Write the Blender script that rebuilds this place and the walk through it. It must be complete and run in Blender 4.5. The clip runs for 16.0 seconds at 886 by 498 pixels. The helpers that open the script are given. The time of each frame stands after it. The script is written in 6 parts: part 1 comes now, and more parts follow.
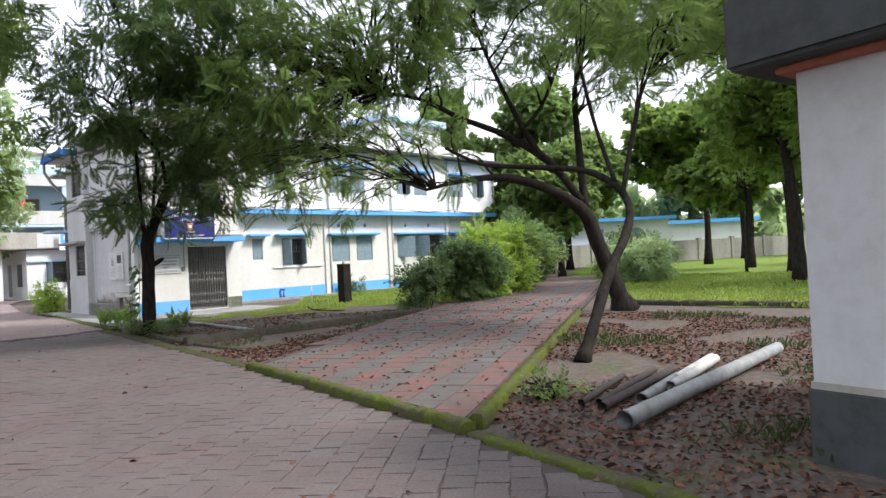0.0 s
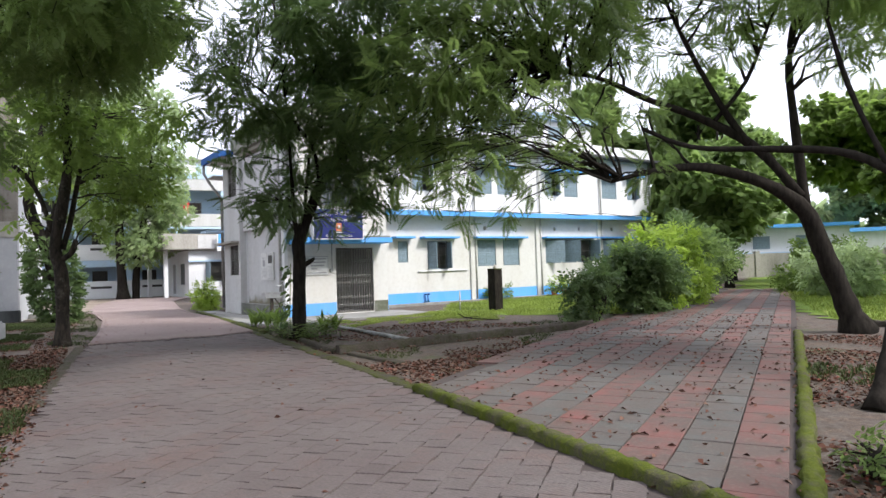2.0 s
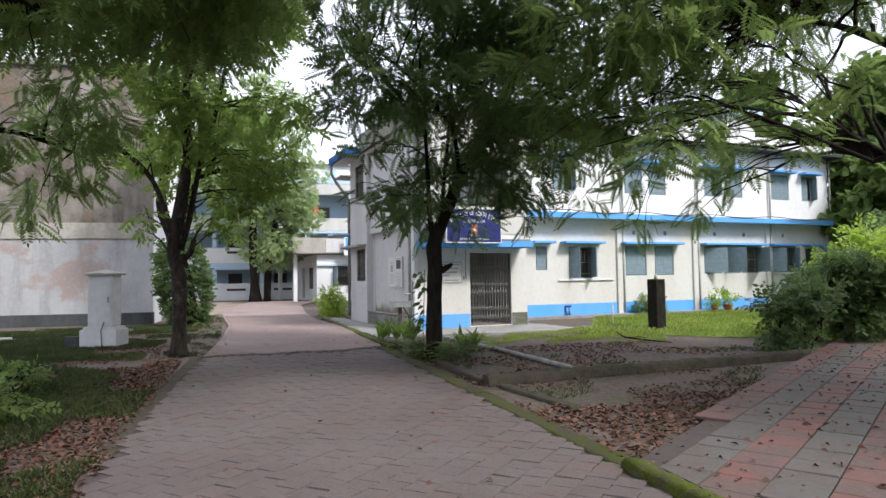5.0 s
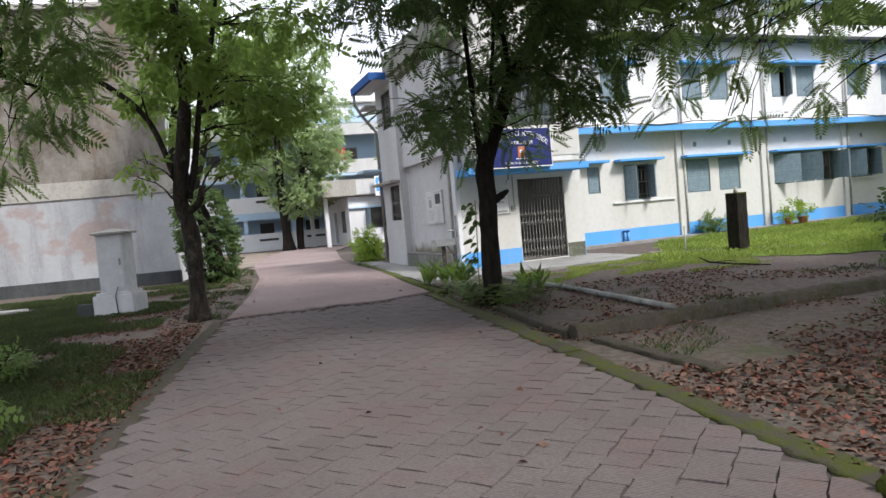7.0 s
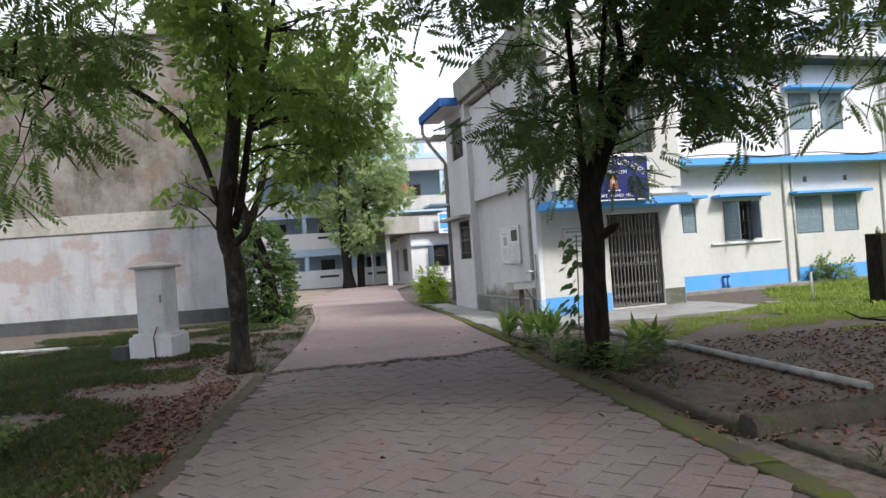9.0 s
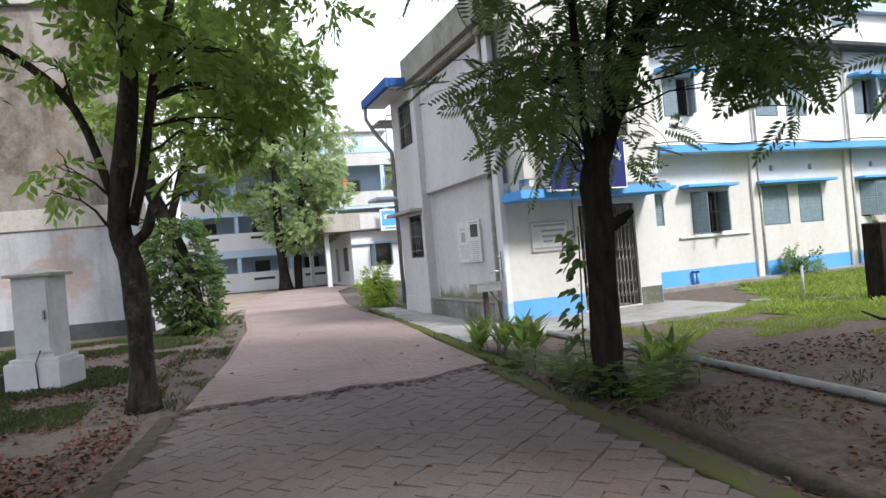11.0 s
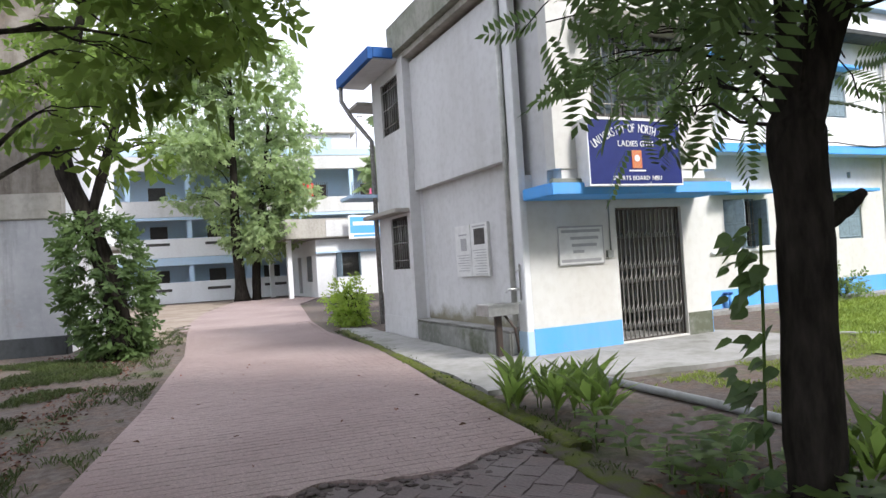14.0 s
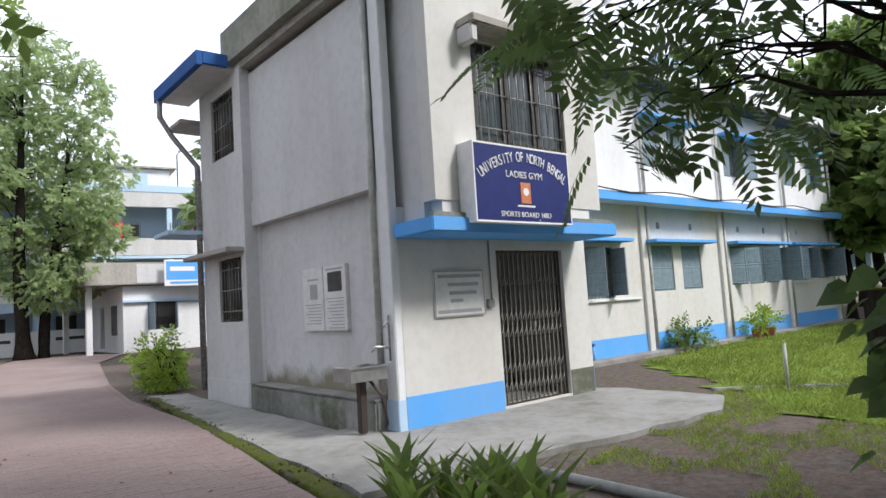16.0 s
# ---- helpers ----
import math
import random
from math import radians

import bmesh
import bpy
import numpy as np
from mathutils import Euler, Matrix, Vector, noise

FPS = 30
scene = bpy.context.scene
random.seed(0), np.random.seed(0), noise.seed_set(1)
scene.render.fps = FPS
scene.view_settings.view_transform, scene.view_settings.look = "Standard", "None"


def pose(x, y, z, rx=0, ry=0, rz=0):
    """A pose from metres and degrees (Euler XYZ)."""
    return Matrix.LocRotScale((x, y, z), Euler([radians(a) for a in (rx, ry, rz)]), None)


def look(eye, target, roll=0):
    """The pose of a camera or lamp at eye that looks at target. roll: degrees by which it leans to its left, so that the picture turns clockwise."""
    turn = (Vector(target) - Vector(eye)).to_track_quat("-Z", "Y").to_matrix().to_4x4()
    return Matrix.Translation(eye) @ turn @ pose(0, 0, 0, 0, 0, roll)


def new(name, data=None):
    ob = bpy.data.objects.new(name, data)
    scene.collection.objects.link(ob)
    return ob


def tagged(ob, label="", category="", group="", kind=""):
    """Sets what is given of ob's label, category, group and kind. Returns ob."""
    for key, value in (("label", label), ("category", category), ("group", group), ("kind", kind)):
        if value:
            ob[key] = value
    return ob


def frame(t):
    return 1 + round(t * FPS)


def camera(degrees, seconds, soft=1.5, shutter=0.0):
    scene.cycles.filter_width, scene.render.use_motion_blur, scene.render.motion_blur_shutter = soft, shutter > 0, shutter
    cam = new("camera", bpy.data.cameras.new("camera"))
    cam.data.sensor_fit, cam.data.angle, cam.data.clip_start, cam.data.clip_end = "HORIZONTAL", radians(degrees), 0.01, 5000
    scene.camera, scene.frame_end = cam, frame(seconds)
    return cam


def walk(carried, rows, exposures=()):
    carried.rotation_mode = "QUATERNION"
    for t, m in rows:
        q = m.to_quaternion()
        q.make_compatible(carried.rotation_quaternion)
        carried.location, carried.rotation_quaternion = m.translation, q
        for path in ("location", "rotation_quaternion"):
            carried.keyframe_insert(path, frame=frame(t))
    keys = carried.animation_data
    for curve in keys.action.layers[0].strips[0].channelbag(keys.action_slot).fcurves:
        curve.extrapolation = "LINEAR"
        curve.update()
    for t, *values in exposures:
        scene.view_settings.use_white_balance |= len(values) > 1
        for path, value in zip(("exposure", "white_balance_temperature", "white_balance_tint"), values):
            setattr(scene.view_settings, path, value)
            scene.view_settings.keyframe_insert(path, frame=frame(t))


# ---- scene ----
cam = camera(68.3, 16.0)
ROWS = [
    (0, (-0.628, 0.469, 1.552), (0.637, 2.017, 1.578), -3.0),
    (0.5, (-0.558, 0.993, 1.539), (0.557, 2.653, 1.572), -2.7),
    (1, (-0.42, 1.569, 1.52), (0.59, 3.295, 1.56), -2.5),
    (1.5, (-0.289, 2.093, 1.53), (0.653, 3.857, 1.544), -0.9),
    (2, (-0.195, 2.603, 1.531), (0.738, 4.37, 1.594), -1.9),
    (2.5, (-0.043, 3.101, 1.57), (0.857, 4.882, 1.714), 0.1),
    (3, (-0.018, 3.601, 1.67), (0.98, 5.292, 2.05), -0.4),
    (3.5, (0.102, 4.05, 1.613), (1.016, 5.803, 1.914), -2.6),
    (4, (0.179, 4.435, 1.595), (0.83, 6.32, 1.739), -0.6),
    (6.5, (0.495, 7.096, 1.563), (1.045, 9.019, 1.602), -1.6),
    (7, (0.567, 7.642, 1.549), (1.057, 9.579, 1.452), -5.1),
    (7.5, (0.58, 8.199, 1.567), (1.023, 10.149, 1.617), -2.8),
    (8, (0.613, 8.729, 1.541), (1.024, 10.685, 1.612), -3.2),
    (8.5, (0.633, 9.286, 1.532), (1.157, 11.216, 1.474), -4.2),
    (9, (0.657, 9.835, 1.563), (0.98, 11.809, 1.6), -4.0),
    (9.5, (0.609, 10.389, 1.545), (1.023, 12.344, 1.635), -6.0),
    (12, (0.802, 13.073, 1.659), (1.362, 14.993, 1.641), -3.3),
    (12.5, (0.823, 13.67, 1.644), (1.351, 15.599, 1.653), -1.2),
    (13, (0.842, 14.261, 1.644), (1.331, 16.2, 1.637), -4.5),
    (13.5, (0.913, 14.846, 1.635), (1.563, 16.738, 1.6), -4.7),
    (14, (0.964, 15.39, 1.649), (1.58, 17.292, 1.694), -3.6),
    (14.5, (0.929, 15.885, 1.702), (1.66, 17.746, 1.678), -5.5),
    (15, (1.088, 16.371, 1.749), (1.929, 18.185, 1.783), -3.6),
    (15.5, (1.186, 16.929, 1.717), (2.167, 18.664, 1.877), -3.7),
    (16, (1.347, 17.494, 1.69), (2.434, 19.165, 1.854), -3.6),
]
walk(cam, [(t, look(eye, target, roll)) for t, eye, target, roll in ROWS], [(0.0, 0.92), (2.0, 0.84), (4.0, 0.74), (6.5, 0.64), (9.0, 0.64), (12.5, 1.0), (14.0, 0.98), (16.0, 0.5)])

# world and light: thin bright overcast with a soft high sun from the south-east
SUN_ELEV, SUN_AZ = radians(46), radians(146)
world = bpy.data.worlds.new("world")
scene.world = world
world.use_nodes = True
wn, wl = world.node_tree.nodes, world.node_tree.links
sky = wn.new("ShaderNodeTexSky")
sky.sky_type, sky.sun_disc, sky.sun_elevation, sky.sun_rotation = "NISHITA", False, SUN_ELEV, SUN_AZ
sky.air_density, sky.dust_density = 1.0, 5.0
cloud = wn.new("ShaderNodeTexNoise")
cloud.inputs["Scale"].default_value, cloud.inputs["Detail"].default_value = 2.2, 6.0
cloud_ramp = wn.new("ShaderNodeValToRGB")
cloud_ramp.color_ramp.elements[0].position, cloud_ramp.color_ramp.elements[1].position = 0.28, 0.6
cloud_ramp.color_ramp.elements[0].color = (0.72, 0.72, 0.72, 1)
cloud_mix = wn.new("ShaderNodeMix")
cloud_mix.data_type = "RGBA"
cloud_mix.inputs[7].default_value = (9.0, 9.35, 11.0, 1)
wl.new(cloud.outputs["Fac"], cloud_ramp.inputs[0])
wl.new(cloud_ramp.outputs[0], cloud_mix.inputs[0])
wl.new(sky.outputs[0], cloud_mix.inputs[6])
wl.new(cloud_mix.outputs[2], wn["Background"].inputs[0])
wn["Background"].inputs[1].default_value = 0.12

sun = new("sun", bpy.data.lights.new("sun", "SUN"))
sun.data.energy, sun.data.angle, sun.data.color = 2.7, radians(12), (1.0, 0.972, 0.958)
sun.matrix_world = look((30 * math.sin(SUN_AZ), 30 * math.cos(SUN_AZ), 30 * math.tan(SUN_ELEV)), (0, 0, 0))


# ---- materials ----
class Nodes:
    """A small writer of node materials."""

    def __init__(self, name, rough=0.8, metal=0.0, spec=0.4):
        self.m = bpy.data.materials.new(name)
        self.m.use_nodes = True
        self.t = self.m.node_tree
        self.b = self.t.nodes["Principled BSDF"]
        self.b.inputs["Roughness"].default_value = rough
        self.b.inputs["Metallic"].default_value = metal
        self.b.inputs["Specular IOR Level"].default_value = spec
        self.co = self.t.nodes.new("ShaderNodeTexCoord").outputs["Object"]

    def add(self, kind, **values):
        n = self.t.nodes.new(kind)
        for k, v in values.items():
            setattr(n, k, v)
        return n

    def put(self, a, b):
        self.t.links.new(a, b)

    def world_co(self):
        self.co = self.add("ShaderNodeNewGeometry").outputs["Position"]
        return self

    def noise(self, scale, detail=4.0, rough=0.6, stretch=None):
        n = self.add("ShaderNodeTexNoise")
        n.inputs["Scale"].default_value, n.inputs["Detail"].default_value, n.inputs["Roughness"].default_value = scale, detail, rough
        co = self.co
        if stretch:
            mp = self.add("ShaderNodeMapping")
            mp.inputs["Scale"].default_value = stretch
            self.put(co, mp.inputs["Vector"])
            co = mp.outputs[0]
        self.put(co, n.inputs["Vector"])
        return n.outputs["Fac"]

    def ramp(self, fac, stops):
        n = self.add("ShaderNodeValToRGB")
        e = n.color_ramp.elements
        while len(e) < len(stops):
            e.new(0.5)
        for s, (p, c) in zip(e, stops):
            s.position = p
            s.color = (c, c, c, 1) if isinstance(c, (int, float)) else (*c, 1)
        self.put(fac, n.inputs[0])
        return n.outputs[0]

    def mix(self, fac, a, b, mode="MIX"):
        n = self.add("ShaderNodeMix", data_type="RGBA", blend_type=mode)
        for s, v in ((0, fac), (6, a), (7, b)):
            if isinstance(v, tuple):
                n.inputs[s].default_value = (*v, 1)
            elif isinstance(v, (int, float)):
                n.inputs[s].default_value = v
            else:
                self.put(v, n.inputs[s])
        return n.outputs[2]

    def colour(self, c):
        if isinstance(c, tuple):
            self.b.inputs["Base Color"].default_value = (*c, 1)
        else:
            self.put(c, self.b.inputs["Base Color"])
        return self

    def bump(self, height, strength=0.3, distance=0.02):
        n = self.add("ShaderNodeBump")
        n.inputs["Strength"].default_value, n.inputs["Distance"].default_value = strength, distance
        self.put(height, n.inputs["Height"])
        self.put(n.outputs[0], self.b.inputs["Normal"])
        return self

    def random(self):
        return self.add("ShaderNodeObjectInfo").outputs["Random"]

    def island(self):
        return self.add("ShaderNodeNewGeometry").outputs["Random Per Island"]


def plaster(name, base, dirt, amount=0.5, streak=(0.9, 0.9, 0.18), stain_scale=0.8, rough=0.9):
    """Painted plaster with rain streaks, blotches and a fine sandy relief."""
    k = Nodes(name, rough, spec=0.25).world_co()
    s1 = k.ramp(k.noise(stain_scale, 6, 0.65, streak), [(0.46, 0.0), (0.78, amount)])
    s2 = k.ramp(k.noise(7.0, 5, 0.6), [(0.45, 0.0), (0.8, amount * 0.5)])
    c = k.mix(s1, base, dirt)
    c = k.mix(s2, c, tuple(v * 0.75 for v in dirt))
    return k.colour(c).bump(k.noise(60, 4), 0.18, 0.01).m


M = {}
M["white"] = plaster("white_plaster", (0.71, 0.72, 0.725), (0.47, 0.46, 0.43), 0.38)
M["cream"] = plaster("cream_plaster", (0.6, 0.595, 0.565), (0.42, 0.37, 0.3), 0.42)
# greyer coat: the side walls' shade is put into its base colour, under rain streaks
M["grey_plaster"] = plaster("shade_grey_streaked_plaster", (0.55, 0.55, 0.545), (0.31, 0.3, 0.27), 0.5)
M["blue"] = plaster("blue_paint", (0.1, 0.36, 0.78), (0.28, 0.4, 0.56), 0.45)
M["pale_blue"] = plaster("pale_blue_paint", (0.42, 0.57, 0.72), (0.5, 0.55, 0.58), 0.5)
M["navy"] = plaster("navy_paint", (0.02, 0.09, 0.28), (0.1, 0.14, 0.22), 0.4)
M["concrete"] = plaster("weathered_concrete", (0.38, 0.36, 0.32), (0.13, 0.13, 0.1), 0.8)
M["mossy_concrete"] = plaster("mossy_concrete", (0.26, 0.26, 0.22), (0.06, 0.08, 0.035), 0.95, (1, 1, 0.6))
M["dark_stain"] = plaster("black_stained_concrete", (0.07, 0.075, 0.075), (0.02, 0.022, 0.02), 0.9)


def old_wall(name, base, stain, rust, spread):
    """Old lime plaster with broad blotches, run-off streaks and patches where the coat has gone."""
    k = Nodes(name, 0.92, spec=0.2).world_co()
    c = k.mix(k.ramp(k.noise(0.5, 7, 0.68), [(0.4, 0.0), (0.64, spread)]), base, stain)
    c = k.mix(k.ramp(k.noise(1.4, 6, 0.7, (1.6, 1.6, 0.22)), [(0.48, 0.0), (0.7, 0.65)]), c, tuple(v * 0.8 for v in stain))
    c = k.mix(k.ramp(k.noise(0.42, 5, 0.6, (1, 1, 1.3)), [(0.56, 0.0), (0.62, 0.75)]), c, rust)
    c = k.mix(k.ramp(k.noise(9, 5), [(0.5, 0.0), (0.8, 0.4)]), c, tuple(v * 1.15 for v in base))
    return k.colour(c).bump(k.noise(14, 6, 0.7), 0.35, 0.015).m


M["pink_stain"] = old_wall("salt_stained_plaster", (0.39, 0.395, 0.4), (0.25, 0.255, 0.26), (0.31, 0.235, 0.205), 0.55)
M["old_plaster"] = old_wall("old_lime_plaster", (0.25, 0.23, 0.2), (0.085, 0.067, 0.05), (0.17, 0.125, 0.09), 0.95)
M["bench"] = old_wall("damp_bench_cement", (0.3, 0.3, 0.28), (0.1, 0.105, 0.085), (0.07, 0.08, 0.04), 0.8)
# side wall coat: shade painted into the grey base, real damp band at its foot
dk = Nodes("damp_stained_shade_grey_plaster", 0.92, spec=0.2).world_co()
dz = dk.add("ShaderNodeSeparateXYZ")
dk.put(dk.co, dz.inputs[0])
rise = dk.add("ShaderNodeMath", operation="MULTIPLY_ADD")
dk.put(dk.noise(1.3, 6, 0.7), rise.inputs[0])
rise.inputs[1].default_value = -1.05
dk.put(dz.outputs[2], rise.inputs[2])
dc = dk.mix(dk.ramp(dk.noise(0.8, 6, 0.65, (0.9, 0.9, 0.18)), [(0.46, 0.0), (0.78, 0.5)]), (0.55, 0.55, 0.545), (0.27, 0.26, 0.235))
dc = dk.mix(dk.ramp(rise.outputs[0], [(0.0, 0.85), (0.28, 0.0)]), dc, (0.16, 0.14, 0.075))
dc = dk.mix(dk.ramp(dk.noise(7, 5), [(0.45, 0.0), (0.8, 0.25)]), dc, (0.2, 0.2, 0.18))
M["damp_plaster"] = dk.colour(dc).bump(dk.noise(60, 4), 0.18, 0.01).m
M["slab"] = plaster("cement_apron", (0.28, 0.275, 0.26), (0.12, 0.12, 0.095), 0.85, (1, 1, 1), 1.2)


def simple(name, a, b, scale=12.0, rough=0.6, metal=0.0, bump=0.1, spec=0.4, stretch=None):
    k = Nodes(name, rough, metal, spec)
    n = k.noise(scale, 5, 0.6, stretch)
    return k.colour(k.mix(k.ramp(n, [(0.35, 0.0), (0.7, 1.0)]), a, b)).bump(n, bump, 0.01).m


M["shutter"] = simple("grey_blue_shutter_paint", (0.2, 0.27, 0.31), (0.14, 0.19, 0.22), 9, 0.6)
M["dark_wood"] = simple("dark_window_frame", (0.06, 0.055, 0.05), (0.03, 0.028, 0.026), 14, 0.6)
M["iron"] = simple("dull_grey_iron", (0.3, 0.3, 0.29), (0.14, 0.12, 0.1), 20, 0.5, 0.6)
M["dark_iron"] = simple("dark_iron", (0.05, 0.048, 0.046), (0.09, 0.06, 0.045), 20, 0.55, 0.5)
M["steel"] = simple("dull_steel", (0.5, 0.5, 0.5), (0.36, 0.36, 0.35), 8, 0.38, 0.9)
M["pvc"] = simple("grey_plastic_pipe", (0.29, 0.3, 0.295), (0.16, 0.165, 0.15), 5, 0.55, 0, 0.1)
M["pipe_white"] = simple("white_plastic_pipe", (0.48, 0.48, 0.45), (0.3, 0.3, 0.27), 5, 0.6)
M["cabinet"] = simple("pale_grey_cabinet_paint", (0.5, 0.51, 0.5), (0.41, 0.42, 0.4), 6, 0.55)
M["interior"] = simple("dim_room_paint", (0.3, 0.3, 0.28), (0.22, 0.21, 0.2), 3, 0.9)
M["sign_blue"] = simple("navy_sign_sheet", (0.012, 0.02, 0.12), (0.016, 0.026, 0.15), 4, 0.45, 0, 0.02)
M["sign_white"] = simple("white_sign_paint", (0.78, 0.78, 0.78), (0.68, 0.68, 0.7), 6, 0.6, 0, 0.02)
M["sign_red"] = simple("faded_red_paint", (0.55, 0.12, 0.06), (0.5, 0.3, 0.12), 30, 0.6)
M["paper"] = simple("weathered_board_white", (0.66, 0.66, 0.64), (0.55, 0.55, 0.53), 7, 0.7, 0, 0.03)
M["ink"] = simple("faded_black_ink", (0.08, 0.08, 0.08), (0.14, 0.14, 0.14), 40, 0.8)
M["bars_grey"] = simple("faded_grey_print", (0.3, 0.3, 0.3), (0.38, 0.38, 0.38), 40, 0.8)
M["red_cloth"] = simple("red_cloth", (0.6, 0.06, 0.05), (0.45, 0.04, 0.04), 8, 0.9)
M["orange_cloth"] = simple("orange_cloth", (0.65, 0.2, 0.03), (0.5, 0.12, 0.02), 8, 0.9)
M["pink_cloth"] = simple("pink_cloth", (0.6, 0.14, 0.25), (0.5, 0.1, 0.2), 8, 0.9)
M["terracotta"] = simple("terracotta", (0.4, 0.14, 0.08), (0.3, 0.1, 0.06), 9, 0.8)

gk = Nodes("dusty_glass", 0.12, 0.0, 0.5)
gk.colour((0.08, 0.1, 0.11))
M["glass"] = gk.m


def ground_mats():
    # bare earth with fallen leaves and thin grass, mixed by broad patches
    k = Nodes("leafy_earth", 0.95, spec=0.15).world_co()
    dirt = k.mix(k.ramp(k.noise(9, 6), [(0.35, 0.0), (0.65, 1.0)]), (0.075, 0.061, 0.053), (0.14, 0.12, 0.106))
    litter = k.mix(k.ramp(k.noise(26, 4), [(0.4, 0.0), (0.6, 1.0)]), (0.08, 0.058, 0.046), (0.16, 0.12, 0.095))
    c = k.mix(k.ramp(k.noise(3.1, 5, 0.7), [(0.45, 0.0), (0.6, 0.85)]), dirt, litter)
    green = k.mix(k.noise(18, 4), (0.035, 0.06, 0.014), (0.085, 0.12, 0.032))
    c = k.mix(k.ramp(k.noise(0.55, 6, 0.7), [(0.55, 0.0), (0.7, 0.7)]), c, green)
    M["earth"] = k.colour(c).bump(k.noise(30, 6), 0.6, 0.03).m
    k = Nodes("bright_lawn", 0.9, spec=0.15).world_co()
    c = k.mix(k.ramp(k.noise(22, 5), [(0.3, 0.0), (0.7, 1.0)]), (0.085, 0.15, 0.02), (0.2, 0.28, 0.05))
    c = k.mix(k.ramp(k.noise(1.1, 6, 0.7), [(0.5, 0.0), (0.72, 0.7)]), c, (0.2, 0.2, 0.08))
    M["lawn"] = k.colour(c).bump(k.noise(45, 5), 0.8, 0.04).m
    k = Nodes("mossy_kerb", 0.95, spec=0.15).world_co()
    c = k.mix(k.ramp(k.noise(4.0, 6, 0.7), [(0.36, 0.0), (0.56, 1.0)]), (0.075, 0.066, 0.05), (0.07, 0.088, 0.012))
    c = k.mix(k.ramp(k.noise(30, 4), [(0.5, 0.0), (0.8, 0.7)]), c, (0.15, 0.16, 0.025))
    M["moss"] = k.colour(c).bump(k.noise(50, 5), 0.7, 0.02).m
    k = Nodes("dull_moss_edging", 0.95, spec=0.15).world_co()
    c = k.mix(k.ramp(k.noise(4.0, 6, 0.7), [(0.4, 0.0), (0.6, 1.0)]), (0.07, 0.06, 0.05), (0.065, 0.078, 0.016))
    M["moss_dull"] = k.colour(c).bump(k.noise(50, 5), 0.7, 0.02).m
    k = Nodes("dark_earth_kerb", 0.95, spec=0.15).world_co()
    c = k.mix(k.ramp(k.noise(5.0, 6, 0.7), [(0.38, 0.0), (0.58, 1.0)]), (0.062, 0.052, 0.046), (0.058, 0.068, 0.014))
    M["kerb_dark"] = k.colour(c).bump(k.noise(50, 5), 0.7, 0.02).m
    k = Nodes("old_edging_stone", 0.95, spec=0.15).world_co()
    c = k.mix(k.ramp(k.noise(5.0, 6, 0.7), [(0.42, 0.0), (0.62, 1.0)]), (0.07, 0.058, 0.05), (0.045, 0.046, 0.022))
    c = k.mix(k.ramp(k.noise(24, 4), [(0.5, 0.0), (0.8, 0.6)]), c, (0.11, 0.1, 0.085))
    M["edging"] = k.colour(c).bump(k.noise(50, 5), 0.7, 0.02).m
    k = Nodes("brown_dirt_yard", 0.95, spec=0.15).world_co()
    c = k.mix(k.ramp(k.noise(0.7, 6, 0.7), [(0.4, 0.0), (0.65, 1.0)]), (0.19, 0.15, 0.115), (0.27, 0.23, 0.19))
    M["yard"] = k.colour(c).bump(k.noise(40, 5), 0.4, 0.02).m
    # worn rose-grey paving with fine ribs across and dust
    for nm, key in (("rose_grey_paver", "paver"), ("rose_grey_paver_rest", "paver_rest")):
        k = Nodes(nm, 0.85, spec=0.3).world_co()
        w = k.add("ShaderNodeTexWave", wave_type="BANDS", bands_direction="Y")
        w.inputs["Scale"].default_value, w.inputs["Distortion"].default_value, w.inputs["Detail"].default_value = 11.0, 1.2, 2.0
        k.put(k.co, w.inputs["Vector"])
        base = k.mix(k.island() if nm.endswith("rest") else k.random(), (0.108, 0.086, 0.083), (0.13, 0.104, 0.101))
        c = k.mix(k.ramp(k.noise(0.5, 6, 0.7), [(0.38, 0.0), (0.66, 0.9)]), base, (0.155, 0.134, 0.128))
        c = k.mix(k.ramp(k.noise(0.9, 5, 0.7), [(0.5, 0.0), (0.7, 0.8)]), c, (0.155, 0.1, 0.088))
        c = k.mix(k.ramp(k.noise(40, 4), [(0.35, 0.5), (0.6, 0.0)]), c, (0.07, 0.058, 0.054))
        c = k.mix(k.ramp(w.outputs["Fac"], [(0.05, 0.4), (0.3, 0.0)]), c, (0.075, 0.062, 0.058))
        M[key] = k.colour(c).bump(k.mix(0.4, w.outputs["Fac"], k.noise(50, 5)), 0.35, 0.008).m
    k = Nodes("dusty_pink_road", 0.9, spec=0.25).world_co()
    w = k.add("ShaderNodeTexWave", wave_type="BANDS", bands_direction="Y")
    w.inputs["Scale"].default_value, w.inputs["Distortion"].default_value, w.inputs["Detail"].default_value = 9.0, 1.5, 2.0
    k.put(k.co, w.inputs["Vector"])
    c = k.mix(k.ramp(k.noise(0.4, 6, 0.7), [(0.35, 0.0), (0.65, 1.0)]), (0.24, 0.178, 0.165), (0.33, 0.262, 0.243))
    c = k.mix(k.ramp(k.noise(1.6, 6, 0.75), [(0.5, 0.0), (0.72, 0.8)]), c, (0.2, 0.15, 0.135))
    c = k.mix(k.ramp(k.noise(45, 4), [(0.35, 0.5), (0.6, 0.0)]), c, (0.11, 0.085, 0.078))
    c = k.mix(k.ramp(w.outputs["Fac"], [(0.05, 0.35), (0.3, 0.0)]), c, (0.12, 0.09, 0.082))
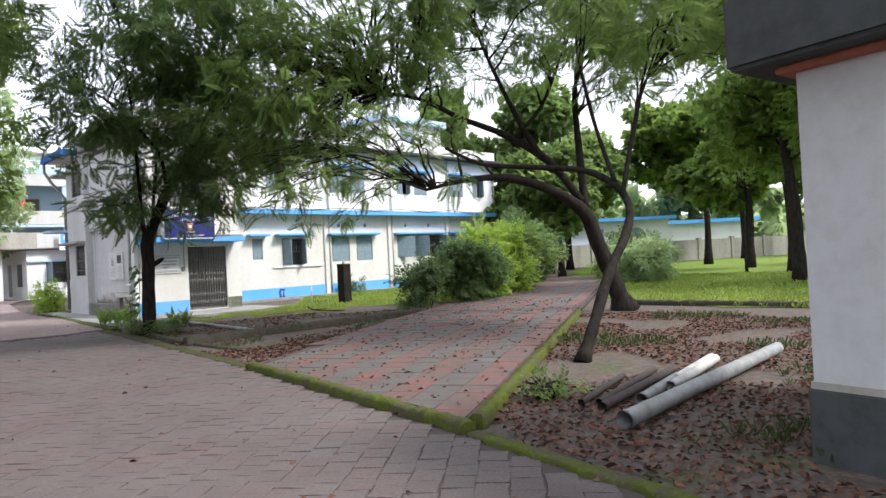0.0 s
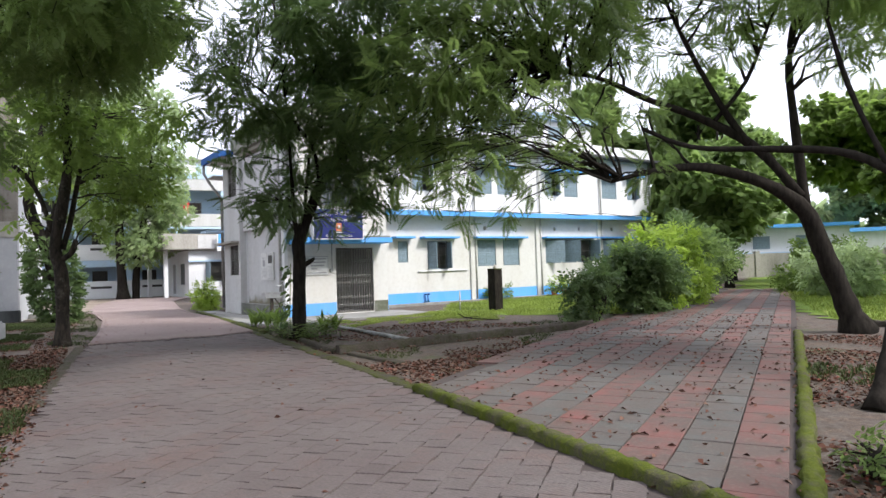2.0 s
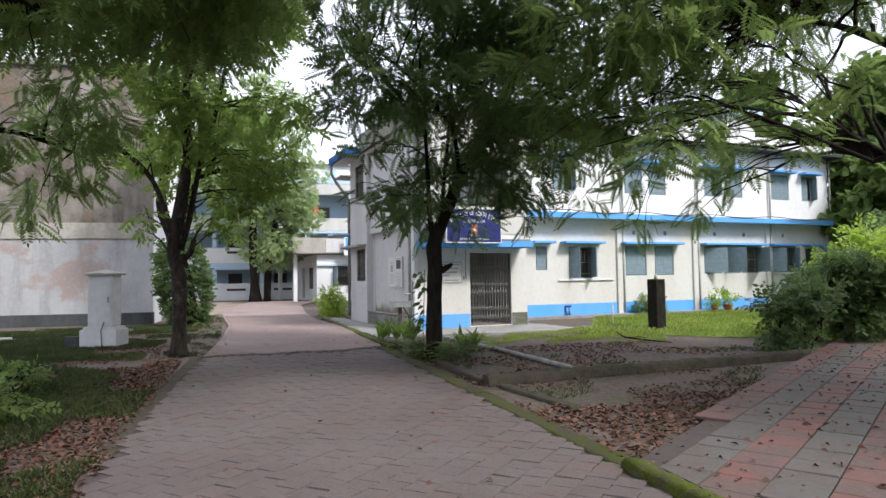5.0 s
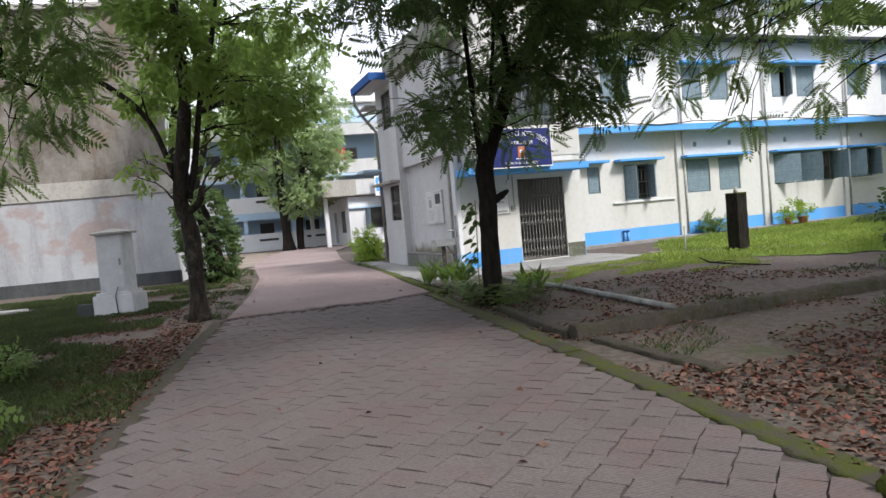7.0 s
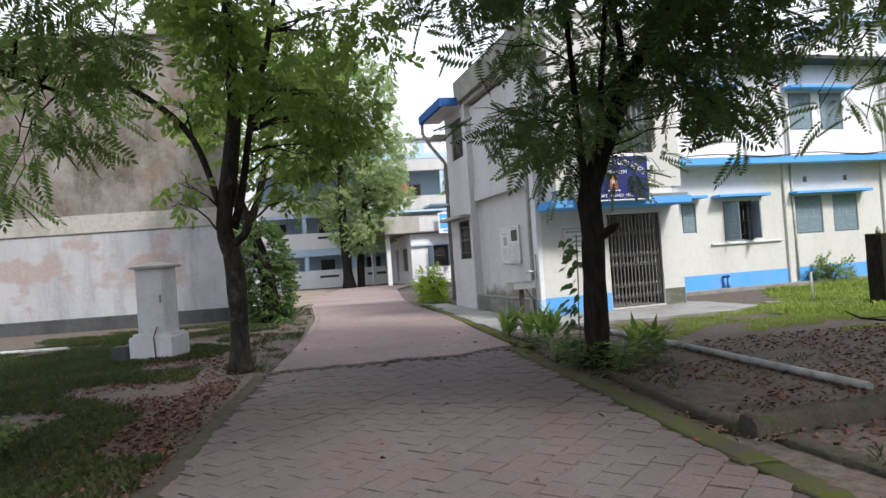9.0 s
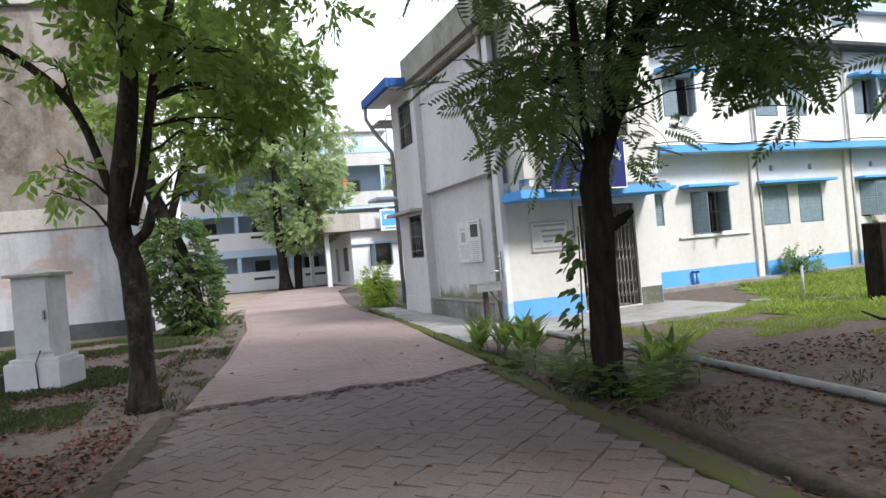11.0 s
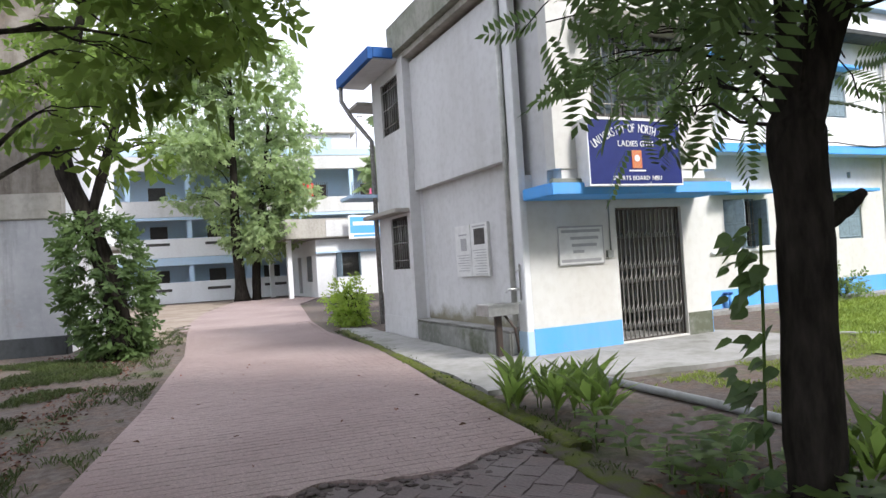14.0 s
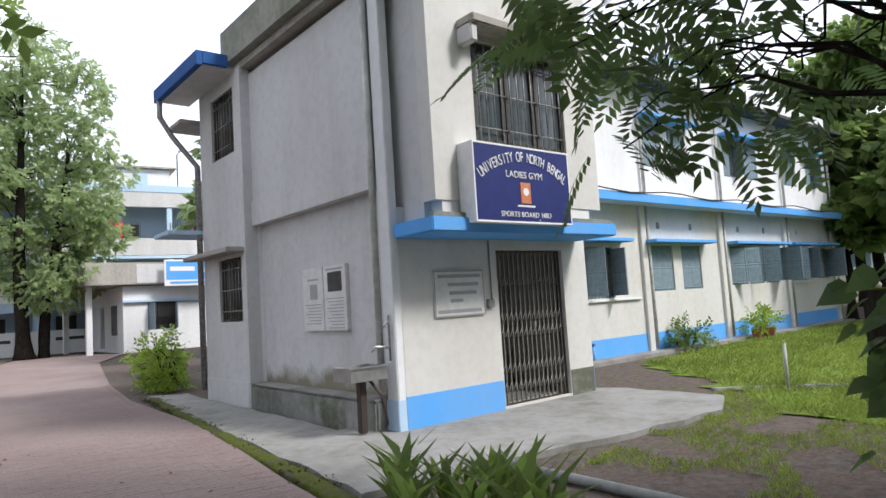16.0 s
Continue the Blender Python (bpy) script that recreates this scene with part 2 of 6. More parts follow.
    c = k.mix(k.ramp(k.island(), [(0.0, 0.12), (0.5, 0.0)]), c, (0.2, 0.15, 0.14))
    M["pink_road"] = k.colour(c).bump(k.mix(0.5, w.outputs["Fac"], k.noise(50, 5)), 0.3, 0.008).m
    k = Nodes("paver_joint", 0.95, spec=0.1).world_co()
    M["joint"] = k.colour(k.mix(k.noise(8, 5), (0.06, 0.05, 0.047), (0.1, 0.083, 0.078))).m
    for nm, a, b in (("tile_red", (0.21, 0.075, 0.066), (0.16, 0.08, 0.072)), ("tile_grey", (0.085, 0.095, 0.092), (0.12, 0.12, 0.115))):
        k = Nodes(nm, 0.85, spec=0.25).world_co()
        c = k.mix(k.random(), a, b)
        c = k.mix(k.ramp(k.noise(2.2, 6, 0.7), [(0.32, 0.1), (0.58, 0.9)]), c, (0.1, 0.082, 0.073))
        c = k.mix(k.ramp(k.noise(28, 4), [(0.5, 0.0), (0.75, 0.5)]), c, (0.17, 0.14, 0.125))
        M[nm] = k.colour(c).bump(k.noise(45, 5), 0.25, 0.01).m


ground_mats()


def leaf_mat(name, a, b, light=0.35):
    """Leaves: colour by island, some light passing through."""
    k = Nodes(name, 0.55, spec=0.3)
    isl = k.island()
    c = k.mix(isl, a, b)
    c = k.mix(k.ramp(k.noise(0.7, 3), [(0.4, 0.0), (0.62, 0.7)]), c, tuple(min(1, v * 1.45) for v in b))
    k.colour(c)
    tr = k.add("ShaderNodeBsdfTranslucent")
    k.put(k.mix(0.6, c, tuple(min(1.0, v * 2.0) for v in b)), tr.inputs["Color"])
    mx = k.add("ShaderNodeMixShader")
    mx.inputs[0].default_value = light
    k.put(k.b.outputs[0], mx.inputs[1])
    k.put(tr.outputs[0], mx.inputs[2])
    k.put(mx.outputs[0], k.t.nodes["Material Output"].inputs["Surface"])
    return k.m


M["leaf_dark"] = leaf_mat("dark_feathery_leaf", (0.034, 0.064, 0.026), (0.085, 0.13, 0.044), 0.5)
M["leaf_mid"] = leaf_mat("mid_green_leaf", (0.052, 0.09, 0.03), (0.14, 0.2, 0.058), 0.55)
M["leaf_light"] = leaf_mat("light_green_leaf", (0.034, 0.062, 0.017), (0.145, 0.21, 0.046), 0.58)
M["leaf_lime"] = leaf_mat("lime_bush_leaf", (0.1, 0.17, 0.02), (0.24, 0.33, 0.05), 0.45)
# distance haze is painted into this paler leaf colour
M["leaf_far"] = leaf_mat("haze_tinted_far_leaf", (0.1, 0.145, 0.075), (0.27, 0.34, 0.165), 0.6)
# darker copy of the lawn blades, with the trees' shade put into its colour
M["verge_grass"] = leaf_mat("tree_shade_verge_grass", (0.022, 0.034, 0.011), (0.05, 0.068, 0.02), 0.25)
M["grass"] = leaf_mat("grass_blade", (0.09, 0.135, 0.024), (0.21, 0.265, 0.055), 0.35)
M["bark"] = simple("dark_rough_bark", (0.015, 0.013, 0.011), (0.036, 0.031, 0.026), 14, 0.97, 0, 0.9, 0.05, (1, 1, 0.25))
k = Nodes("lichen_bark", 0.95, spec=0.15)
c = k.mix(k.ramp(k.noise(12, 6, 0.7, (1, 1, 0.3)), [(0.4, 0.0), (0.65, 1.0)]), (0.018, 0.015, 0.013), (0.05, 0.041, 0.032))
c = k.mix(k.ramp(k.noise(4, 6, 0.7), [(0.54, 0.0), (0.7, 0.8)]), c, (0.13, 0.12, 0.095))
M["bark_lichen"] = k.colour(c).bump(k.noise(16, 6, 0.7, (1, 1, 0.3)), 0.9, 0.03).m
k = Nodes("dry_fallen_leaf", 0.9, spec=0.15)
M["dry_leaf"] = k.colour(k.ramp(k.island(), [(0.0, (0.055, 0.028, 0.02)), (0.35, (0.12, 0.054, 0.038)), (0.65, (0.16, 0.095, 0.07)), (0.88, (0.13, 0.094, 0.07)), (1.0, (0.2, 0.055, 0.038))])).m


# ---- mesh helpers ----
def mesh_of(bm, name, mat):
    me = bpy.data.meshes.new(name)
    bm.to_mesh(me)
    bm.free()
    if mat is not None:
        me.materials.append(mat)
    return me


def part(name, bm, material, parent, label=""):
    ob = new(name, mesh_of(bm, name, material))
    ob.parent = parent
    if label:
        tagged(ob, label)
    return ob


def structure(name, bm, material, label, category=""):
    return tagged(new(name, mesh_of(bm, name, material)), label, category or name.split("_")[0], kind="structure")


def add_box(bm, x0, x1, y0, y1, z0, z1):
    v = [bm.verts.new(p) for p in ((x0, y0, z0), (x1, y0, z0), (x1, y1, z0), (x0, y1, z0), (x0, y0, z1), (x1, y0, z1), (x1, y1, z1), (x0, y1, z1))]
    for f in ((3, 2, 1, 0), (4, 5, 6, 7), (0, 1, 5, 4), (1, 2, 6, 5), (2, 3, 7, 6), (3, 0, 4, 7)):
        bm.faces.new([v[i] for i in f])
    return v


def box(x0, x1, y0, y1, z0, z1, bevel=0.0):
    bm = bmesh.new()
    add_box(bm, x0, x1, y0, y1, z0, z1)
    if bevel:
        bmesh.ops.bevel(bm, geom=bm.edges[:], offset=bevel, segments=2, affect="EDGES", clamp_overlap=True)
    return bm


def tube(bm, path, radii, sides=8, cap=True):
    """A round bar along a path of points, with a radius at each."""
    pts = [Vector(p) for p in path]
    rings = []
    up = Vector((0.31, 0.17, 0.93))
    for i, p in enumerate(pts):
        d = (pts[min(i + 1, len(pts) - 1)] - pts[max(i - 1, 0)]).normalized()
        a = d.cross(up)
        if a.length < 0.05:
            a = d.cross(Vector((1, 0, 0)))
        a.normalize()
        b = d.cross(a)
        r = radii[i] if hasattr(radii, "__len__") else radii
        rings.append([bm.verts.new(p + r * (math.cos(q) * a + math.sin(q) * b)) for q in (2 * math.pi * j / sides for j in range(sides))])
    for r0, r1 in zip(rings, rings[1:]):
        for j in range(sides):
            bm.faces.new((r0[j], r0[(j + 1) % sides], r1[(j + 1) % sides], r1[j])).smooth = True
    if cap:
        bm.faces.new(rings[0][::-1])
        bm.faces.new(rings[-1])
    return bm


def bar(path, r, sides=8):
    return tube(bmesh.new(), path, r, sides)


def slab_poly(points, z0, z1):
    """A flat plate with the outline given."""
    bm = bmesh.new()
    lo = [bm.verts.new((x, y, z0)) for x, y in points]
    hi = [bm.verts.new((x, y, z1)) for x, y in points]
    bm.faces.new(hi)
    bm.faces.new(lo[::-1])
    n = len(points)
    for i in range(n):
        bm.faces.new((lo[i], lo[(i + 1) % n], hi[(i + 1) % n], hi[i]))
    bmesh.ops.recalc_face_normals(bm, faces=bm.faces[:])
    return bm


def wall_bm(axis, a0, a1, t0, t1, z0, z1, holes=()):
    """A wall along x (axis 0) or y (axis 1) from a0 to a1, thick from t0 to t1, with rectangular holes (a, b, low, high)."""
    bm = bmesh.new()
    aa = sorted({a0, a1, *(h[0] for h in holes), *(h[1] for h in holes)})
    zz = sorted({z0, z1, *(h[2] for h in holes), *(h[3] for h in holes)})
    aa, zz = [v for v in aa if a0 <= v <= a1], [v for v in zz if z0 <= v <= z1]
    na, nz = len(aa) - 1, len(zz) - 1

    def solid(i, j):
        if not (0 <= i < na and 0 <= j < nz):
            return False
        p, q = (aa[i] + aa[i + 1]) / 2, (zz[j] + zz[j + 1]) / 2
        return not any(h[0] < p < h[1] and h[2] < q < h[3] for h in holes)

    verts = {}

    def v(i, s, j):
        key = (i, s, j)
        if key not in verts:
            d = (t0, t1)[s]
            verts[key] = bm.verts.new((aa[i], d, zz[j]) if axis == 0 else (d, aa[i], zz[j]))
        return verts[key]

    for i in range(na):
        for j in range(nz):
            if not solid(i, j):
                continue
            faces = [((i, 0, j), (i + 1, 0, j), (i + 1, 0, j + 1), (i, 0, j + 1)), ((i, 1, j), (i, 1, j + 1), (i + 1, 1, j + 1), (i + 1, 1, j))]
            if not solid(i - 1, j):
                faces.append(((i, 0, j), (i, 0, j + 1), (i, 1, j + 1), (i, 1, j)))
            if not solid(i + 1, j):
                faces.append(((i + 1, 0, j), (i + 1, 1, j), (i + 1, 1, j + 1), (i + 1, 0, j + 1)))
            if not solid(i, j - 1):
                faces.append(((i, 0, j), (i, 1, j), (i + 1, 1, j), (i + 1, 0, j)))
            if not solid(i, j + 1):
                faces.append(((i, 0, j + 1), (i + 1, 0, j + 1), (i + 1, 1, j + 1), (i, 1, j + 1)))
            for f in faces:
                bm.faces.new([v(*k) for k in f])
    bmesh.ops.recalc_face_normals(bm, faces=bm.faces[:])
    return bm


def empty(name, m, label, category, group="", kind=""):
    ob = new(name)
    ob.matrix_basis = m
    return tagged(ob, label, category, group, kind)


# ---- ground ----
def outline(points, wobble=0.12, step=0.5, seed=1):
    """A closed outline made finer and uneven."""
    rng = random.Random(seed)
    out = []
    for (x0, y0), (x1, y1) in zip(points, points[1:] + points[:1]):
        n = max(1, int(math.hypot(x1 - x0, y1 - y0) / step))
        for i in range(n):
            f = i / n
            out.append((x0 + (x1 - x0) * f + rng.uniform(-wobble, wobble), y0 + (y1 - y0) * f + rng.uniform(-wobble, wobble)))
    return out


def inside(x, y, pts):
    hit = False
    for (x0, y0), (x1, y1) in zip(pts, pts[1:] + pts[:1]):
        if (y0 > y) != (y1 > y) and x < (x1 - x0) * (y - y0) / (y1 - y0) + x0:
            hit = not hit
    return hit


def sheet(name, points, z, mat, label, wobble=0.12, step=0.4, seed=1, bumps=0.012):
    """A thin uneven sheet of ground cover with a ragged outline."""
    bm = bmesh.new()
    xs, ys = [p[0] for p in points], [p[1] for p in points]
    nx, ny = int((max(xs) - min(xs)) / step) + 1, int((max(ys) - min(ys)) / step) + 1
    verts = {}

    def v(i, j):
        if (i, j) not in verts:
            x, y = min(xs) + i * step, min(ys) + j * step
            n = noise.noise((x * 1.7, y * 1.7, seed))
            verts[i, j] = bm.verts.new((x + 0.5 * step * noise.noise((x, y, seed + 9)), y + 0.5 * step * n, z + bumps * noise.noise((x * 0.9, y * 0.9, seed + 5))))
        return verts[i, j]

    for i in range(nx):
        for j in range(ny):
            x, y = min(xs) + (i + 0.5) * step, min(ys) + (j + 0.5) * step
            dx, dy = wobble * 2 * noise.noise((x * 0.8, y * 0.8, seed)), wobble * 2 * noise.noise((x * 0.8, y * 0.8, seed + 3))
            if inside(x + dx, y + dy, points):
                bm.faces.new((v(i, j), v(i + 1, j), v(i + 1, j + 1), v(i, j + 1))).smooth = True
    return structure(name, bm, mat, label, name.split(".")[0])


structure("ground", slab_poly([(-600, -600), (600, -600), (600, 600), (-600, 600)], -1.0, -0.02), M["earth"], "bare brown earth with fallen leaves and thin grass", "ground")
road_bed = structure("road", slab_poly([(-0.85, -25), (2.6, -25), (2.9, 2), (3.15, 4.9), (3.42, 10.3), (3.5, 14), (3.5, 21.3), (-0.5, 21.3), (-0.8, 16.5), (-0.9, 12), (-2.2, 8.5), (-6, 7), (-6, -25)], -0.4, -0.006), M["joint"], "worn rose-grey paved road with open joints", "road")
sheet("yard", [(-9, 37), (-0.8, 34), (0.5, 60), (2, 63.5), (-25, 64), (-25, 44)], 0.0, M["yard"], "brown trodden dirt yard beside the road", 0.3, 0.8, 3)
sheet("lawn", [(9.6, 22.3), (11.2, 24.2), (13.5, 28.0), (29, 31), (30, 29), (22, 22), (14.5, 17.3), (12.5, 19.2), (11.0, 20.6), (9.6, 21.4)], 0.0, M["lawn"], "bright green lawn along the white building", 0.25, 0.35, 5)
sheet("lawn.001", [(15.5, 12.0), (14.8, 7.5), (16, 2), (30, -6), (90, 0), (90, 40), (60, 48), (32, 28)], 0.0, M["lawn"], "bright green open lawn under trees", 0.4, 0.9, 6)
structure("pavement", slab_poly(outline([(3.9, 22.9), (5.3, 23.0), (7.4, 22.9), (9.2, 22.95), (10.2, 23.6), (10.0, 25.4), (9.4, 26.6), (5.0, 26.0), (4.4, 33.0), (3.7, 33.4), (3.8, 27)], 0.05, 0.4, 8), -0.2, 0.05), M["slab"], "grey cement apron round the building entrance", "pavement")

# the road beyond the broken edge stands a little higher
rng = random.Random(11)
edge = []
yb = 20.35
for i in range(36):
    x = -0.45 + 4.0 * i / 35
    yb += rng.uniform(-0.09, 0.09) + (20.4 + 0.28 * max(0, (x - 1.8)) - yb) * 0.25
    edge.append((x, yb))
far_road = edge + [(3.55, 24), (3.7, 28), (3.3, 33), (3.4, 40), (4.2, 50), (6.0, 57), (3.5, 62), (1.0, 60), (-0.4, 48), (-0.5, 38), (-0.1, 30.3), (-0.2, 24.6)]
high_road = structure("road.001", slab_poly(far_road, -0.3, 0.033), M["pink_road"], "smooth dusty pink road past a broken edge", "road")


def rubble(name, pts, label):
    bm = bmesh.new()
    for x, y, r in pts:
        m = Matrix.Translation((x, y, r * 0.2)) @ Euler((rng.uniform(-0.3, 0.3), rng.uniform(-0.3, 0.3), rng.uniform(0, 3))).to_matrix().to_4x4() @ Matrix.Diagonal((r * rng.uniform(0.7, 1.6), r, r * 0.4, 1))
        bmesh.ops.create_icosphere(bm, subdivisions=1, radius=1.0, matrix=m)
    return tagged(new(name, mesh_of(bm, name, M["joint"])), label, "rubble", kind="stuff")


rubble("rubble", [(edge[i % 36][0] + rng.uniform(-0.1, 0.1), edge[i % 36][1] - abs(rng.gauss(0, 0.14)), rng.uniform(0.012, 0.05)) for i in range(230)], "grey broken paving crumbs along the cracked road edge")

# kerbs
PD = Vector((0.828, 0.561))  # along the tiled path
PN = Vector((-0.561, 0.828))


def kerb(name, a, b, w, z, mat, label, seed):
    """A low kerb between two points, with an uneven, rounded top."""
    a, b = Vector(a), Vector(b)
    n = max(2, int((b - a).length / 0.07))
    side = Vector((-(b - a).y, (b - a).x)).normalized()
    r = random.Random(seed)
    bm = bmesh.new()
    rows = []
    for i in range(n + 1):
        p = a + (b - a) * i / n
        h = z + r.uniform(-0.2, 0.16) * min(z, 0.09)
        e = r.uniform(-0.024, 0.024)
        rows.append([bm.verts.new((p.x + side.x * o, p.y + side.y * o, q)) for o, q in ((-w / 2 + e, -0.1), (-w / 2 + e, h * 0.7), (-w * 0.32, h), (w * 0.32, h + 0.003), (w / 2 + e, h * 0.7), (w / 2 + e, -0.1))])
    for p, q in zip(rows, rows[1:]):
        for j in range(5):
            bm.faces.new((p[j], p[j + 1], q[j + 1], q[j])).smooth = True
    bm.faces.new(rows[0])
    bm.faces.new(rows[-1][::-1])
    bmesh.ops.recalc_face_normals(bm, faces=bm.faces[:])
    return structure(name, bm, mat, label, "kerb")


kerb("kerb", (3.14, 4.85), (3.4, 10.2), 0.17, 0.1, M["moss"], "moss-covered concrete kerb beside the road", 1)
kerb("kerb.001", (3.3, 4.91), (3.22 + PD.x * 10.6, 4.86 + PD.y * 10.6), 0.13, 0.11, M["moss"], "mossy kerb along the tiled path", 2)
kerb("kerb.002", (3.1, 4.76), (2.78, 0.6), 0.15, 0.04, M["moss"], "low yellow-green mossy road edging", 3)
kerb("kerb.003", (3.44, 10.25), (3.48, 14.0), 0.24, 0.014, M["kerb_dark"], "earth-covered road edging", 4)
kerb("kerb.011", (3.48, 14.0), (3.55, 20.6), 0.26, 0.018, M["moss_dull"], "earth-covered road edging with dull moss", 16)
kerb("kerb.004", (3.72, 20.4), (3.74, 33), 0.22, 0.05, M["moss"], "mossy road edging by the cement apron", 5)
kerb("kerb.005", (-0.94, 12.2), (-0.6, 20.2), 0.2, 0.012, M["edging"], "worn grey road edging", 6)
kerb("kerb.006", (3.82, 14.68), (10.6, 15.3), 0.2, 0.15, M["edging"], "low old garden edging stone, dark with damp", 7)
kerb("kerb.010", (3.92, 17.6), (3.84, 14.75), 0.14, 0.07, M["edging"], "dark damp edging stone along the bed", 14)
kerb("kerb.007", (4.02, 14.5), (4.22, 12.5), 0.2, 0.03, M["edging"], "sunken edging stone in the dirt", 8)
kerb("kerb.008", (14.7, 11.6), (15.6, 2.0), 0.18, 0.12, M["edging"], "low dark edging stone before the lawn", 9)


# ---- buildings ----
GYM = pose(5.61, 25.16, 0.02, 0, 0, 6.6)
gym = empty("building", GYM, "white two-storey building with blue trim and gate", "building")


def window(parent, axis, a0, a1, t, z0, z1, leaves=(), bars=False, out=-1, deep=0.12, glazed=False):
    """A window in a wall: timber frame, with shutters (hinge at 0 or 1, how far open in degrees), bars or panes under it."""
    def q(a, d, z):
        return (a, t + d, z) if axis == 0 else (t + d, a, z)

    def bx(bm, p0, p1, d0, d1, l0, l1):
        (x0, y0, _), (x1, y1, _) = q(p0, d0, 0), q(p1, d1, 0)
        add_box(bm, min(x0, x1), max(x0, x1), min(y0, y1), max(y0, y1), l0, l1)

    w, d0, d1 = 0.05, -out * 0.05, -out * 0.13
    bm = bmesh.new()
    bx(bm, a0, a0 + w, d0, d1, z0, z1)
    bx(bm, a1 - w, a1, d0, d1, z0, z1)
    bx(bm, a0 + w, a1 - w, d0, d1, z0, z0 + w)
    bx(bm, a0 + w, a1 - w, d0, d1, z1 - w, z1)
    fr = part("window", bm, M["shutter"] if leaves else M["dark_wood"], parent)
    n = len(leaves)
    for i, (hinge, turn) in enumerate(leaves):
        l0, l1 = a0 + w + (a1 - a0 - 2 * w) * i / n, a0 + w + (a1 - a0 - 2 * w) * (i + 1) / n
        lw = l1 - l0
        h = z1 - z0 - 2 * w
        bm = bmesh.new()
        cells = []
        gx, gz = (0, lw / 2, lw), (0, h / 2, h)
        vv = {(i2, s2, j2): bm.verts.new((gx[i2], (-0.018, 0.018)[s2], gz[j2])) for i2 in range(3) for s2 in range(2) for j2 in range(3)}
        for i2 in range(2):
            for j2 in range(2):
                cells.append(bm.faces.new([vv[k2] for k2 in ((i2, 0, j2), (i2 + 1, 0, j2), (i2 + 1, 0, j2 + 1), (i2, 0, j2 + 1))]))
                cells.append(bm.faces.new([vv[k2] for k2 in ((i2, 1, j2), (i2, 1, j2 + 1), (i2 + 1, 1, j2 + 1), (i2 + 1, 1, j2))]))
        for i2 in range(2):
            for zi in (0, 2):
                bm.faces.new([vv[i2, 0, zi], vv[i2 + 1, 0, zi], vv[i2 + 1, 1, zi], vv[i2, 1, zi]])
            for xi in (0, 2):
                bm.faces.new([vv[xi, 0, i2], vv[xi, 1, i2], vv[xi, 1, i2 + 1], vv[xi, 0, i2 + 1]])
        bmesh.ops.recalc_face_normals(bm, faces=bm.faces[:])
        bmesh.ops.inset_individual(bm, faces=cells, thickness=min(0.05, lw * 0.1), depth=-0.01)
        bmesh.ops.inset_individual(bm, faces=cells, thickness=min(0.04, lw * 0.08), depth=0.006)
        leaf = part("shutter", bm, M["shutter"], fr)
        base = l0 if hinge == 0 else l1
        turn_z = (turn if hinge == 0 else -turn) * out
        rot = turn_z if axis == 0 else 90 + turn_z
        flip = Matrix.Diagonal((1 if hinge == 0 else -1, 1, 1, 1))
        leaf.matrix_basis = Matrix.Translation(q(base, d0 + out * 0.01, z0 + w)) @ pose(0, 0, 0, 0, 0, rot) @ flip
    if bars:
        for i in range(max(3, int((a1 - a0) / 0.13))):
            a = a0 + (a1 - a0) * (i + 0.5) / max(3, int((a1 - a0) / 0.13))
            part("bar", bar([q(a, -out * 0.03, z0), q(a, -out * 0.03, z1)], 0.012, 6), M["iron"], fr)
        for z in (z0 + 0.2, (z0 + z1) / 2, z1 - 0.2):
            part("bar", bar([q(a0, -out * 0.03, z), q(a1, -out * 0.03, z)], 0.012, 6), M["iron"], fr)
    if glazed:
        bm = bmesh.new()
        bx(bm, a0 + w, a1 - w, -out * 0.09, -out * 0.095, z0 + w, z1 - w)
        part("pane", bm, M["glass"], fr).visible_shadow = False
    return fr


def sunshade(parent, axis, a0, a1, t, z, depth=0.45, thick=0.08, mat=None, out=-1):
    """A thin concrete sunshade over a window."""
    d = sorted((t, t + out * depth))
    b = box(a0, a1, d[0], d[1], z, z + thick, 0.012) if axis == 0 else box(d[0], d[1], a0, a1, z, z + thick, 0.012)
    return part("sunshade", b, mat or M["blue"], parent)


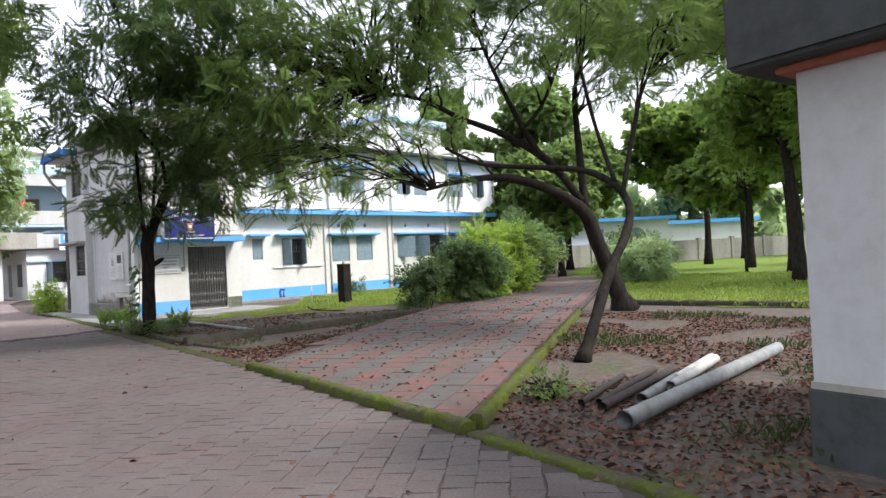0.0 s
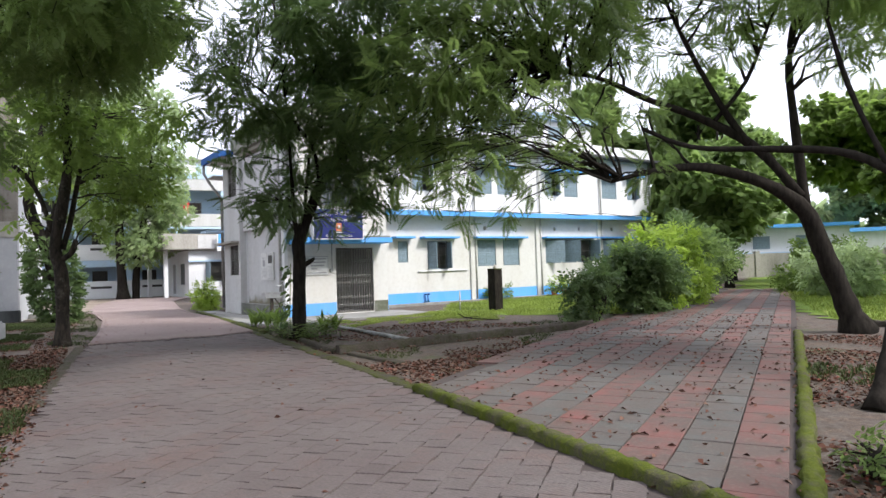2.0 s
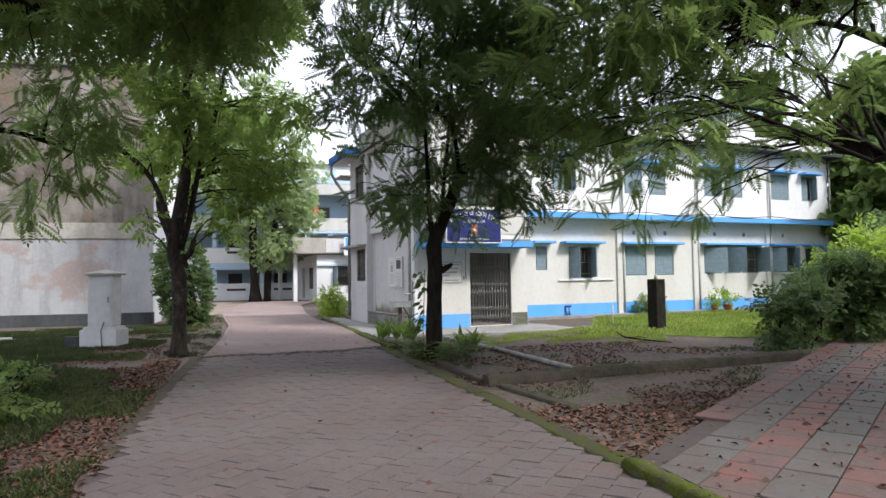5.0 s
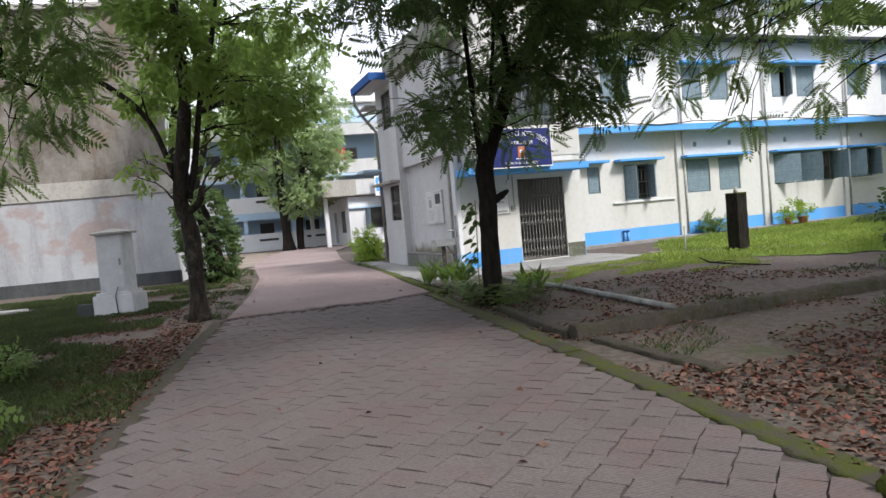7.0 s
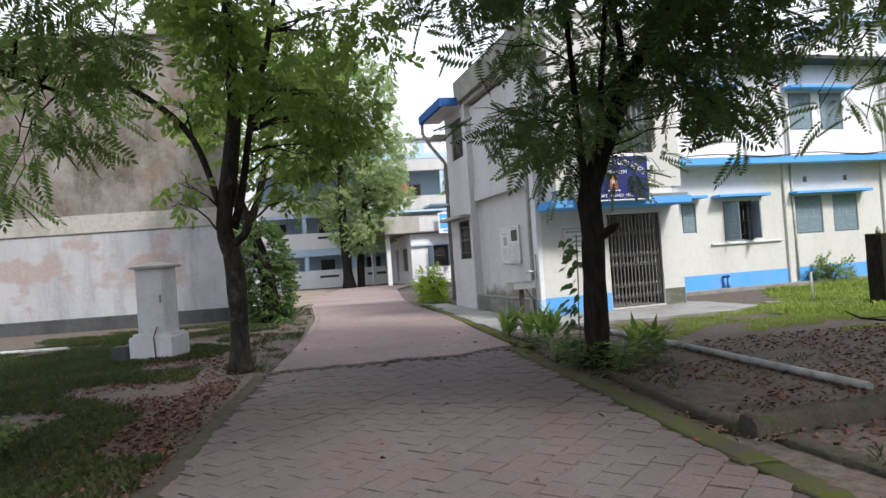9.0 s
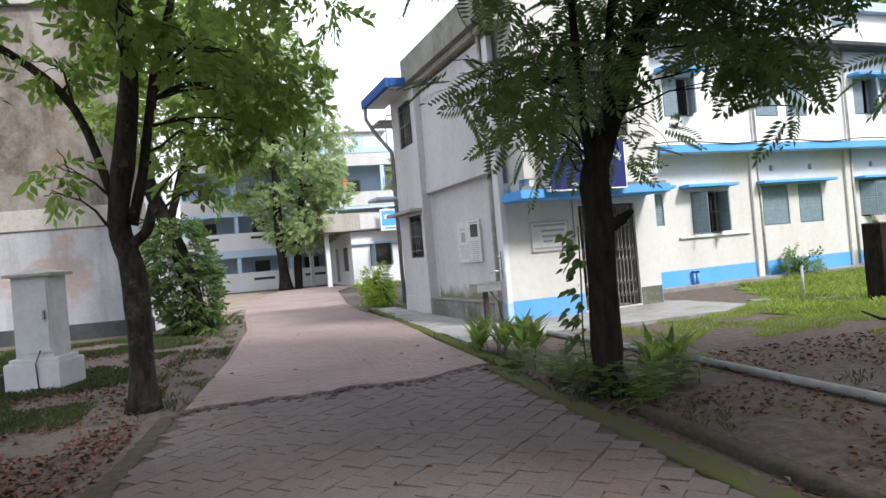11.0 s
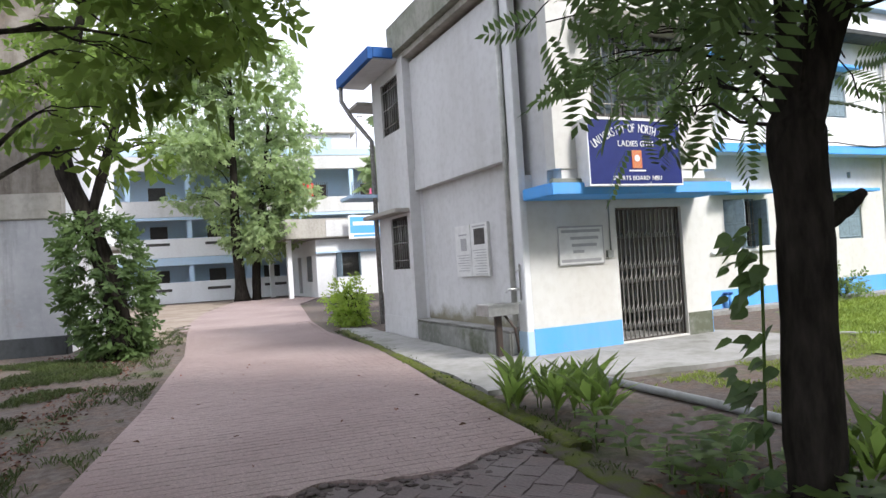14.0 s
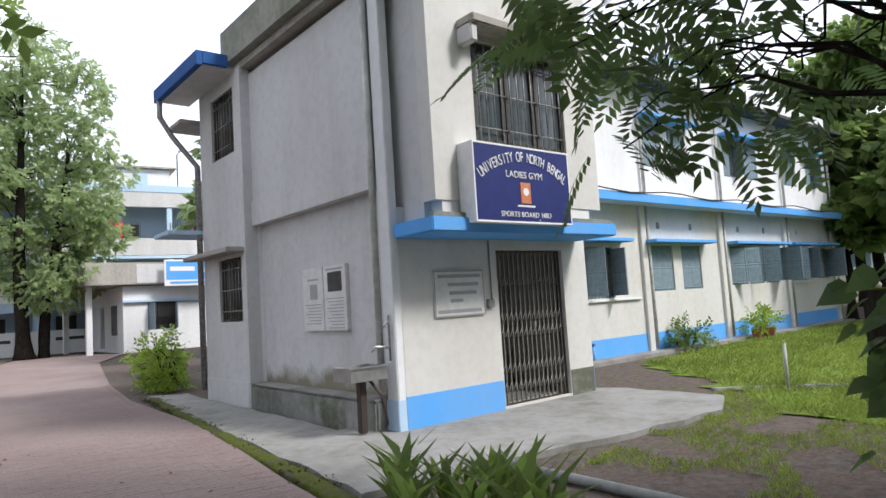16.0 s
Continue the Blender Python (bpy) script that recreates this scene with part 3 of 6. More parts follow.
def build_gym():
    L, D, H = 23.4, 11.5, 7.3
    g_holes = [(6.2, 6.72, 1.88, 2.82), (7.75, 8.9, 1.53, 2.82), (10.6, 11.72, 1.62, 2.88), (12.17, 13.22, 1.62, 2.88), (15.0, 16.1, 1.66, 2.88), (16.16, 17.26, 1.66, 2.88), (17.32, 18.4, 1.66, 2.88), (19.2, 20.7, 1.68, 2.88), (21.6, 22.7, 1.7, 2.86)]
    vents = [(p, p + 0.16, 3.35, 3.53) for p in (11.0, 12.7, 15.6, 17.4, 20.0)]
    u_holes = [(7.05, 8.15, 5.1, 6.3), (10.65, 11.6, 5.1, 6.35), (11.95, 12.9, 5.1, 6.35), (15.15, 16.1, 5.15, 6.4), (16.5, 17.5, 5.15, 6.4), (19.4, 20.6, 5.15, 6.35), (21.5, 22.4, 5.15, 6.35)]
    F = 3.0
    part("wall", wall_bm(0, 3.75, L, F, F + 0.25, -0.2, 4.0, g_holes + vents), M["cream"], gym, "off-white plaster wall of the ground floor")
    part("wall", wall_bm(0, 3.75, L, F, F + 0.25, 4.0, H, u_holes), M["white"], gym, "white plaster wall of the upper floor")
    part("wall", wall_bm(1, F + 0.25, D, L - 0.25, L, -0.2, H), M["white"], gym)
    part("wall", wall_bm(0, 3.0, L - 0.25, D - 0.25, D, -0.2, H), M["white"], gym)
    part("base_band", wall_bm(0, 4.02, L + 0.004, F - 0.012, F - 0.0, -0.15, 0.52), M["blue"], gym, "bright blue painted base band")
    part("step", box(4.02, L, F - 0.5, F - 0.012, -0.1, 0.06, 0.015), M["slab"], gym, "low cement strip along the wall foot")
    # rooms behind the windows
    part("inner_floor", box(3.3, L - 0.3, 3.3, D - 0.3, 0.0, 0.1), M["interior"], gym)
    part("inner_floor", box(3.3, L - 0.3, 3.3, D - 0.3, 3.7, 3.9), M["interior"], gym)
    part("inner_wall", box(4.0, L - 0.3, 7.0, 7.15, 0.1, 3.7), M["interior"], gym)
    part("inner_wall", box(4.0, L - 0.3, 7.0, 7.15, 3.9, H), M["interior"], gym)
    for i, p in enumerate((9.6, 14.2, 18.8)):
        part("inner_wall", box(p, p + 0.12, F + 0.25, 7.0, 0.1, 3.7), M["interior"], gym)
        part("inner_wall", box(p, p + 0.12, F + 0.25, 7.0, 3.9, H), M["interior"], gym)
    # roof
    part("roof", box(3.4, L + 0.5, F - 0.65, D + 0.4, H, H + 0.14, 0.02), M["dark_stain"], gym, "black-stained concrete roof slab edge")
    part("parapet", wall_bm(0, 3.76, L + 0.2, F - 0.15, F + 0.05, H + 0.14, H + 0.75), M["white"], gym)
    # shades along the facade
    part("ledge", box(4.02, L + 0.3, F - 0.55, F, 3.95, 4.07, 0.015), M["cream"], gym)
    part("ledge_edge", box(4.02, L + 0.32, F - 0.6, F - 0.548, 3.93, 4.16, 0.01), M["blue"], gym, "blue painted ledge edge")
    part("cable", bar([(4.2 + i * 0.8, F - 0.62, 4.2 - 0.05 * math.sin(i * 1.3)) for i in range(24)], 0.018, 6), M["dark_iron"], gym, "black cable sagging along the ledge")
    for a0, a1 in ((5.9, 6.9), (7.35, 9.3), (10.3, 13.5), (14.75, 18.65), (19.0, 20.9), (21.4, 22.95)):
        sunshade(gym, 0, a0, a1, F, 2.93, 0.42, 0.09, M["blue"])
    for a0, a1 in ((6.8, 8.4), (10.4, 13.1), (14.9, 17.7), (19.2, 20.8), (21.3, 22.6)):
        sunshade(gym, 0, a0, a1, F, 6.42, 0.42, 0.09, M["blue"])
    for i, (a0, a1, z0, z1) in enumerate(g_holes):
        lv = {0: [(0, 0)], 1: [(0, 72), (1, 80)], 2: [(0, 0)], 3: [(1, 0)], 4: [(0, 38)], 5: [(0, 62)], 6: [(1, 75)], 7: [(0, 55), (1, 70)], 8: [(1, 60)]}[i]
        window(gym, 0, a0, a1, F, z0, z1, lv, i in (1, 4, 5, 6, 7))
    for i, (a0, a1, z0, z1) in enumerate(u_holes):
        window(gym, 0, a0, a1, F, z0, z1, [(i % 2, 0), (1, 0 if i % 3 else 65)], False)
    part("sill", box(7.2, 9.95, F - 0.07, F, 1.44, 1.5, 0.01), M["white"], gym)
    part("sill", box(19.0, 20.9, F - 0.07, F, 1.6, 1.66, 0.01), M["white"], gym)
    for p in (10.12, 14.3, 18.85, 23.1):
        part("pilaster", box(p, p + 0.24, F - 0.09, F + 0.002, -0.1, 3.94, 0.01), M["cream"], gym, "rain-stained plaster pilaster")
        part("drainpipe", bar([(p + 0.32, F - 0.09, 0.1), (p + 0.32, F - 0.09, 3.94)], 0.045), M["pipe_white"], gym)
        part("drainpipe", bar([(p + 0.32, F - 0.09, 4.2), (p + 0.32, F - 0.09, H)], 0.045), M["pipe_white"], gym)
    # entrance block
    gate_hole = [(1.82, 3.34, 0.06, 2.42)]
    part("wall", wall_bm(0, 0.0, 3.95, 0.0, 0.25, -0.2, 3.0, gate_hole), M["cream"], gym, "cream plaster entrance wall under the upper floor")
    part("base_band", box(0.0, 1.8, -0.012, 0.0, -0.1, 0.46), M["blue"], gym, "blue painted base band")
    # west-facing walls wear the grey coats, which carry their shade as colour
    part("wall", wall_bm(1, 0.25, 4.35, 0.02, 0.25, -0.2, 6.2), M["damp_plaster"], gym, "white plaster side wall, rain-streaked and coloured greyer for shade")
    part("base_band", box(3.36, 3.94, -0.012, 0.0, -0.1, 0.44), M["bench"], gym, "damp grey foot of the gate pillar")
    part("wall", wall_bm(1, 0.25, F, 3.7, 3.95, -0.2, H), M["cream"], gym)
    part("base_band", box(3.95, 3.962, 0.0, F - 0.013, -0.1, 0.42), M["blue"], gym)
    part("upper_floor", box(0.26, 3.28, -0.68, 4.6, 2.82, 3.0), M["white"], gym)
    u = [(0.92, 2.82, 3.85, 5.3)]
    part("wall", wall_bm(0, 0.14, 3.55, -0.7, -0.45, 3.0, 7.1, u), M["cream"], gym, "cream plaster wall of the projecting upper floor")
    part("wall", wall_bm(1, -0.45, 0.25, 0.14, 0.39, 2.8, 6.9), M["grey_plaster"], gym, "rain-marked corner of the upper floor, coloured grey for shade")
    part("wall", wall_bm(1, -0.45, F, 3.3, 3.55, 3.0, 7.1), M["cream"], gym)
    part("canopy", box(-0.06, 3.72, -0.86, -0.002, 2.57, 2.76, 0.015), M["blue"], gym, "blue painted canopy slab over the entrance")
    part("canopy_gutter", box(0.0, 3.66, -0.8, -0.7, 2.76, 2.83, 0.01), M["mossy_concrete"], gym)
    part("window_hood", box(0.68, 3.1, -1.05, -0.7, 5.38, 5.5, 0.015), M["concrete"], gym)
    part("window_hood", box(0.68, 0.8, -1.0, -0.7, 5.13, 5.38, 0.015), M["grey_plaster"], gym)
    for p in (0.97, 1.6, 2.23):
        window(gym, 0, p, p + 0.6, -0.7, 3.87, 5.28, (), True, glazed=True)
    part("inner_wall", box(0.25, 3.3, 1.9, 2.0, 3.0, 6.9), M["interior"], gym)
    part("inner_wall", box(0.25, 3.7, 2.6, 2.7, 0.0, 2.8), M["interior"], gym)
    part("inner_floor", box(0.25, 3.7, 0.25, 2.6, -0.1, 0.09), M["interior"], gym)
    # side: corner pilaster, recessed panel, beam and stair wing
    part("pilaster", box(-0.12, 0.02, 0.0, 0.26, -0.1, 6.2, 0.012), M["white"], gym)
    part("downpipe", bar([(-0.16, 0.31, 0.5), (-0.16, 0.31, 6.3)], 0.05), M["pipe_white"], gym, "white rain pipe on the corner")
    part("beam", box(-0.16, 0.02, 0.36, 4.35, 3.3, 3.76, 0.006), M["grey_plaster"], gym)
    part("upper_panel", box(-0.12, 0.02, 0.36, 4.35, 3.76, 6.2, 0.0), M["grey_plaster"], gym, "plain upper side wall, rain-streaked and coloured grey for shade")
    w_holes = [(4.57, 5.68, 1.56, 2.77), (4.7, 5.84, 4.78, 6.04)]
    part("wall", wall_bm(1, 4.35, 6.5, -0.3, -0.05, -0.2, 6.35, w_holes), M["grey_plaster"], gym, "rain-streaked plaster stair wing, coloured grey for shade")
    part("wall", wall_bm(0, -0.05, 0.3, 4.35, 4.55, -0.2, 6.35), M["white"], gym)
    part("wall", wall_bm(0, -0.05, 3.25, 6.3, 6.5, -0.2, 6.35), M["white"], gym)
    part("wall", wall_bm(1, 6.5, D - 0.25, 3.0, 3.25, -0.2, H), M["white"], gym)
    part("inner_wall", box(0.9, 1.0, 4.55, 6.3, 0, 6.3), M["interior"], gym)
    window(gym, 1, 4.57, 5.68, -0.3, 1.56, 2.77, (), True)
    window(gym, 1, 4.7, 5.84, -0.3, 4.78, 6.04, (), True)
    sunshade(gym, 1, 4.4, 6.75, -0.3, 2.84, 0.35, 0.09, M["concrete"])
    part("roof", box(-0.28, 3.6, -0.68, 6.5, 6.3, 6.42), M["concrete"], gym)
    part("parapet", wall_bm(1, -0.7, 4.9, -0.42, -0.2, 6.45, 7.12), M["mossy_concrete"], gym, "moss-darkened concrete parapet")
    part("parapet", wall_bm(0, -0.2, 3.55, -0.68, -0.5, 7.1, 7.3), M["mossy_concrete"], gym)
    part("overhang", box(-0.92, -0.3, 4.6, 7.1, 6.3, 6.38, 0.01), M["grey_plaster"], gym, "roof slab overhanging the stair window")
    part("gutter", box(-1.02, -0.9, 4.55, 7.2, 6.3, 6.58, 0.01), M["navy"], gym, "dark blue gutter edge with cracked paint")
    part("gutter", box(-0.9, -0.43, 4.54, 4.6, 6.34, 6.58, 0.01), M["navy"], gym)
    part("downpipe", bar([(-0.96, 7.0, 6.3), (-0.96, 7.0, 5.95), (-0.75, 6.85, 5.5), (-0.35, 6.58, 4.85), (-0.35, 6.57, 0.2)], 0.06), M["iron"], gym, "grey bent rain pipe")
    part("sunshade", box(-1.0, 0.9, 6.52, 7.5, 3.4, 3.49, 0.01), M["pale_blue"], gym)
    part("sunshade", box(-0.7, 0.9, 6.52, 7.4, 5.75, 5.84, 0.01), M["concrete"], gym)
    part("plinth", box(-0.3, 0.02, 0.27, 4.37, -0.1, 0.42, 0.03), M["bench"], gym, "low damp-stained cement bench along the wall")
    part("bench_top", box(-0.31, 0.0, 0.28, 4.35, 0.42, 0.445, 0.008), M["slab"], gym, "pale worn bench top")
    part("corner_base", box(-0.14, 0.0, -0.015, 0.265, -0.1, 0.43, 0.008), M["pale_blue"], gym, "greyed blue corner base")
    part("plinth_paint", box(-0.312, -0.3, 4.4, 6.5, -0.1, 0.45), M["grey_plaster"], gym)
    # roof room with blue bands
    part("roof_room", wall_bm(0, 16.8, 22.0, 6.0, 10.5, H + 0.14, 10.0), M["white"], gym, "white room on the roof")
    part("roof_room_band", box(16.5, 22.3, 5.7, 10.8, 10.0, 10.4, 0.02), M["pale_blue"], gym, "pale blue band round the roof room")
    part("roof_room_window", box(18.4, 19.6, 5.97, 6.0, 8.9, 9.7), M["shutter"], gym)


build_gym()
gate = empty("collapsible_gate", GYM, "grey iron collapsible gate, closed, in the entrance", "gate")


def build_gate():
    """Upright channels with crossing bars between them."""
    x0, x1, z0, z1, y = 1.86, 3.3, 0.08, 2.4, 0.1
    n = 15
    up = bmesh.new()
    add_box(up, -0.011, 0.011, -0.012, 0.012, z0, z1)
    me = mesh_of(up, "upright", M["iron"])
    for i in range(n):
        o = new("upright", me)
        o.parent = gate
        o.location = (x0 + (x1 - x0) * i / (n - 1), y, 0)
    dx = (x1 - x0) / (n - 1)
    cr = bmesh.new()
    tube(cr, [(0, -0.015, 0), (dx, -0.015, 0.17)], 0.008, 4)
    tube(cr, [(0, 0.015, 0.17), (dx, 0.015, 0)], 0.008, 4)
    mc = mesh_of(cr, "scissor_bar", M["iron"])
    for z in (0.24, 0.52, 1.05, 1.3, 1.85):
        for i in range(n - 1):
            o = new("scissor_bar", mc)
            o.parent = gate
            o.location = (x0 + dx * i, y, z)
    part("rail", box(1.82, 3.34, y - 0.03, y + 0.03, 2.39, 2.42), M["dark_iron"], gate)
    part("rail", box(1.82, 3.34, y - 0.03, y + 0.03, 0.06, 0.078), M["dark_iron"], gate)
    part("frame_post", box(1.82, 1.85, y - 0.03, y + 0.05, 0.078, 2.39), M["dark_iron"], gate)
    part("frame_post", box(3.31, 3.34, y - 0.03, y + 0.05, 0.078, 2.39), M["dark_iron"], gate)
    part("padlock", box(2.62, 2.68, y - 0.05, y - 0.02, 1.2, 1.29, 0.01), M["steel"], gate, "steel padlock")


build_gate()


def hall():
    """The old stained hall across the road."""
    h = empty("building", pose(-3.1, 34.0, 0, 0, 0, -6), "old stained hall with bare plaster gable wall", "building")
    part("wall", wall_bm(0, -8.2, 0, 0, 0.3, 0.45, 3.4), M["pink_stain"], h, "whitewashed lower wall with salt stains")
    part("wall", wall_bm(0, -8.2, 0, 0.0, 0.3, 4.05, 10.3), M["old_plaster"], h, "bare grey-brown upper plaster")
    part("beam", box(-8.25, 0.05, -0.05, 0.3, 3.4, 4.05, 0.02), M["concrete"], h, "stained concrete tie beam")
    part("plinth", box(-8.3, 0.05, -0.12, 0.3, -0.2, 0.45, 0.02), M["dark_stain"], h, "black damp-stained plinth")
    part("wall", wall_bm(1, 0.3, 5.0, -0.3, 0, -0.2, 10.3, [(2.2, 3.4, 0.2, 2.4)]), M["white"], h)
    part("wall", wall_bm(1, 0.3, 5.0, -8.2, -7.9, -0.2, 10.3), M["white"], h)
    part("wall", wall_bm(0, -7.9, -0.3, 4.7, 5.0, -0.2, 10.3), M["white"], h)
    part("roof", box(-8.4, 0.2, -0.15, 5.2, 10.3, 10.5, 0.02), M["concrete"], h)
    part("inner_wall", box(-1.6, -1.5, 0.3, 4.7, 0, 4), M["interior"], h)
    part("door_frame", box(-0.02, 0.08, 2.0, 2.2, 0.0, 2.6, 0.01), M["white"], h)
    part("door_frame", box(-0.02, 0.08, 3.4, 3.6, 0.0, 2.6, 0.01), M["white"], h)
    part("door_hood", box(0.0, 0.9, 1.7, 3.9, 2.6, 2.72, 0.02), M["concrete"], h)
    part("step", box(0.05, 0.9, 1.6, 4.0, -0.1, 0.2, 0.02), M["slab"], h)


hall()


def hostel():
    """The long hostel behind the yard, with balconies, and its office porch."""
    h = empty("building", pose(0, 66, 0), "white hostel with blue balcony bands and verandahs", "building")
    X0, X1 = -34.0, 30.0
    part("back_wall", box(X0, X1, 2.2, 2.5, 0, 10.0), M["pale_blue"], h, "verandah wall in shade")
    for z0, z1, o1, nm in ((0.0, 1.5, 2.7, "white"), (3.3, 4.66, 5.98, "white"), (6.22, 7.4, 9.55, "grey_plaster")):
        part("parapet", box(X0, X1, 0.0, 0.18, z0, z1, 0.02), M[nm], h, "white balcony parapet with dirt streaks")
        part("floor_slab", box(X0, X1, 0.2, 2.5, z0 - 0.1, z0 + 0.1), M["concrete"], h)
        for i in range(17):
            x = X0 + 4 * i
            part("column", box(x, x + 0.35, 0.02, 0.4, z1, o1, 0.02), M["pale_blue"], h)
            if z0 < 5:
                part("vent_slot", box(x + 1.2, x + 2.8, -0.015, 0.0, z0 + 0.85, z0 + 1.05), M["dark_wood"], h)
            part("room_window", box(x + 1.3, x + 2.5, 2.17, 2.2, z0 + 1.0, z0 + 2.4), M["dark_wood"], h)
    for z0, z1 in ((2.7, 3.28), (5.98, 6.2)):
        part("floor_band", box(X0, X1, -0.06, 0.2, z0, z1, 0.02), M["pale_blue"], h, "pale blue floor edge band")
    part("parapet", box(X0, X1, -0.05, 0.2, 9.55, 10.6, 0.03), M["grey_plaster"], h)
    part("parapet_band", box(X0, X1, -0.08, 0.2, 10.6, 11.1, 0.02), M["pale_blue"], h)
    part("roof", box(X0, X1, 0, 9, 10.0, 10.15), M["concrete"], h)
    part("roof_room", box(4.0, 10.5, 1.2, 6, 10.15, 12.5, 0.03), M["white"], h)
    part("roof_room_door", box(8.0, 9.0, 1.17, 1.2, 10.5, 12.2), M["pale_blue"], h)
    part("roof_room_slab", box(3.6, 10.9, 0.9, 6.3, 12.5, 12.65, 0.02), M["concrete"], h)
    for x0, x1, z in ((6.0, 8.4, 7.3), (10.2, 14, 7.3), (-20, -17, 4.0)):
        for i in range(int((x1 - x0) / 0.16)):
            part("baluster", box(x0 + 0.16 * i, x0 + 0.16 * i + 0.03, -0.04, -0.01, z + 0.1, z + 1.2), M["dark_iron"], h)
    sb = empty("sign_board", pose(8.35, 56.85, 4.35, 0, 0, 8), "pale blue and white sign board on the porch", "sign")
    part("panel", box(-0.2, 3.0, 0, 0.06, -0.75, 0.75, 0.01), M["sign_white"], sb)
    part("field", box(-0.1, 2.9, -0.01, 0, -0.4, 0.65), M["blue"], sb)
    part("text_bar", box(0.1, 2.7, -0.015, -0.01, -0.62, -0.5), M["blue"], sb)
    part("text_bar", box(0.1, 1.5, -0.02, -0.01, 0.1, 0.35), M["sign_white"], sb)
    part("text_bar", box(1.7, 2.7, -0.02, -0.01, 0.0, 0.25), M["sign_white"], sb)
    lp = empty("roof_lamp", pose(10.9, 66.6, 10.3), "street lamp on a thin pole on the roof", "lamp")
    part("pole", bar([(0, 0, 0), (0, 0, 3.2), (0.2, 0, 3.5)], 0.05), M["iron"], lp)
    part("head", box(0.1, 0.6, -0.12, 0.12, 3.45, 3.6, 0.03), M["steel"], lp)
    for x, z, mat, nm in ((6.6, 7.85, "orange_cloth", "orange"), (7.3, 7.85, "red_cloth", "red"), (7.9, 7.85, "red_cloth", "red"), (12.4, 7.9, "pink_cloth", "pink"), (-14, 7.9, "red_cloth", "red")):
        cl = empty("laundry", pose(x - 1.2, 65.9, z), nm + " cloth hung over a balcony rail to dry", "cloth", "laundry on the balconies")
        bm = bmesh.new()
        rr = [[bm.verts.new((0.5 * i / 6, -0.03 * math.sin(i * 1.7 + j), 0.6 - 0.2 * j)) for i in range(7)] for j in range(6)]
        for j in range(5):
            for i in range(6):
                bm.faces.new((rr[j][i], rr[j + 1][i], rr[j + 1][i + 1], rr[j][i + 1])).smooth = True
        part("cloth", bm, M[mat], cl)
    p = empty("building", pose(6.1, 57.6, 0, 0, 0, 8), "low white office porch with a concrete canopy", "building")
    part("wall", wall_bm(0, 0, 12, 0, 0.25, 0, 3.7, [(1.3, 2.9, 1.2, 2.8)]), M["white"], p)
    part("wall", wall_bm(1, 0.25, 8, 0, 0.25, 0, 3.7, [(1.2, 2.6, 1.0, 2.7), (4, 5, 0.2, 2.7)]), M["white"], p)
    part("canopy", box(-2.0, 12.4, -0.5, 8.2, 3.75, 5.0, 0.04), M["concrete"], p, "rain-streaked concrete canopy band")
    part("canopy_face", box(0.6, 12.41, -0.53, -0.5, 3.85, 4.9), M["grey_plaster"], p)
    part("canopy_band", box(-0.05, 12.1, -0.2, 0.0, 2.78, 2.92, 0.02), M["pale_blue"], p)
    part("back", box(0.4, 12, 3, 3.1, 0, 3.7), M["interior"], p)
    window(p, 0, 1.3, 2.9, 0, 1.2, 2.8, [(0, 80), (1, 80)], True)
    window(p, 1, 1.2, 2.6, 0, 1.0, 2.7, [(0, 10), (1, 10)], True)
    for y in (0.6, 6.4):
        part("column", box(-1.7, -1.4, y, y + 0.3, 0, 3.75, 0.02), M["white"], p)


hostel()


def gate_hut():
    """The small white hut beside the road where the walk begins."""
    h = empty("building", pose(4.25, 2.41, 0, 0, 0, -4), "small white hut with a black stained roof slab", "building")
    part("wall", box(0, 3.2, -3.0, 0, 0.55, 2.72), M["grey_plaster"], h, "plain whitewashed wall")
    part("plinth", box(-0.03, 3.23, -3.03, 0.03, -0.1, 0.5, 0.01), M["dark_stain"], h, "dark tarred wall foot")
    part("plinth_cap", box(-0.015, 3.215, -3.015, 0.015, 0.5, 0.55), M["concrete"], h)
    part("cornice", box(-0.1, 3.3, -3.1, 0.1, 2.72, 2.77, 0.01), M["terracotta"], h, "thin rusty drip edge")
    part("roof", box(-0.32, 3.5, -3.3, 0.34, 2.77, 3.3, 0.03), M["dark_stain"], h, "thick black mossy roof slab")


gate_hut()


def far_things():
    w = structure("wall_east", bmesh.new(), M["concrete"], "old grey stained boundary wall", "wall")
    bm = bmesh.new()
    add_box(bm, -30, 36, 0, 0.25, -0.2, 2.0)
    for i in range(17):
        add_box(bm, -30 + 4 * i, -29.6 + 4 * i, -0.08, 0.33, -0.2, 2.2)
    bm.to_mesh(w.data)
    bm.free()
    w.data.materials.append(M["concrete"])
    w.matrix_basis = pose(62, 34, 0, 0, 0, -22)
    b = empty("building", pose(44, 45, 0, 0, 0, -35), "low blue and white building far off", "building")
    part("wall", box(-12, 16, 0, 6, 0, 2.1), M["pale_blue"], b, "light blue lower wall")
    part("wall", box(-12, 16, 0.3, 6, 2.1, 4.2), M["white"], b)
    part("roof", box(-12.5, 16.5, -0.4, 6.5, 4.2, 4.5), M["blue"], b)
    for i in range(7):
        part("window", box(-10 + 3.6 * i, -8.6 + 3.6 * i, 0.26, 0.3, 2.4, 3.5), M["shutter"], b)
    b2 = empty("building", pose(66, 44, 0, 0, 0, -40), "white house with blue eaves behind the wall", "building")
    part("wall", box(-6, 12, 0, 8, 0, 4.0), M["white"], b2)
    part("roof", box(-6.6, 12.6, -0.6, 8.6, 4.0, 4.4), M["blue"], b2)


far_things()


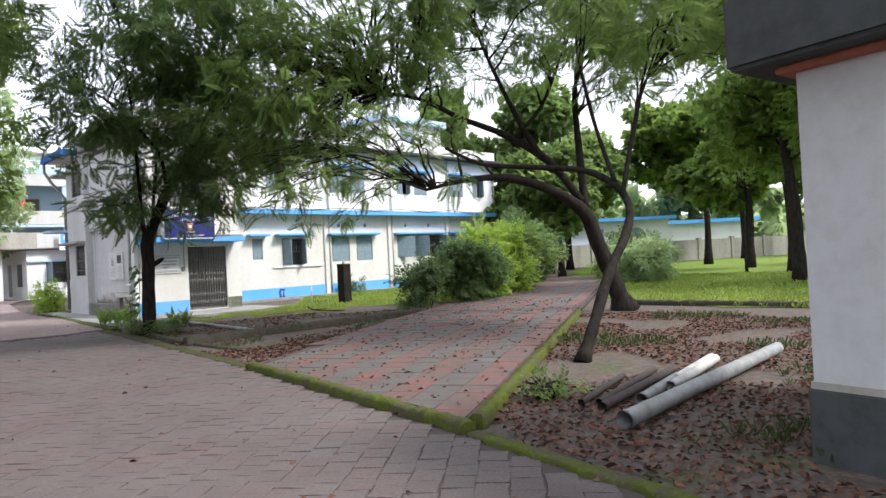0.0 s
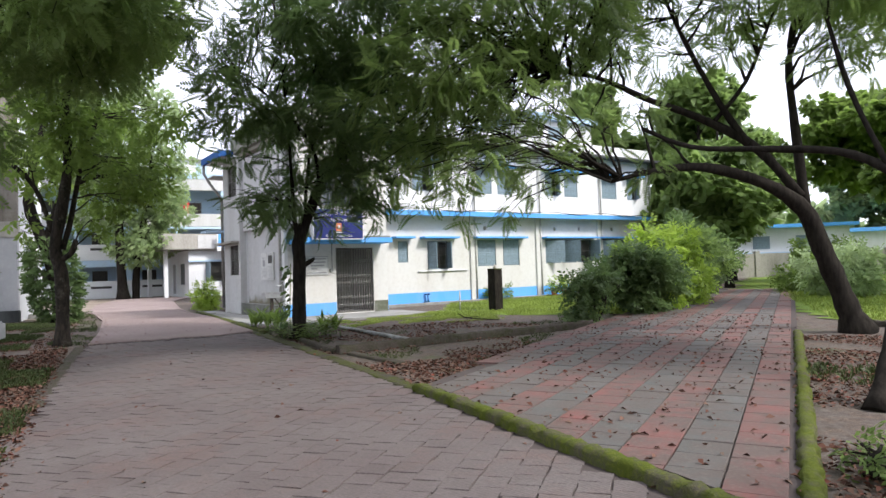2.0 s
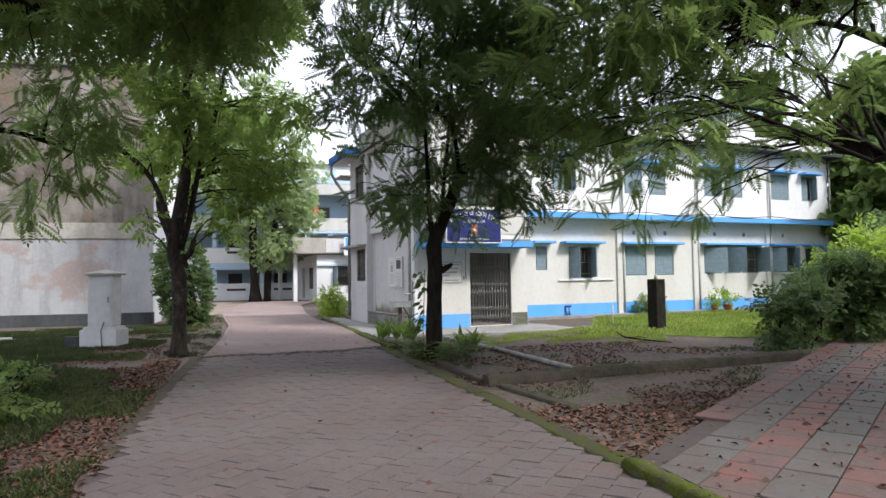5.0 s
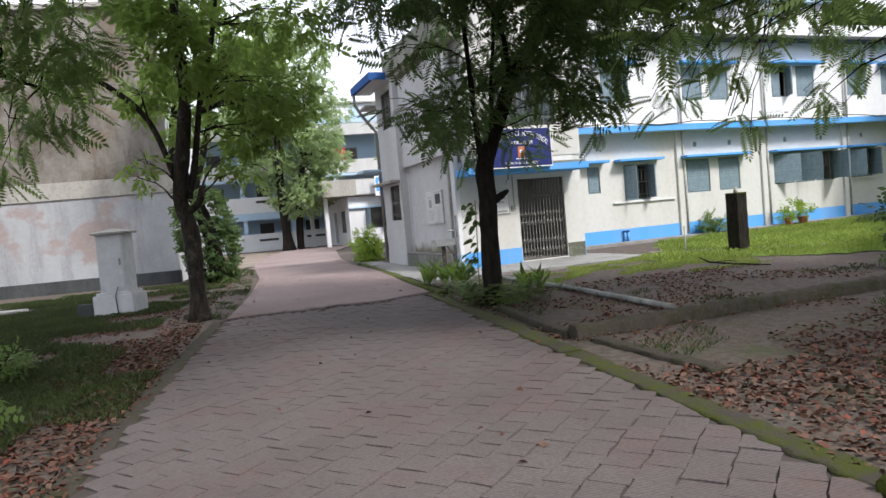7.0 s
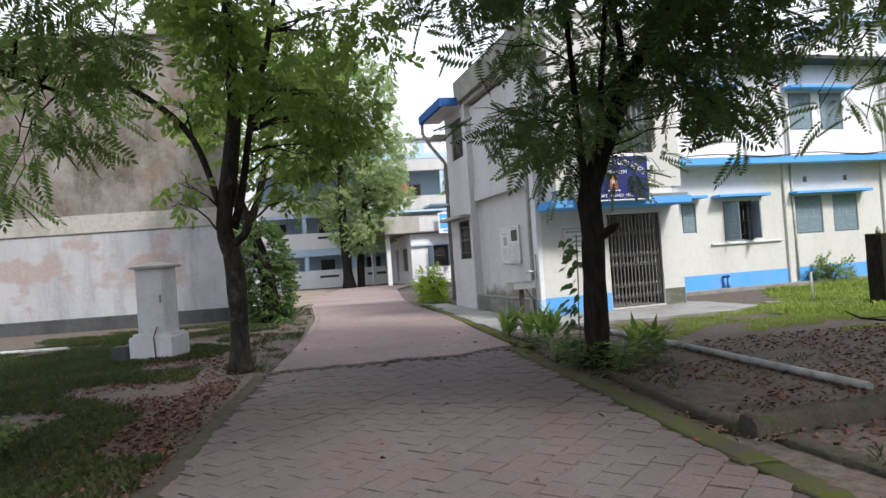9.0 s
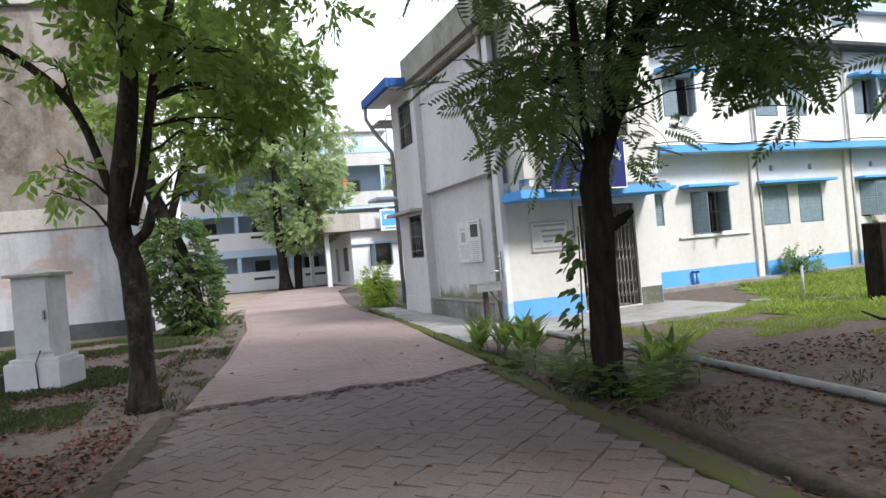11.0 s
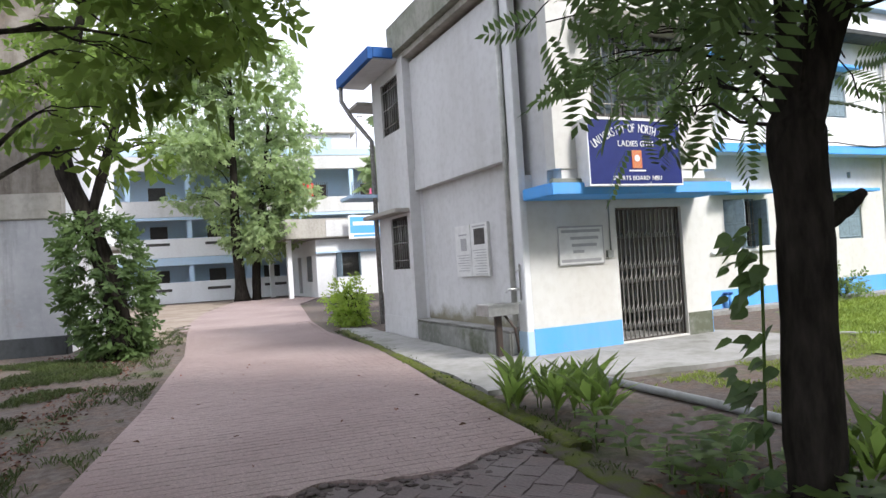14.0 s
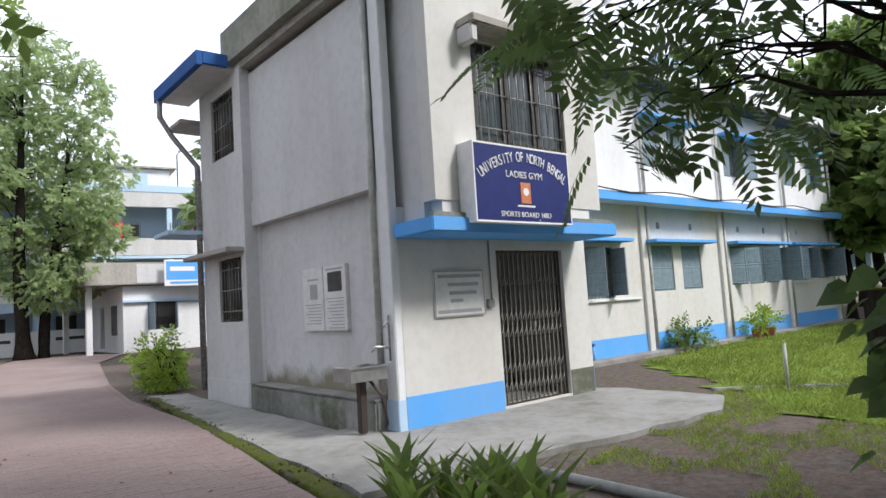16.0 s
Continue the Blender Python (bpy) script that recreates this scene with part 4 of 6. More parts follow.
# ---- trees and plants ----
def leaf_quad(a, b, w, n):
    """A pointed leaf from a to b as two joined quads, width w across, n its normal."""
    a, b, n = Vector(a), Vector(b), Vector(n)
    side = (b - a).cross(n).normalized() * w * 0.5
    m1, m2 = a.lerp(b, 0.3), a.lerp(b, 0.7)
    droop = n * (-0.06 * (b - a).length)
    return [a, m1 + side, m1 - side, m2 + side * 0.9 + droop, m2 - side * 0.9 + droop, b + droop * 2]


LEAF_FACES = ((0, 1, 3, 0), (0, 1, 2, 0))


def frond(pairs, length, leaf, width, droop=0.25, tip=True):
    """A feathered leaf along +x: a list of leaflets, each a kite of four corners."""
    quads = []
    for i in range(pairs):
        f = (i + 0.6) / pairs
        x, z = length * f, -droop * length * f * f
        s = leaf * (0.65 + 0.7 * math.sin(math.pi * min(1, f * 0.85 + 0.1)))
        for sg in (-1, 1):
            a = Vector((x, 0, z))
            d = Vector((0.45, sg * 0.9, -0.25)).normalized()
            p = Vector((0.9, -sg * 0.45, 0)).normalized() * width * 0.5
            quads.append((a, a + d * s * 0.5 + p, a + d * s, a + d * s * 0.5 - p))
    if tip:
        a = Vector((length, 0, -droop * length))
        quads.append((a, a + Vector((leaf * 0.5, width * 0.5, 0)), a + Vector((leaf, 0, -0.1 * leaf)), a + Vector((leaf * 0.5, -width * 0.5, 0))))
    return quads


def spray(n, leaf, width, seed):
    """A twig end with n broad hanging leaves."""
    r = random.Random(seed)
    quads = []
    for i in range(n):
        a = Vector((0.05 + 0.28 * i / n, 0, -0.03 * i / n))
        ang = (1 if i % 2 else -1) * r.uniform(0.5, 1.2)
        d = Vector((math.cos(ang), math.sin(ang), r.uniform(-0.7, 0.05))).normalized()
        p = d.cross(Vector((r.uniform(-0.3, 0.3), r.uniform(-0.3, 0.3), 1))).normalized() * width * 0.5
        s = leaf * r.uniform(0.75, 1.2)
        quads.append((a, a + d * s * 0.45 + p, a + d * s, a + d * s * 0.45 - p))
    return quads


def cloud_mesh(name, quads, places, dirs, scales, mat, roll=0.6, seed=1):
    """One mesh of many copies of a leaf pattern, each at a place and turned along a direction."""
    g = np.random.default_rng(seed)
    T = np.array([[list(v) for v in q] for q in quads]).reshape(-1, 3)
    n = len(places)
    P, X = np.asarray(places, float), np.asarray(dirs, float)
    X = X / (np.linalg.norm(X, axis=1, keepdims=True) + 1e-9)
    up = np.tile([0.0, 0.0, 1.0], (n, 1)) + g.normal(0, roll, (n, 3))
    Y = np.cross(up, X)
    Y /= np.linalg.norm(Y, axis=1, keepdims=True) + 1e-9
    Z = np.cross(X, Y)
    S = np.asarray(scales, float).reshape(n, 1, 1)
    V = (T[None, :, 0:1] * X[:, None] + T[None, :, 1:2] * Y[:, None] + T[None, :, 2:3] * Z[:, None]) * S + P[:, None]
    V = V.reshape(-1, 3)
    nf = len(V) // 4
    me = bpy.data.meshes.new(name)
    me.vertices.add(len(V))
    me.vertices.foreach_set("co", V.ravel())
    me.loops.add(len(V))
    me.loops.foreach_set("vertex_index", np.arange(len(V), dtype=np.int32))
    me.polygons.add(nf)
    me.polygons.foreach_set("loop_start", np.arange(0, len(V), 4, dtype=np.int32))
    me.polygons.foreach_set("loop_total", np.full(nf, 4, dtype=np.int32))
    me.update()
    me.validate()
    me.materials.append(mat)
    return me


FEATHER = frond(9, 0.42, 0.115, 0.044)
FINE = frond(10, 0.34, 0.085, 0.032, 0.3)
BROAD = spray(7, 0.17, 0.075, 3)
COARSE = spray(8, 0.24, 0.12, 4)
FAR = spray(8, 0.5, 0.28, 5)
BUSH = spray(8, 0.13, 0.06, 6)


def crown_points(clumps, per, g, hang=0.15):
    """Places and outward directions of leaf sprays within clumps (x, y, z, radius)."""
    P, D = [], []
    for x, y, z, r in clumps:
        n = max(4, int(per * r * r))
        d = g.normal(0, 1, (n, 3))
        d /= np.linalg.norm(d, axis=1, keepdims=True)
        rad = r * g.uniform(0.25, 1.0, (n, 1)) ** 0.6
        p = np.array([x, y, z]) + d * rad * np.array([1.0, 1.0, 0.72])
        d = d * [1, 1, 0.5] + [0, 0, -hang] + g.normal(0, 0.6, (n, 3))
        P.append(p)
        D.append(d)
    return np.concatenate(P), np.concatenate(D)


def limb_to(bm, start, end, r0, rng, sides=5):
    """A crooked tapering branch."""
    a, b = Vector(start), Vector(end)
    L = (b - a).length
    pts, rad = [], []
    for i in range(6):
        f = i / 5
        p = a.lerp(b, f) + Vector((0, 0, L * 0.12 * math.sin(math.pi * f)))
        if 0 < i < 5:
            p += Vector((rng.uniform(-1, 1), rng.uniform(-1, 1), rng.uniform(-1, 1))) * L * 0.05
        pts.append(p)
        rad.append(max(0.006, r0 * (1 - 0.85 * f)))
    tube(bm, pts, rad, sides, False)
    return pts


def smooth_path(path, k=4):
    """A finer path through the points (Catmull-Rom), points being (x, y, z, radius)."""
    p = [np.array(q, float) for q in path]
    p = [2 * p[0] - p[1]] + p + [2 * p[-1] - p[-2]]
    out = []
    for i in range(1, len(p) - 2):
        for j in range(k):
            t = j / k
            out.append(0.5 * (2 * p[i] + (p[i + 1] - p[i - 1]) * t + (2 * p[i - 1] - 5 * p[i] + 4 * p[i + 1] - p[i + 2]) * t * t + (3 * p[i] - p[i - 1] - 3 * p[i + 1] + p[i + 2]) * t ** 3))
    out.append(p[-2])
    return out


def tree(label, stems, clumps, pattern, mat, bark, per, scale=(0.8, 1.25), seed=1, limb_r=0.045, hang=0.15, twigs=2, flare=1.5, name="tree", roll=0.6):
    """A tree: stems are paths of (x, y, z, radius); every clump of leaves hangs on its own limb from the nearest stem point."""
    r = random.Random(seed)
    g = np.random.default_rng(seed)
    x0, y0, z0, _ = stems[0][0]
    t = empty(name, pose(x0, y0, 0), label, "tree" if name == "tree" else "bush")
    bm = bmesh.new()
    nodes = []
    for si, s in enumerate(stems):
        f = smooth_path(s)
        if si == 0 and flare > 1:
            f[0][3] *= flare
            f[1][3] *= 1 + (flare - 1) * 0.35
        f = [[float(v) for v in q] for q in f]
        rad = [max(0.008, q[3] * r.uniform(0.92, 1.08)) for q in f]
        tube(bm, [(q[0] - x0, q[1] - y0, q[2]) for q in f], rad, 10 if rad[0] > 0.06 else 6)
        if si == 0 or f[-1][2] > 2.2 or name != "tree":
            nodes += [(q[0], q[1], q[2], q[3]) for q in f[len(f) // 3:]]
    for c in clumps:
        near = sorted(nodes, key=lambda q: (q[0] - c[0]) ** 2 + (q[1] - c[1]) ** 2 + (q[2] + 0.5 - c[2]) ** 2)[r.randint(0, 1)]
        pts = limb_to(bm, (near[0] - x0, near[1] - y0, near[2]), (c[0] - x0, c[1] - y0, c[2]), min(limb_r, near[3] * 0.8), r)
        for _ in range(twigs):
            d = Vector((r.gauss(0, 1), r.gauss(0, 1), r.gauss(0, 0.6))).normalized() * c[3] * 0.85
            limb_to(bm, pts[r.randint(2, 4)], pts[5] + d, min(limb_r, near[3]) * 0.35, r, 4)
    part("trunk", bm, bark, t)
    P, D = crown_points(clumps, per, g, hang)
    P = P - np.array([x0, y0, 0])
    me = cloud_mesh("crown", pattern, P, D, g.uniform(*scale, len(P)), mat, roll, seed)
    o = new("crown", me)
    o.parent = t
    return t


def fill(center, radii, n, r, seed, low=None):
    """n clumps spread through an ellipsoid, with uneven sizes."""
    q = random.Random(seed)
    out = []
    while len(out) < n:
        d = Vector((q.uniform(-1, 1), q.uniform(-1, 1), q.uniform(-1, 1)))
        if d.length > 1 or d.length < 0.3:
            continue
        z = center[2] + d.z * radii[2]
        if low is not None and z < low:
            continue
        out.append((center[0] + d.x * radii[0], center[1] + d.y * radii[1], z, r * q.uniform(0.6, 1.3)))
    return out


def moved(paths, dx, dy, s=1.0):
    return [[(x + dx, y + dy, z * s, r) for x, y, z, r in p] for p in paths]


def shifted(clumps, dx, dy, dz=0.0):
    return [(x + dx, y + dy, z + dz, r) for x, y, z, r in clumps]


def roadside_trees():
    # dark feathery tree by the entrance
    s = [[(4.75, 19.5, -0.05, 0.19), (4.75, 19.5, 0.45, 0.165), (4.77, 19.49, 1.35, 0.155), (4.79, 19.49, 1.8, 0.16), (4.78, 19.49, 2.25, 0.15), (4.95, 19.45, 2.72, 0.14), (5.17, 19.39, 3.25, 0.13), (5.33, 19.34, 3.62, 0.12), (5.75, 19.1, 4.4, 0.105), (6.2, 18.8, 5.3, 0.085), (6.6, 18.6, 6.6, 0.06), (6.8, 18.5, 8.6, 0.03)],
         [(4.76, 19.48, 2.2, 0.06), (4.66, 19.4, 2.9, 0.055), (4.62, 19.35, 3.6, 0.045), (4.5, 19.3, 5.6, 0.03), (4.3, 19.4, 8.0, 0.015)],
         [(4.95, 19.42, 2.7, 0.05), (4.93, 19.3, 3.3, 0.045), (5.0, 19.1, 4.4, 0.03), (5.1, 18.9, 6.2, 0.015)],
         [(5.6, 19.2, 4.1, 0.075), (6.6, 18.7, 4.8, 0.06), (7.8, 18.3, 5.6, 0.045), (9.2, 18.0, 6.2, 0.02)],
         [(5.3, 19.3, 3.5, 0.05), (4.9, 18.6, 4.4, 0.04), (4.0, 18.4, 5.3, 0.03), (3.0, 18.5, 6.0, 0.015)],
         [(4.84, 19.46, 1.68, 0.075), (5.02, 19.42, 1.78, 0.06), (5.14, 19.39, 1.86, 0.03)]]
    s = moved(s, -0.64, -1.13, 1.03)
    c = fill((5.0, 18.4, 5.4), (2.6, 2.4, 2.4), 62, 0.6, 21, 3.1)
    c += fill((5.0, 18.3, 7.6), (3.2, 2.8, 1.6), 20, 0.75, 22)
    c += [(3.9, 18.0, 2.75, 0.4), (3.5, 18.2, 3.0, 0.4), (3.2, 18.5, 3.15, 0.35), (5.9, 17.6, 2.95, 0.36), (6.3, 17.8, 3.2, 0.42), (4.2, 17.9, 3.2, 0.45), (6.2, 17.7, 2.6, 0.22), (5.5, 17.5, 3.3, 0.45), (5.0, 17.4, 3.5, 0.5), (7.4, 17.5, 5.0, 0.6), (8.3, 17.3, 5.4, 0.6), (9.0, 17.2, 5.9, 0.6), (7.0, 17.8, 4.0, 0.4), (7.9, 17.4, 4.3, 0.4), (6.6, 17.5, 3.9, 0.4), (3.0, 18.0, 4.0, 0.5), (2.6, 18.2, 4.7, 0.55), (4.2, 20.0, 2.9, 0.3), (4.6, 20.4, 2.95, 0.34), (4.9, 20.0, 2.65, 0.25), (4.6, 19.7, 2.6, 0.22), (5.2, 20.4, 3.1, 0.32), (4.6, 20.9, 3.3, 0.34), (3.75, 20.2, 3.25, 0.28), (4.3, 19.8, 3.3, 0.3), (4.0, 19.6, 3.5, 0.34)]
    c += fill((4.9, 18.4, 9.6), (3.4, 3.0, 1.6), 20, 0.75, 23)
    tree("dark-trunked feathery tree beside the entrance path", s, shifted(c, -0.4, -0.35, 0.2) + [(4.6, 20.3, 2.6, 0.25), (5.3, 19.8, 2.8, 0.3), (5.1, 20.2, 3.3, 0.35), (5.6, 19.4, 2.9, 0.35)], FEATHER, M["leaf_dark"], M["bark"], 88, seed=2, hang=0.35, limb_r=0.015)
    # broad-leaved tree on the far verge of the road
    s = [[(-0.88, 19.75, -0.05, 0.17), (-0.86, 19.75, 0.8, 0.155), (-0.88, 19.75, 1.65, 0.15), (-1.0, 19.75, 2.25, 0.14), (-0.85, 19.7, 3.1, 0.13), (-0.7, 19.65, 4.2, 0.11), (-0.75, 19.6, 5.3, 0.09), (-0.6, 19.6, 6.5, 0.07), (-0.5, 19.6, 8.6, 0.03)],
         [(-1.0, 19.75, 2.4, 0.06), (-1.4, 19.8, 3.6, 0.05), (-2.1, 19.9, 4.3, 0.05), (-3.0, 20.0, 4.8, 0.03)],
         [(-0.85, 19.75, 2.2, 0.08), (-0.68, 19.78, 2.8, 0.065), (-0.45, 19.8, 4.0, 0.055), (-0.15, 19.8, 5.0, 0.05), (0.1, 19.8, 6.2, 0.03)],
         [(-0.9, 19.75, 1.95, 0.075), (-0.66, 19.6, 2.1, 0.07), (-0.55, 19.52, 2.4, 0.06)]]
    s = moved(s, -0.12, 1.2, 1.06)
    c = fill((-0.2, 20.4, 6.0), (2.3, 2.2, 2.8), 44, 0.6, 31, 3.3)
    c += fill((-0.8, 20.2, 8.0), (3.0, 2.6, 1.6), 12, 0.8, 32)
    c += [(0.3, 20.5, 3.4, 0.5), (0.7, 20.7, 3.9, 0.5), (-1.6, 19.8, 2.9, 0.26), (-1.65, 19.8, 2.6, 0.2), (-0.15, 20.4, 2.9, 0.36), (0.15, 20.8, 2.6, 0.3), (-1.5, 19.8, 4.2, 0.45), (-2.6, 20.1, 4.6, 0.5), (1.0, 20.9, 3.3, 0.35), (1.4, 20.8, 4.3, 0.5), (1.7, 20.6, 5.2, 0.6)]
    tree("broad-leaved tree with lichen-grey bark on the verge", s, shifted(c, -0.15, 1.0, 0.2), BROAD, M["leaf_light"], M["bark_lichen"], 100, limb_r=0.024, seed=4, hang=0.5, roll=0.9)
    # feathery tree whose boughs hang in over the verge and the road
    s = [[(-5.6, 15.6, -0.05, 0.22), (-5.5, 15.7, 1.5, 0.19), (-5.0, 15.9, 3.2, 0.17), (-4.2, 16.2, 4.6, 0.13), (-3.2, 16.5, 5.6, 0.09), (-2.0, 16.6, 6.2, 0.05)],
         [(-4.9, 15.9, 3.3, 0.1), (-4.3, 17.0, 4.0, 0.08), (-3.4, 18.0, 4.2, 0.05), (-2.6, 18.6, 4.0, 0.02)],
         [(-4.2, 16.2, 4.6, 0.09), (-2.6, 15.2, 5.4, 0.07), (-1.2, 14.2, 5.9, 0.04), (0.2, 13.4, 6.0, 0.02)]]
    c = [(-2.86, 18.1, 4.7, 0.5), (-2.4, 18.0, 4.1, 0.45), (-2.5, 18.6, 3.5, 0.35), (-2.95, 18.2, 3.3, 0.4), (-2.3, 19.0, 3.8, 0.35), (-3.35, 18.7, 2.9, 0.4), (-2.3, 17.5, 4.9, 0.5), (-2.1, 18.9, 5.0, 0.5), (-3.4, 17.6, 4.2, 0.6), (-3.9, 17.4, 3.6, 0.5), (-2.0, 18.4, 4.5, 0.45), (-2.9, 18.9, 4.0, 0.4)]
    c += [(-0.8, 12.9, 5.6, 0.6), (-0.2, 13.4, 5.7, 0.6), (0.5, 14.2, 5.9, 0.6), (-0.7, 12.8, 5.2, 0.5), (0.1, 12.6, 5.8, 0.5), (-1.5, 14.0, 5.4, 0.6), (-0.6, 15.0, 6.0, 0.7), (0.3, 15.6, 6.3, 0.7), (-2.2, 15.4, 5.2, 0.6)]
    # high bough with clumps at z 10, added mostly unseen to shade the road
    s += [[(-4.2, 16.2, 4.6, 0.1), (-2.6, 16.0, 7.4, 0.08), (0.2, 15.4, 9.0, 0.06), (2.6, 14.8, 9.8, 0.03)]]
    c += fill((-1.6, 15.4, 6.9), (3.4, 3.0, 1.5), 34, 0.8, 41)
    c += fill((0.6, 15.2, 10.0), (4.0, 3.4, 1.1), 30, 0.95, 45)
    tree("feathery tree over the verge, with high clumps added for shade", s, c, FEATHER, M["leaf_mid"], M["bark"], 105, seed=6, hang=0.5)
    # a broad-leaved tree at the road's other side, its low branch tips over the walk
    s = [[(-3.4, 4.2, -0.05, 0.2), (-3.3, 4.4, 2.0, 0.17), (-2.8, 5.0, 3.8, 0.13), (-1.8, 6.2, 5.0, 0.08), (-0.8, 7.5, 5.4, 0.04)],
         [(-2.8, 5.0, 3.8, 0.09), (-2.6, 6.6, 5.0, 0.06), (-2.2, 8.6, 5.8, 0.03)]]
    c = [(-0.9, 7.6, 4.3, 0.42), (-1.3, 8.0, 4.7, 0.45), (-0.5, 8.3, 4.9, 0.45), (-1.6, 7.0, 4.8, 0.5), (-1.2, 9.2, 5.3, 0.5), (0.1, 9.2, 5.6, 0.5), (-1.9, 9.6, 5.3, 0.5)]
    c += fill((-2.4, 6.5, 6.4), (2.6, 3.0, 1.3), 22, 0.75, 43)
    # unseen high bough and the three fills below, added to shade road and verge
    s += [[(-3.3, 4.4, 2.0, 0.12), (-2.6, 5.5, 5.5, 0.1), (-0.6, 7.5, 8.0, 0.07), (2.0, 10.0, 9.2, 0.03)]]
    c += fill((0.8, 8.6, 9.6), (4.2, 4.6, 1.1), 30, 0.95, 44)
    c += fill((-0.2, 5.5, 7.6), (2.4, 2.6, 0.9), 26, 0.85, 46)
    c += fill((2.6, 9.4, 10.0), (2.4, 3.0, 0.9), 22, 0.95, 47)
    tree("leafy tree with low branch tips, and unseen clumps added for shade", s, c, BROAD, M["leaf_mid"], M["bark"], 110, seed=7, hang=0.5, roll=0.9)
    # leaning pair beyond the tiled path
    s = [[(13.55, 9.75, -0.05, 0.27), (13.28, 9.88, 0.75, 0.21), (12.96, 10.06, 1.69, 0.19), (12.69, 10.21, 2.43, 0.17), (11.87, 10.49, 2.97, 0.13), (10.67, 10.89, 3.29, 0.095), (9.47, 11.07, 3.2, 0.06), (8.49, 11.23, 2.99, 0.035)],
         [(12.75, 10.2, 2.4, 0.1), (13.03, 10.54, 4.18, 0.09), (13.4, 10.85, 5.69, 0.075), (14.03, 11.01, 7.12, 0.05), (14.6, 11.19, 8.79, 0.03)],
         [(12.7, 10.25, 2.7, 0.1), (12.17, 10.87, 3.77, 0.1), (11.56, 11.71, 4.49, 0.09), (10.5, 12.14, 4.89, 0.07), (9.4, 12.48, 5.33, 0.05), (8.28, 12.96, 5.52, 0.03)],
         [(12.06, 10.94, 3.84, 0.08), (11.84, 11.41, 4.73, 0.07), (11.57, 12.02, 6.18, 0.05), (11.31, 12.39, 7.4, 0.035), (11.16, 12.69, 8.65, 0.02)],
         [(11.72, 11.49, 4.39, 0.06), (12.63, 11.36, 5.29, 0.05), (13.3, 11.25, 6.5, 0.04), (13.91, 11.06, 7.71, 0.02)]]
    c = [(5.27, 11.4, 2.95, 0.4), (5.9, 11.6, 3.3, 0.4), (6.49, 11.78, 3.9, 0.5), (7.25, 11.31, 3.2, 0.4), (7.42, 12.31, 5.69, 0.6), (8.65, 11.57, 4.15, 0.5), (9.51, 12.15, 6.2, 0.6), (11.34, 12.14, 7.04, 0.7), (12.28, 11.56, 6.15, 0.6), (13.49, 10.75, 7.24, 0.7), (6.6, 12.82, 6.46, 0.7), (8.97, 12.46, 7.28, 0.7), (8.7, 10.39, 3.0, 0.35), (13.74, 9.46, 5.37, 0.6), (7.9, 11.9, 4.6, 0.5), (6.0, 12.2, 4.8, 0.6), (5.2, 12.4, 5.6, 0.6), (7.0, 11.2, 4.3, 0.4), (10.2, 11.7, 3.9, 0.35), (8.0, 11.4, 3.5, 0.4), (9.6, 11.6, 4.6, 0.4), (6.8, 11.9, 3.2, 0.35)]
    c += fill((8.6, 12.4, 7.4), (5.0, 2.4, 1.8), 60, 0.75, 51)
    c += fill((7.6, 12.6, 5.4), (3.2, 1.6, 1.4), 22, 0.5, 52)
    c += fill((5.8, 13.3, 5.0), (1.7, 1.7, 1.5), 30, 0.48, 55)
    c += fill((11.5, 10.8, 9.6), (4.2, 3.0, 1.4), 34, 0.8, 56)
    c += fill((13.8, 10.2, 7.6), (2.4, 2.4, 2.2), 30, 0.75, 54)
    c += [(4.9, 13.2, 3.2, 0.38), (5.4, 13.6, 3.6, 0.42), (5.8, 13.0, 3.0, 0.32), (6.3, 13.4, 3.5, 0.38), (5.2, 14.0, 4.2, 0.45), (6.0, 14.2, 4.6, 0.45)]
    tree("spreading feathery tree with crooked dark limbs", moved(s, -0.15, 0.7, 1.03), shifted(c, -0.15, 0.7, 0.15) + [(6.6, 16.6, 3.1, 0.4), (6.9, 16.4, 4.0, 0.5), (7.4, 16.0, 3.3, 0.45), (7.4, 16.0, 2.6, 0.35), (8.2, 15.4, 3.8, 0.5), (8.3, 15.3, 2.8, 0.4), (7.8, 15.8, 4.4, 0.55), (9.0, 15.5, 4.6, 0.6), (6.3, 16.4, 4.6, 0.5), (8.8, 15.0, 3.4, 0.4)], FINE, M["leaf_mid"], M["bark"], 105, seed=8, hang=0.3, twigs=3, limb_r=0.04)
    s = [[(6.96, 5.88, -0.05, 0.095), (7.4, 5.95, 0.5, 0.085), (8.03, 6.11, 1.16, 0.08), (8.6, 6.21, 1.64, 0.075), (9.04, 6.39, 2.08, 0.07), (9.49, 6.92, 2.51, 0.065), (9.42, 7.55, 2.87, 0.06), (8.99, 8.41, 3.03, 0.05), (8.48, 9.33, 3.19, 0.04), (8.13, 10.02, 3.58, 0.03)],
         [(9.3, 6.7, 2.35, 0.05), (10.2, 7.0, 3.6, 0.045), (11.0, 7.2, 4.6, 0.03), (12.0, 7.2, 5.4, 0.015)],
         [(9.49, 6.95, 2.55, 0.045), (9.8, 7.6, 3.8, 0.04), (9.9, 8.0, 5.2, 0.025)]]
    c = [(12.12, 8.1, 5.86, 0.6), (12.08, 6.97, 4.85, 0.5), (11.9, 5.9, 4.9, 0.5), (11.2, 6.2, 5.3, 0.5), (10.4, 7.0, 4.6, 0.4), (9.9, 8.0, 5.4, 0.5), (10.8, 8.2, 6.2, 0.6), (8.2, 10.0, 3.9, 0.3), (11.4, 5.0, 5.4, 0.5), (12.6, 6.0, 5.9, 0.6)]
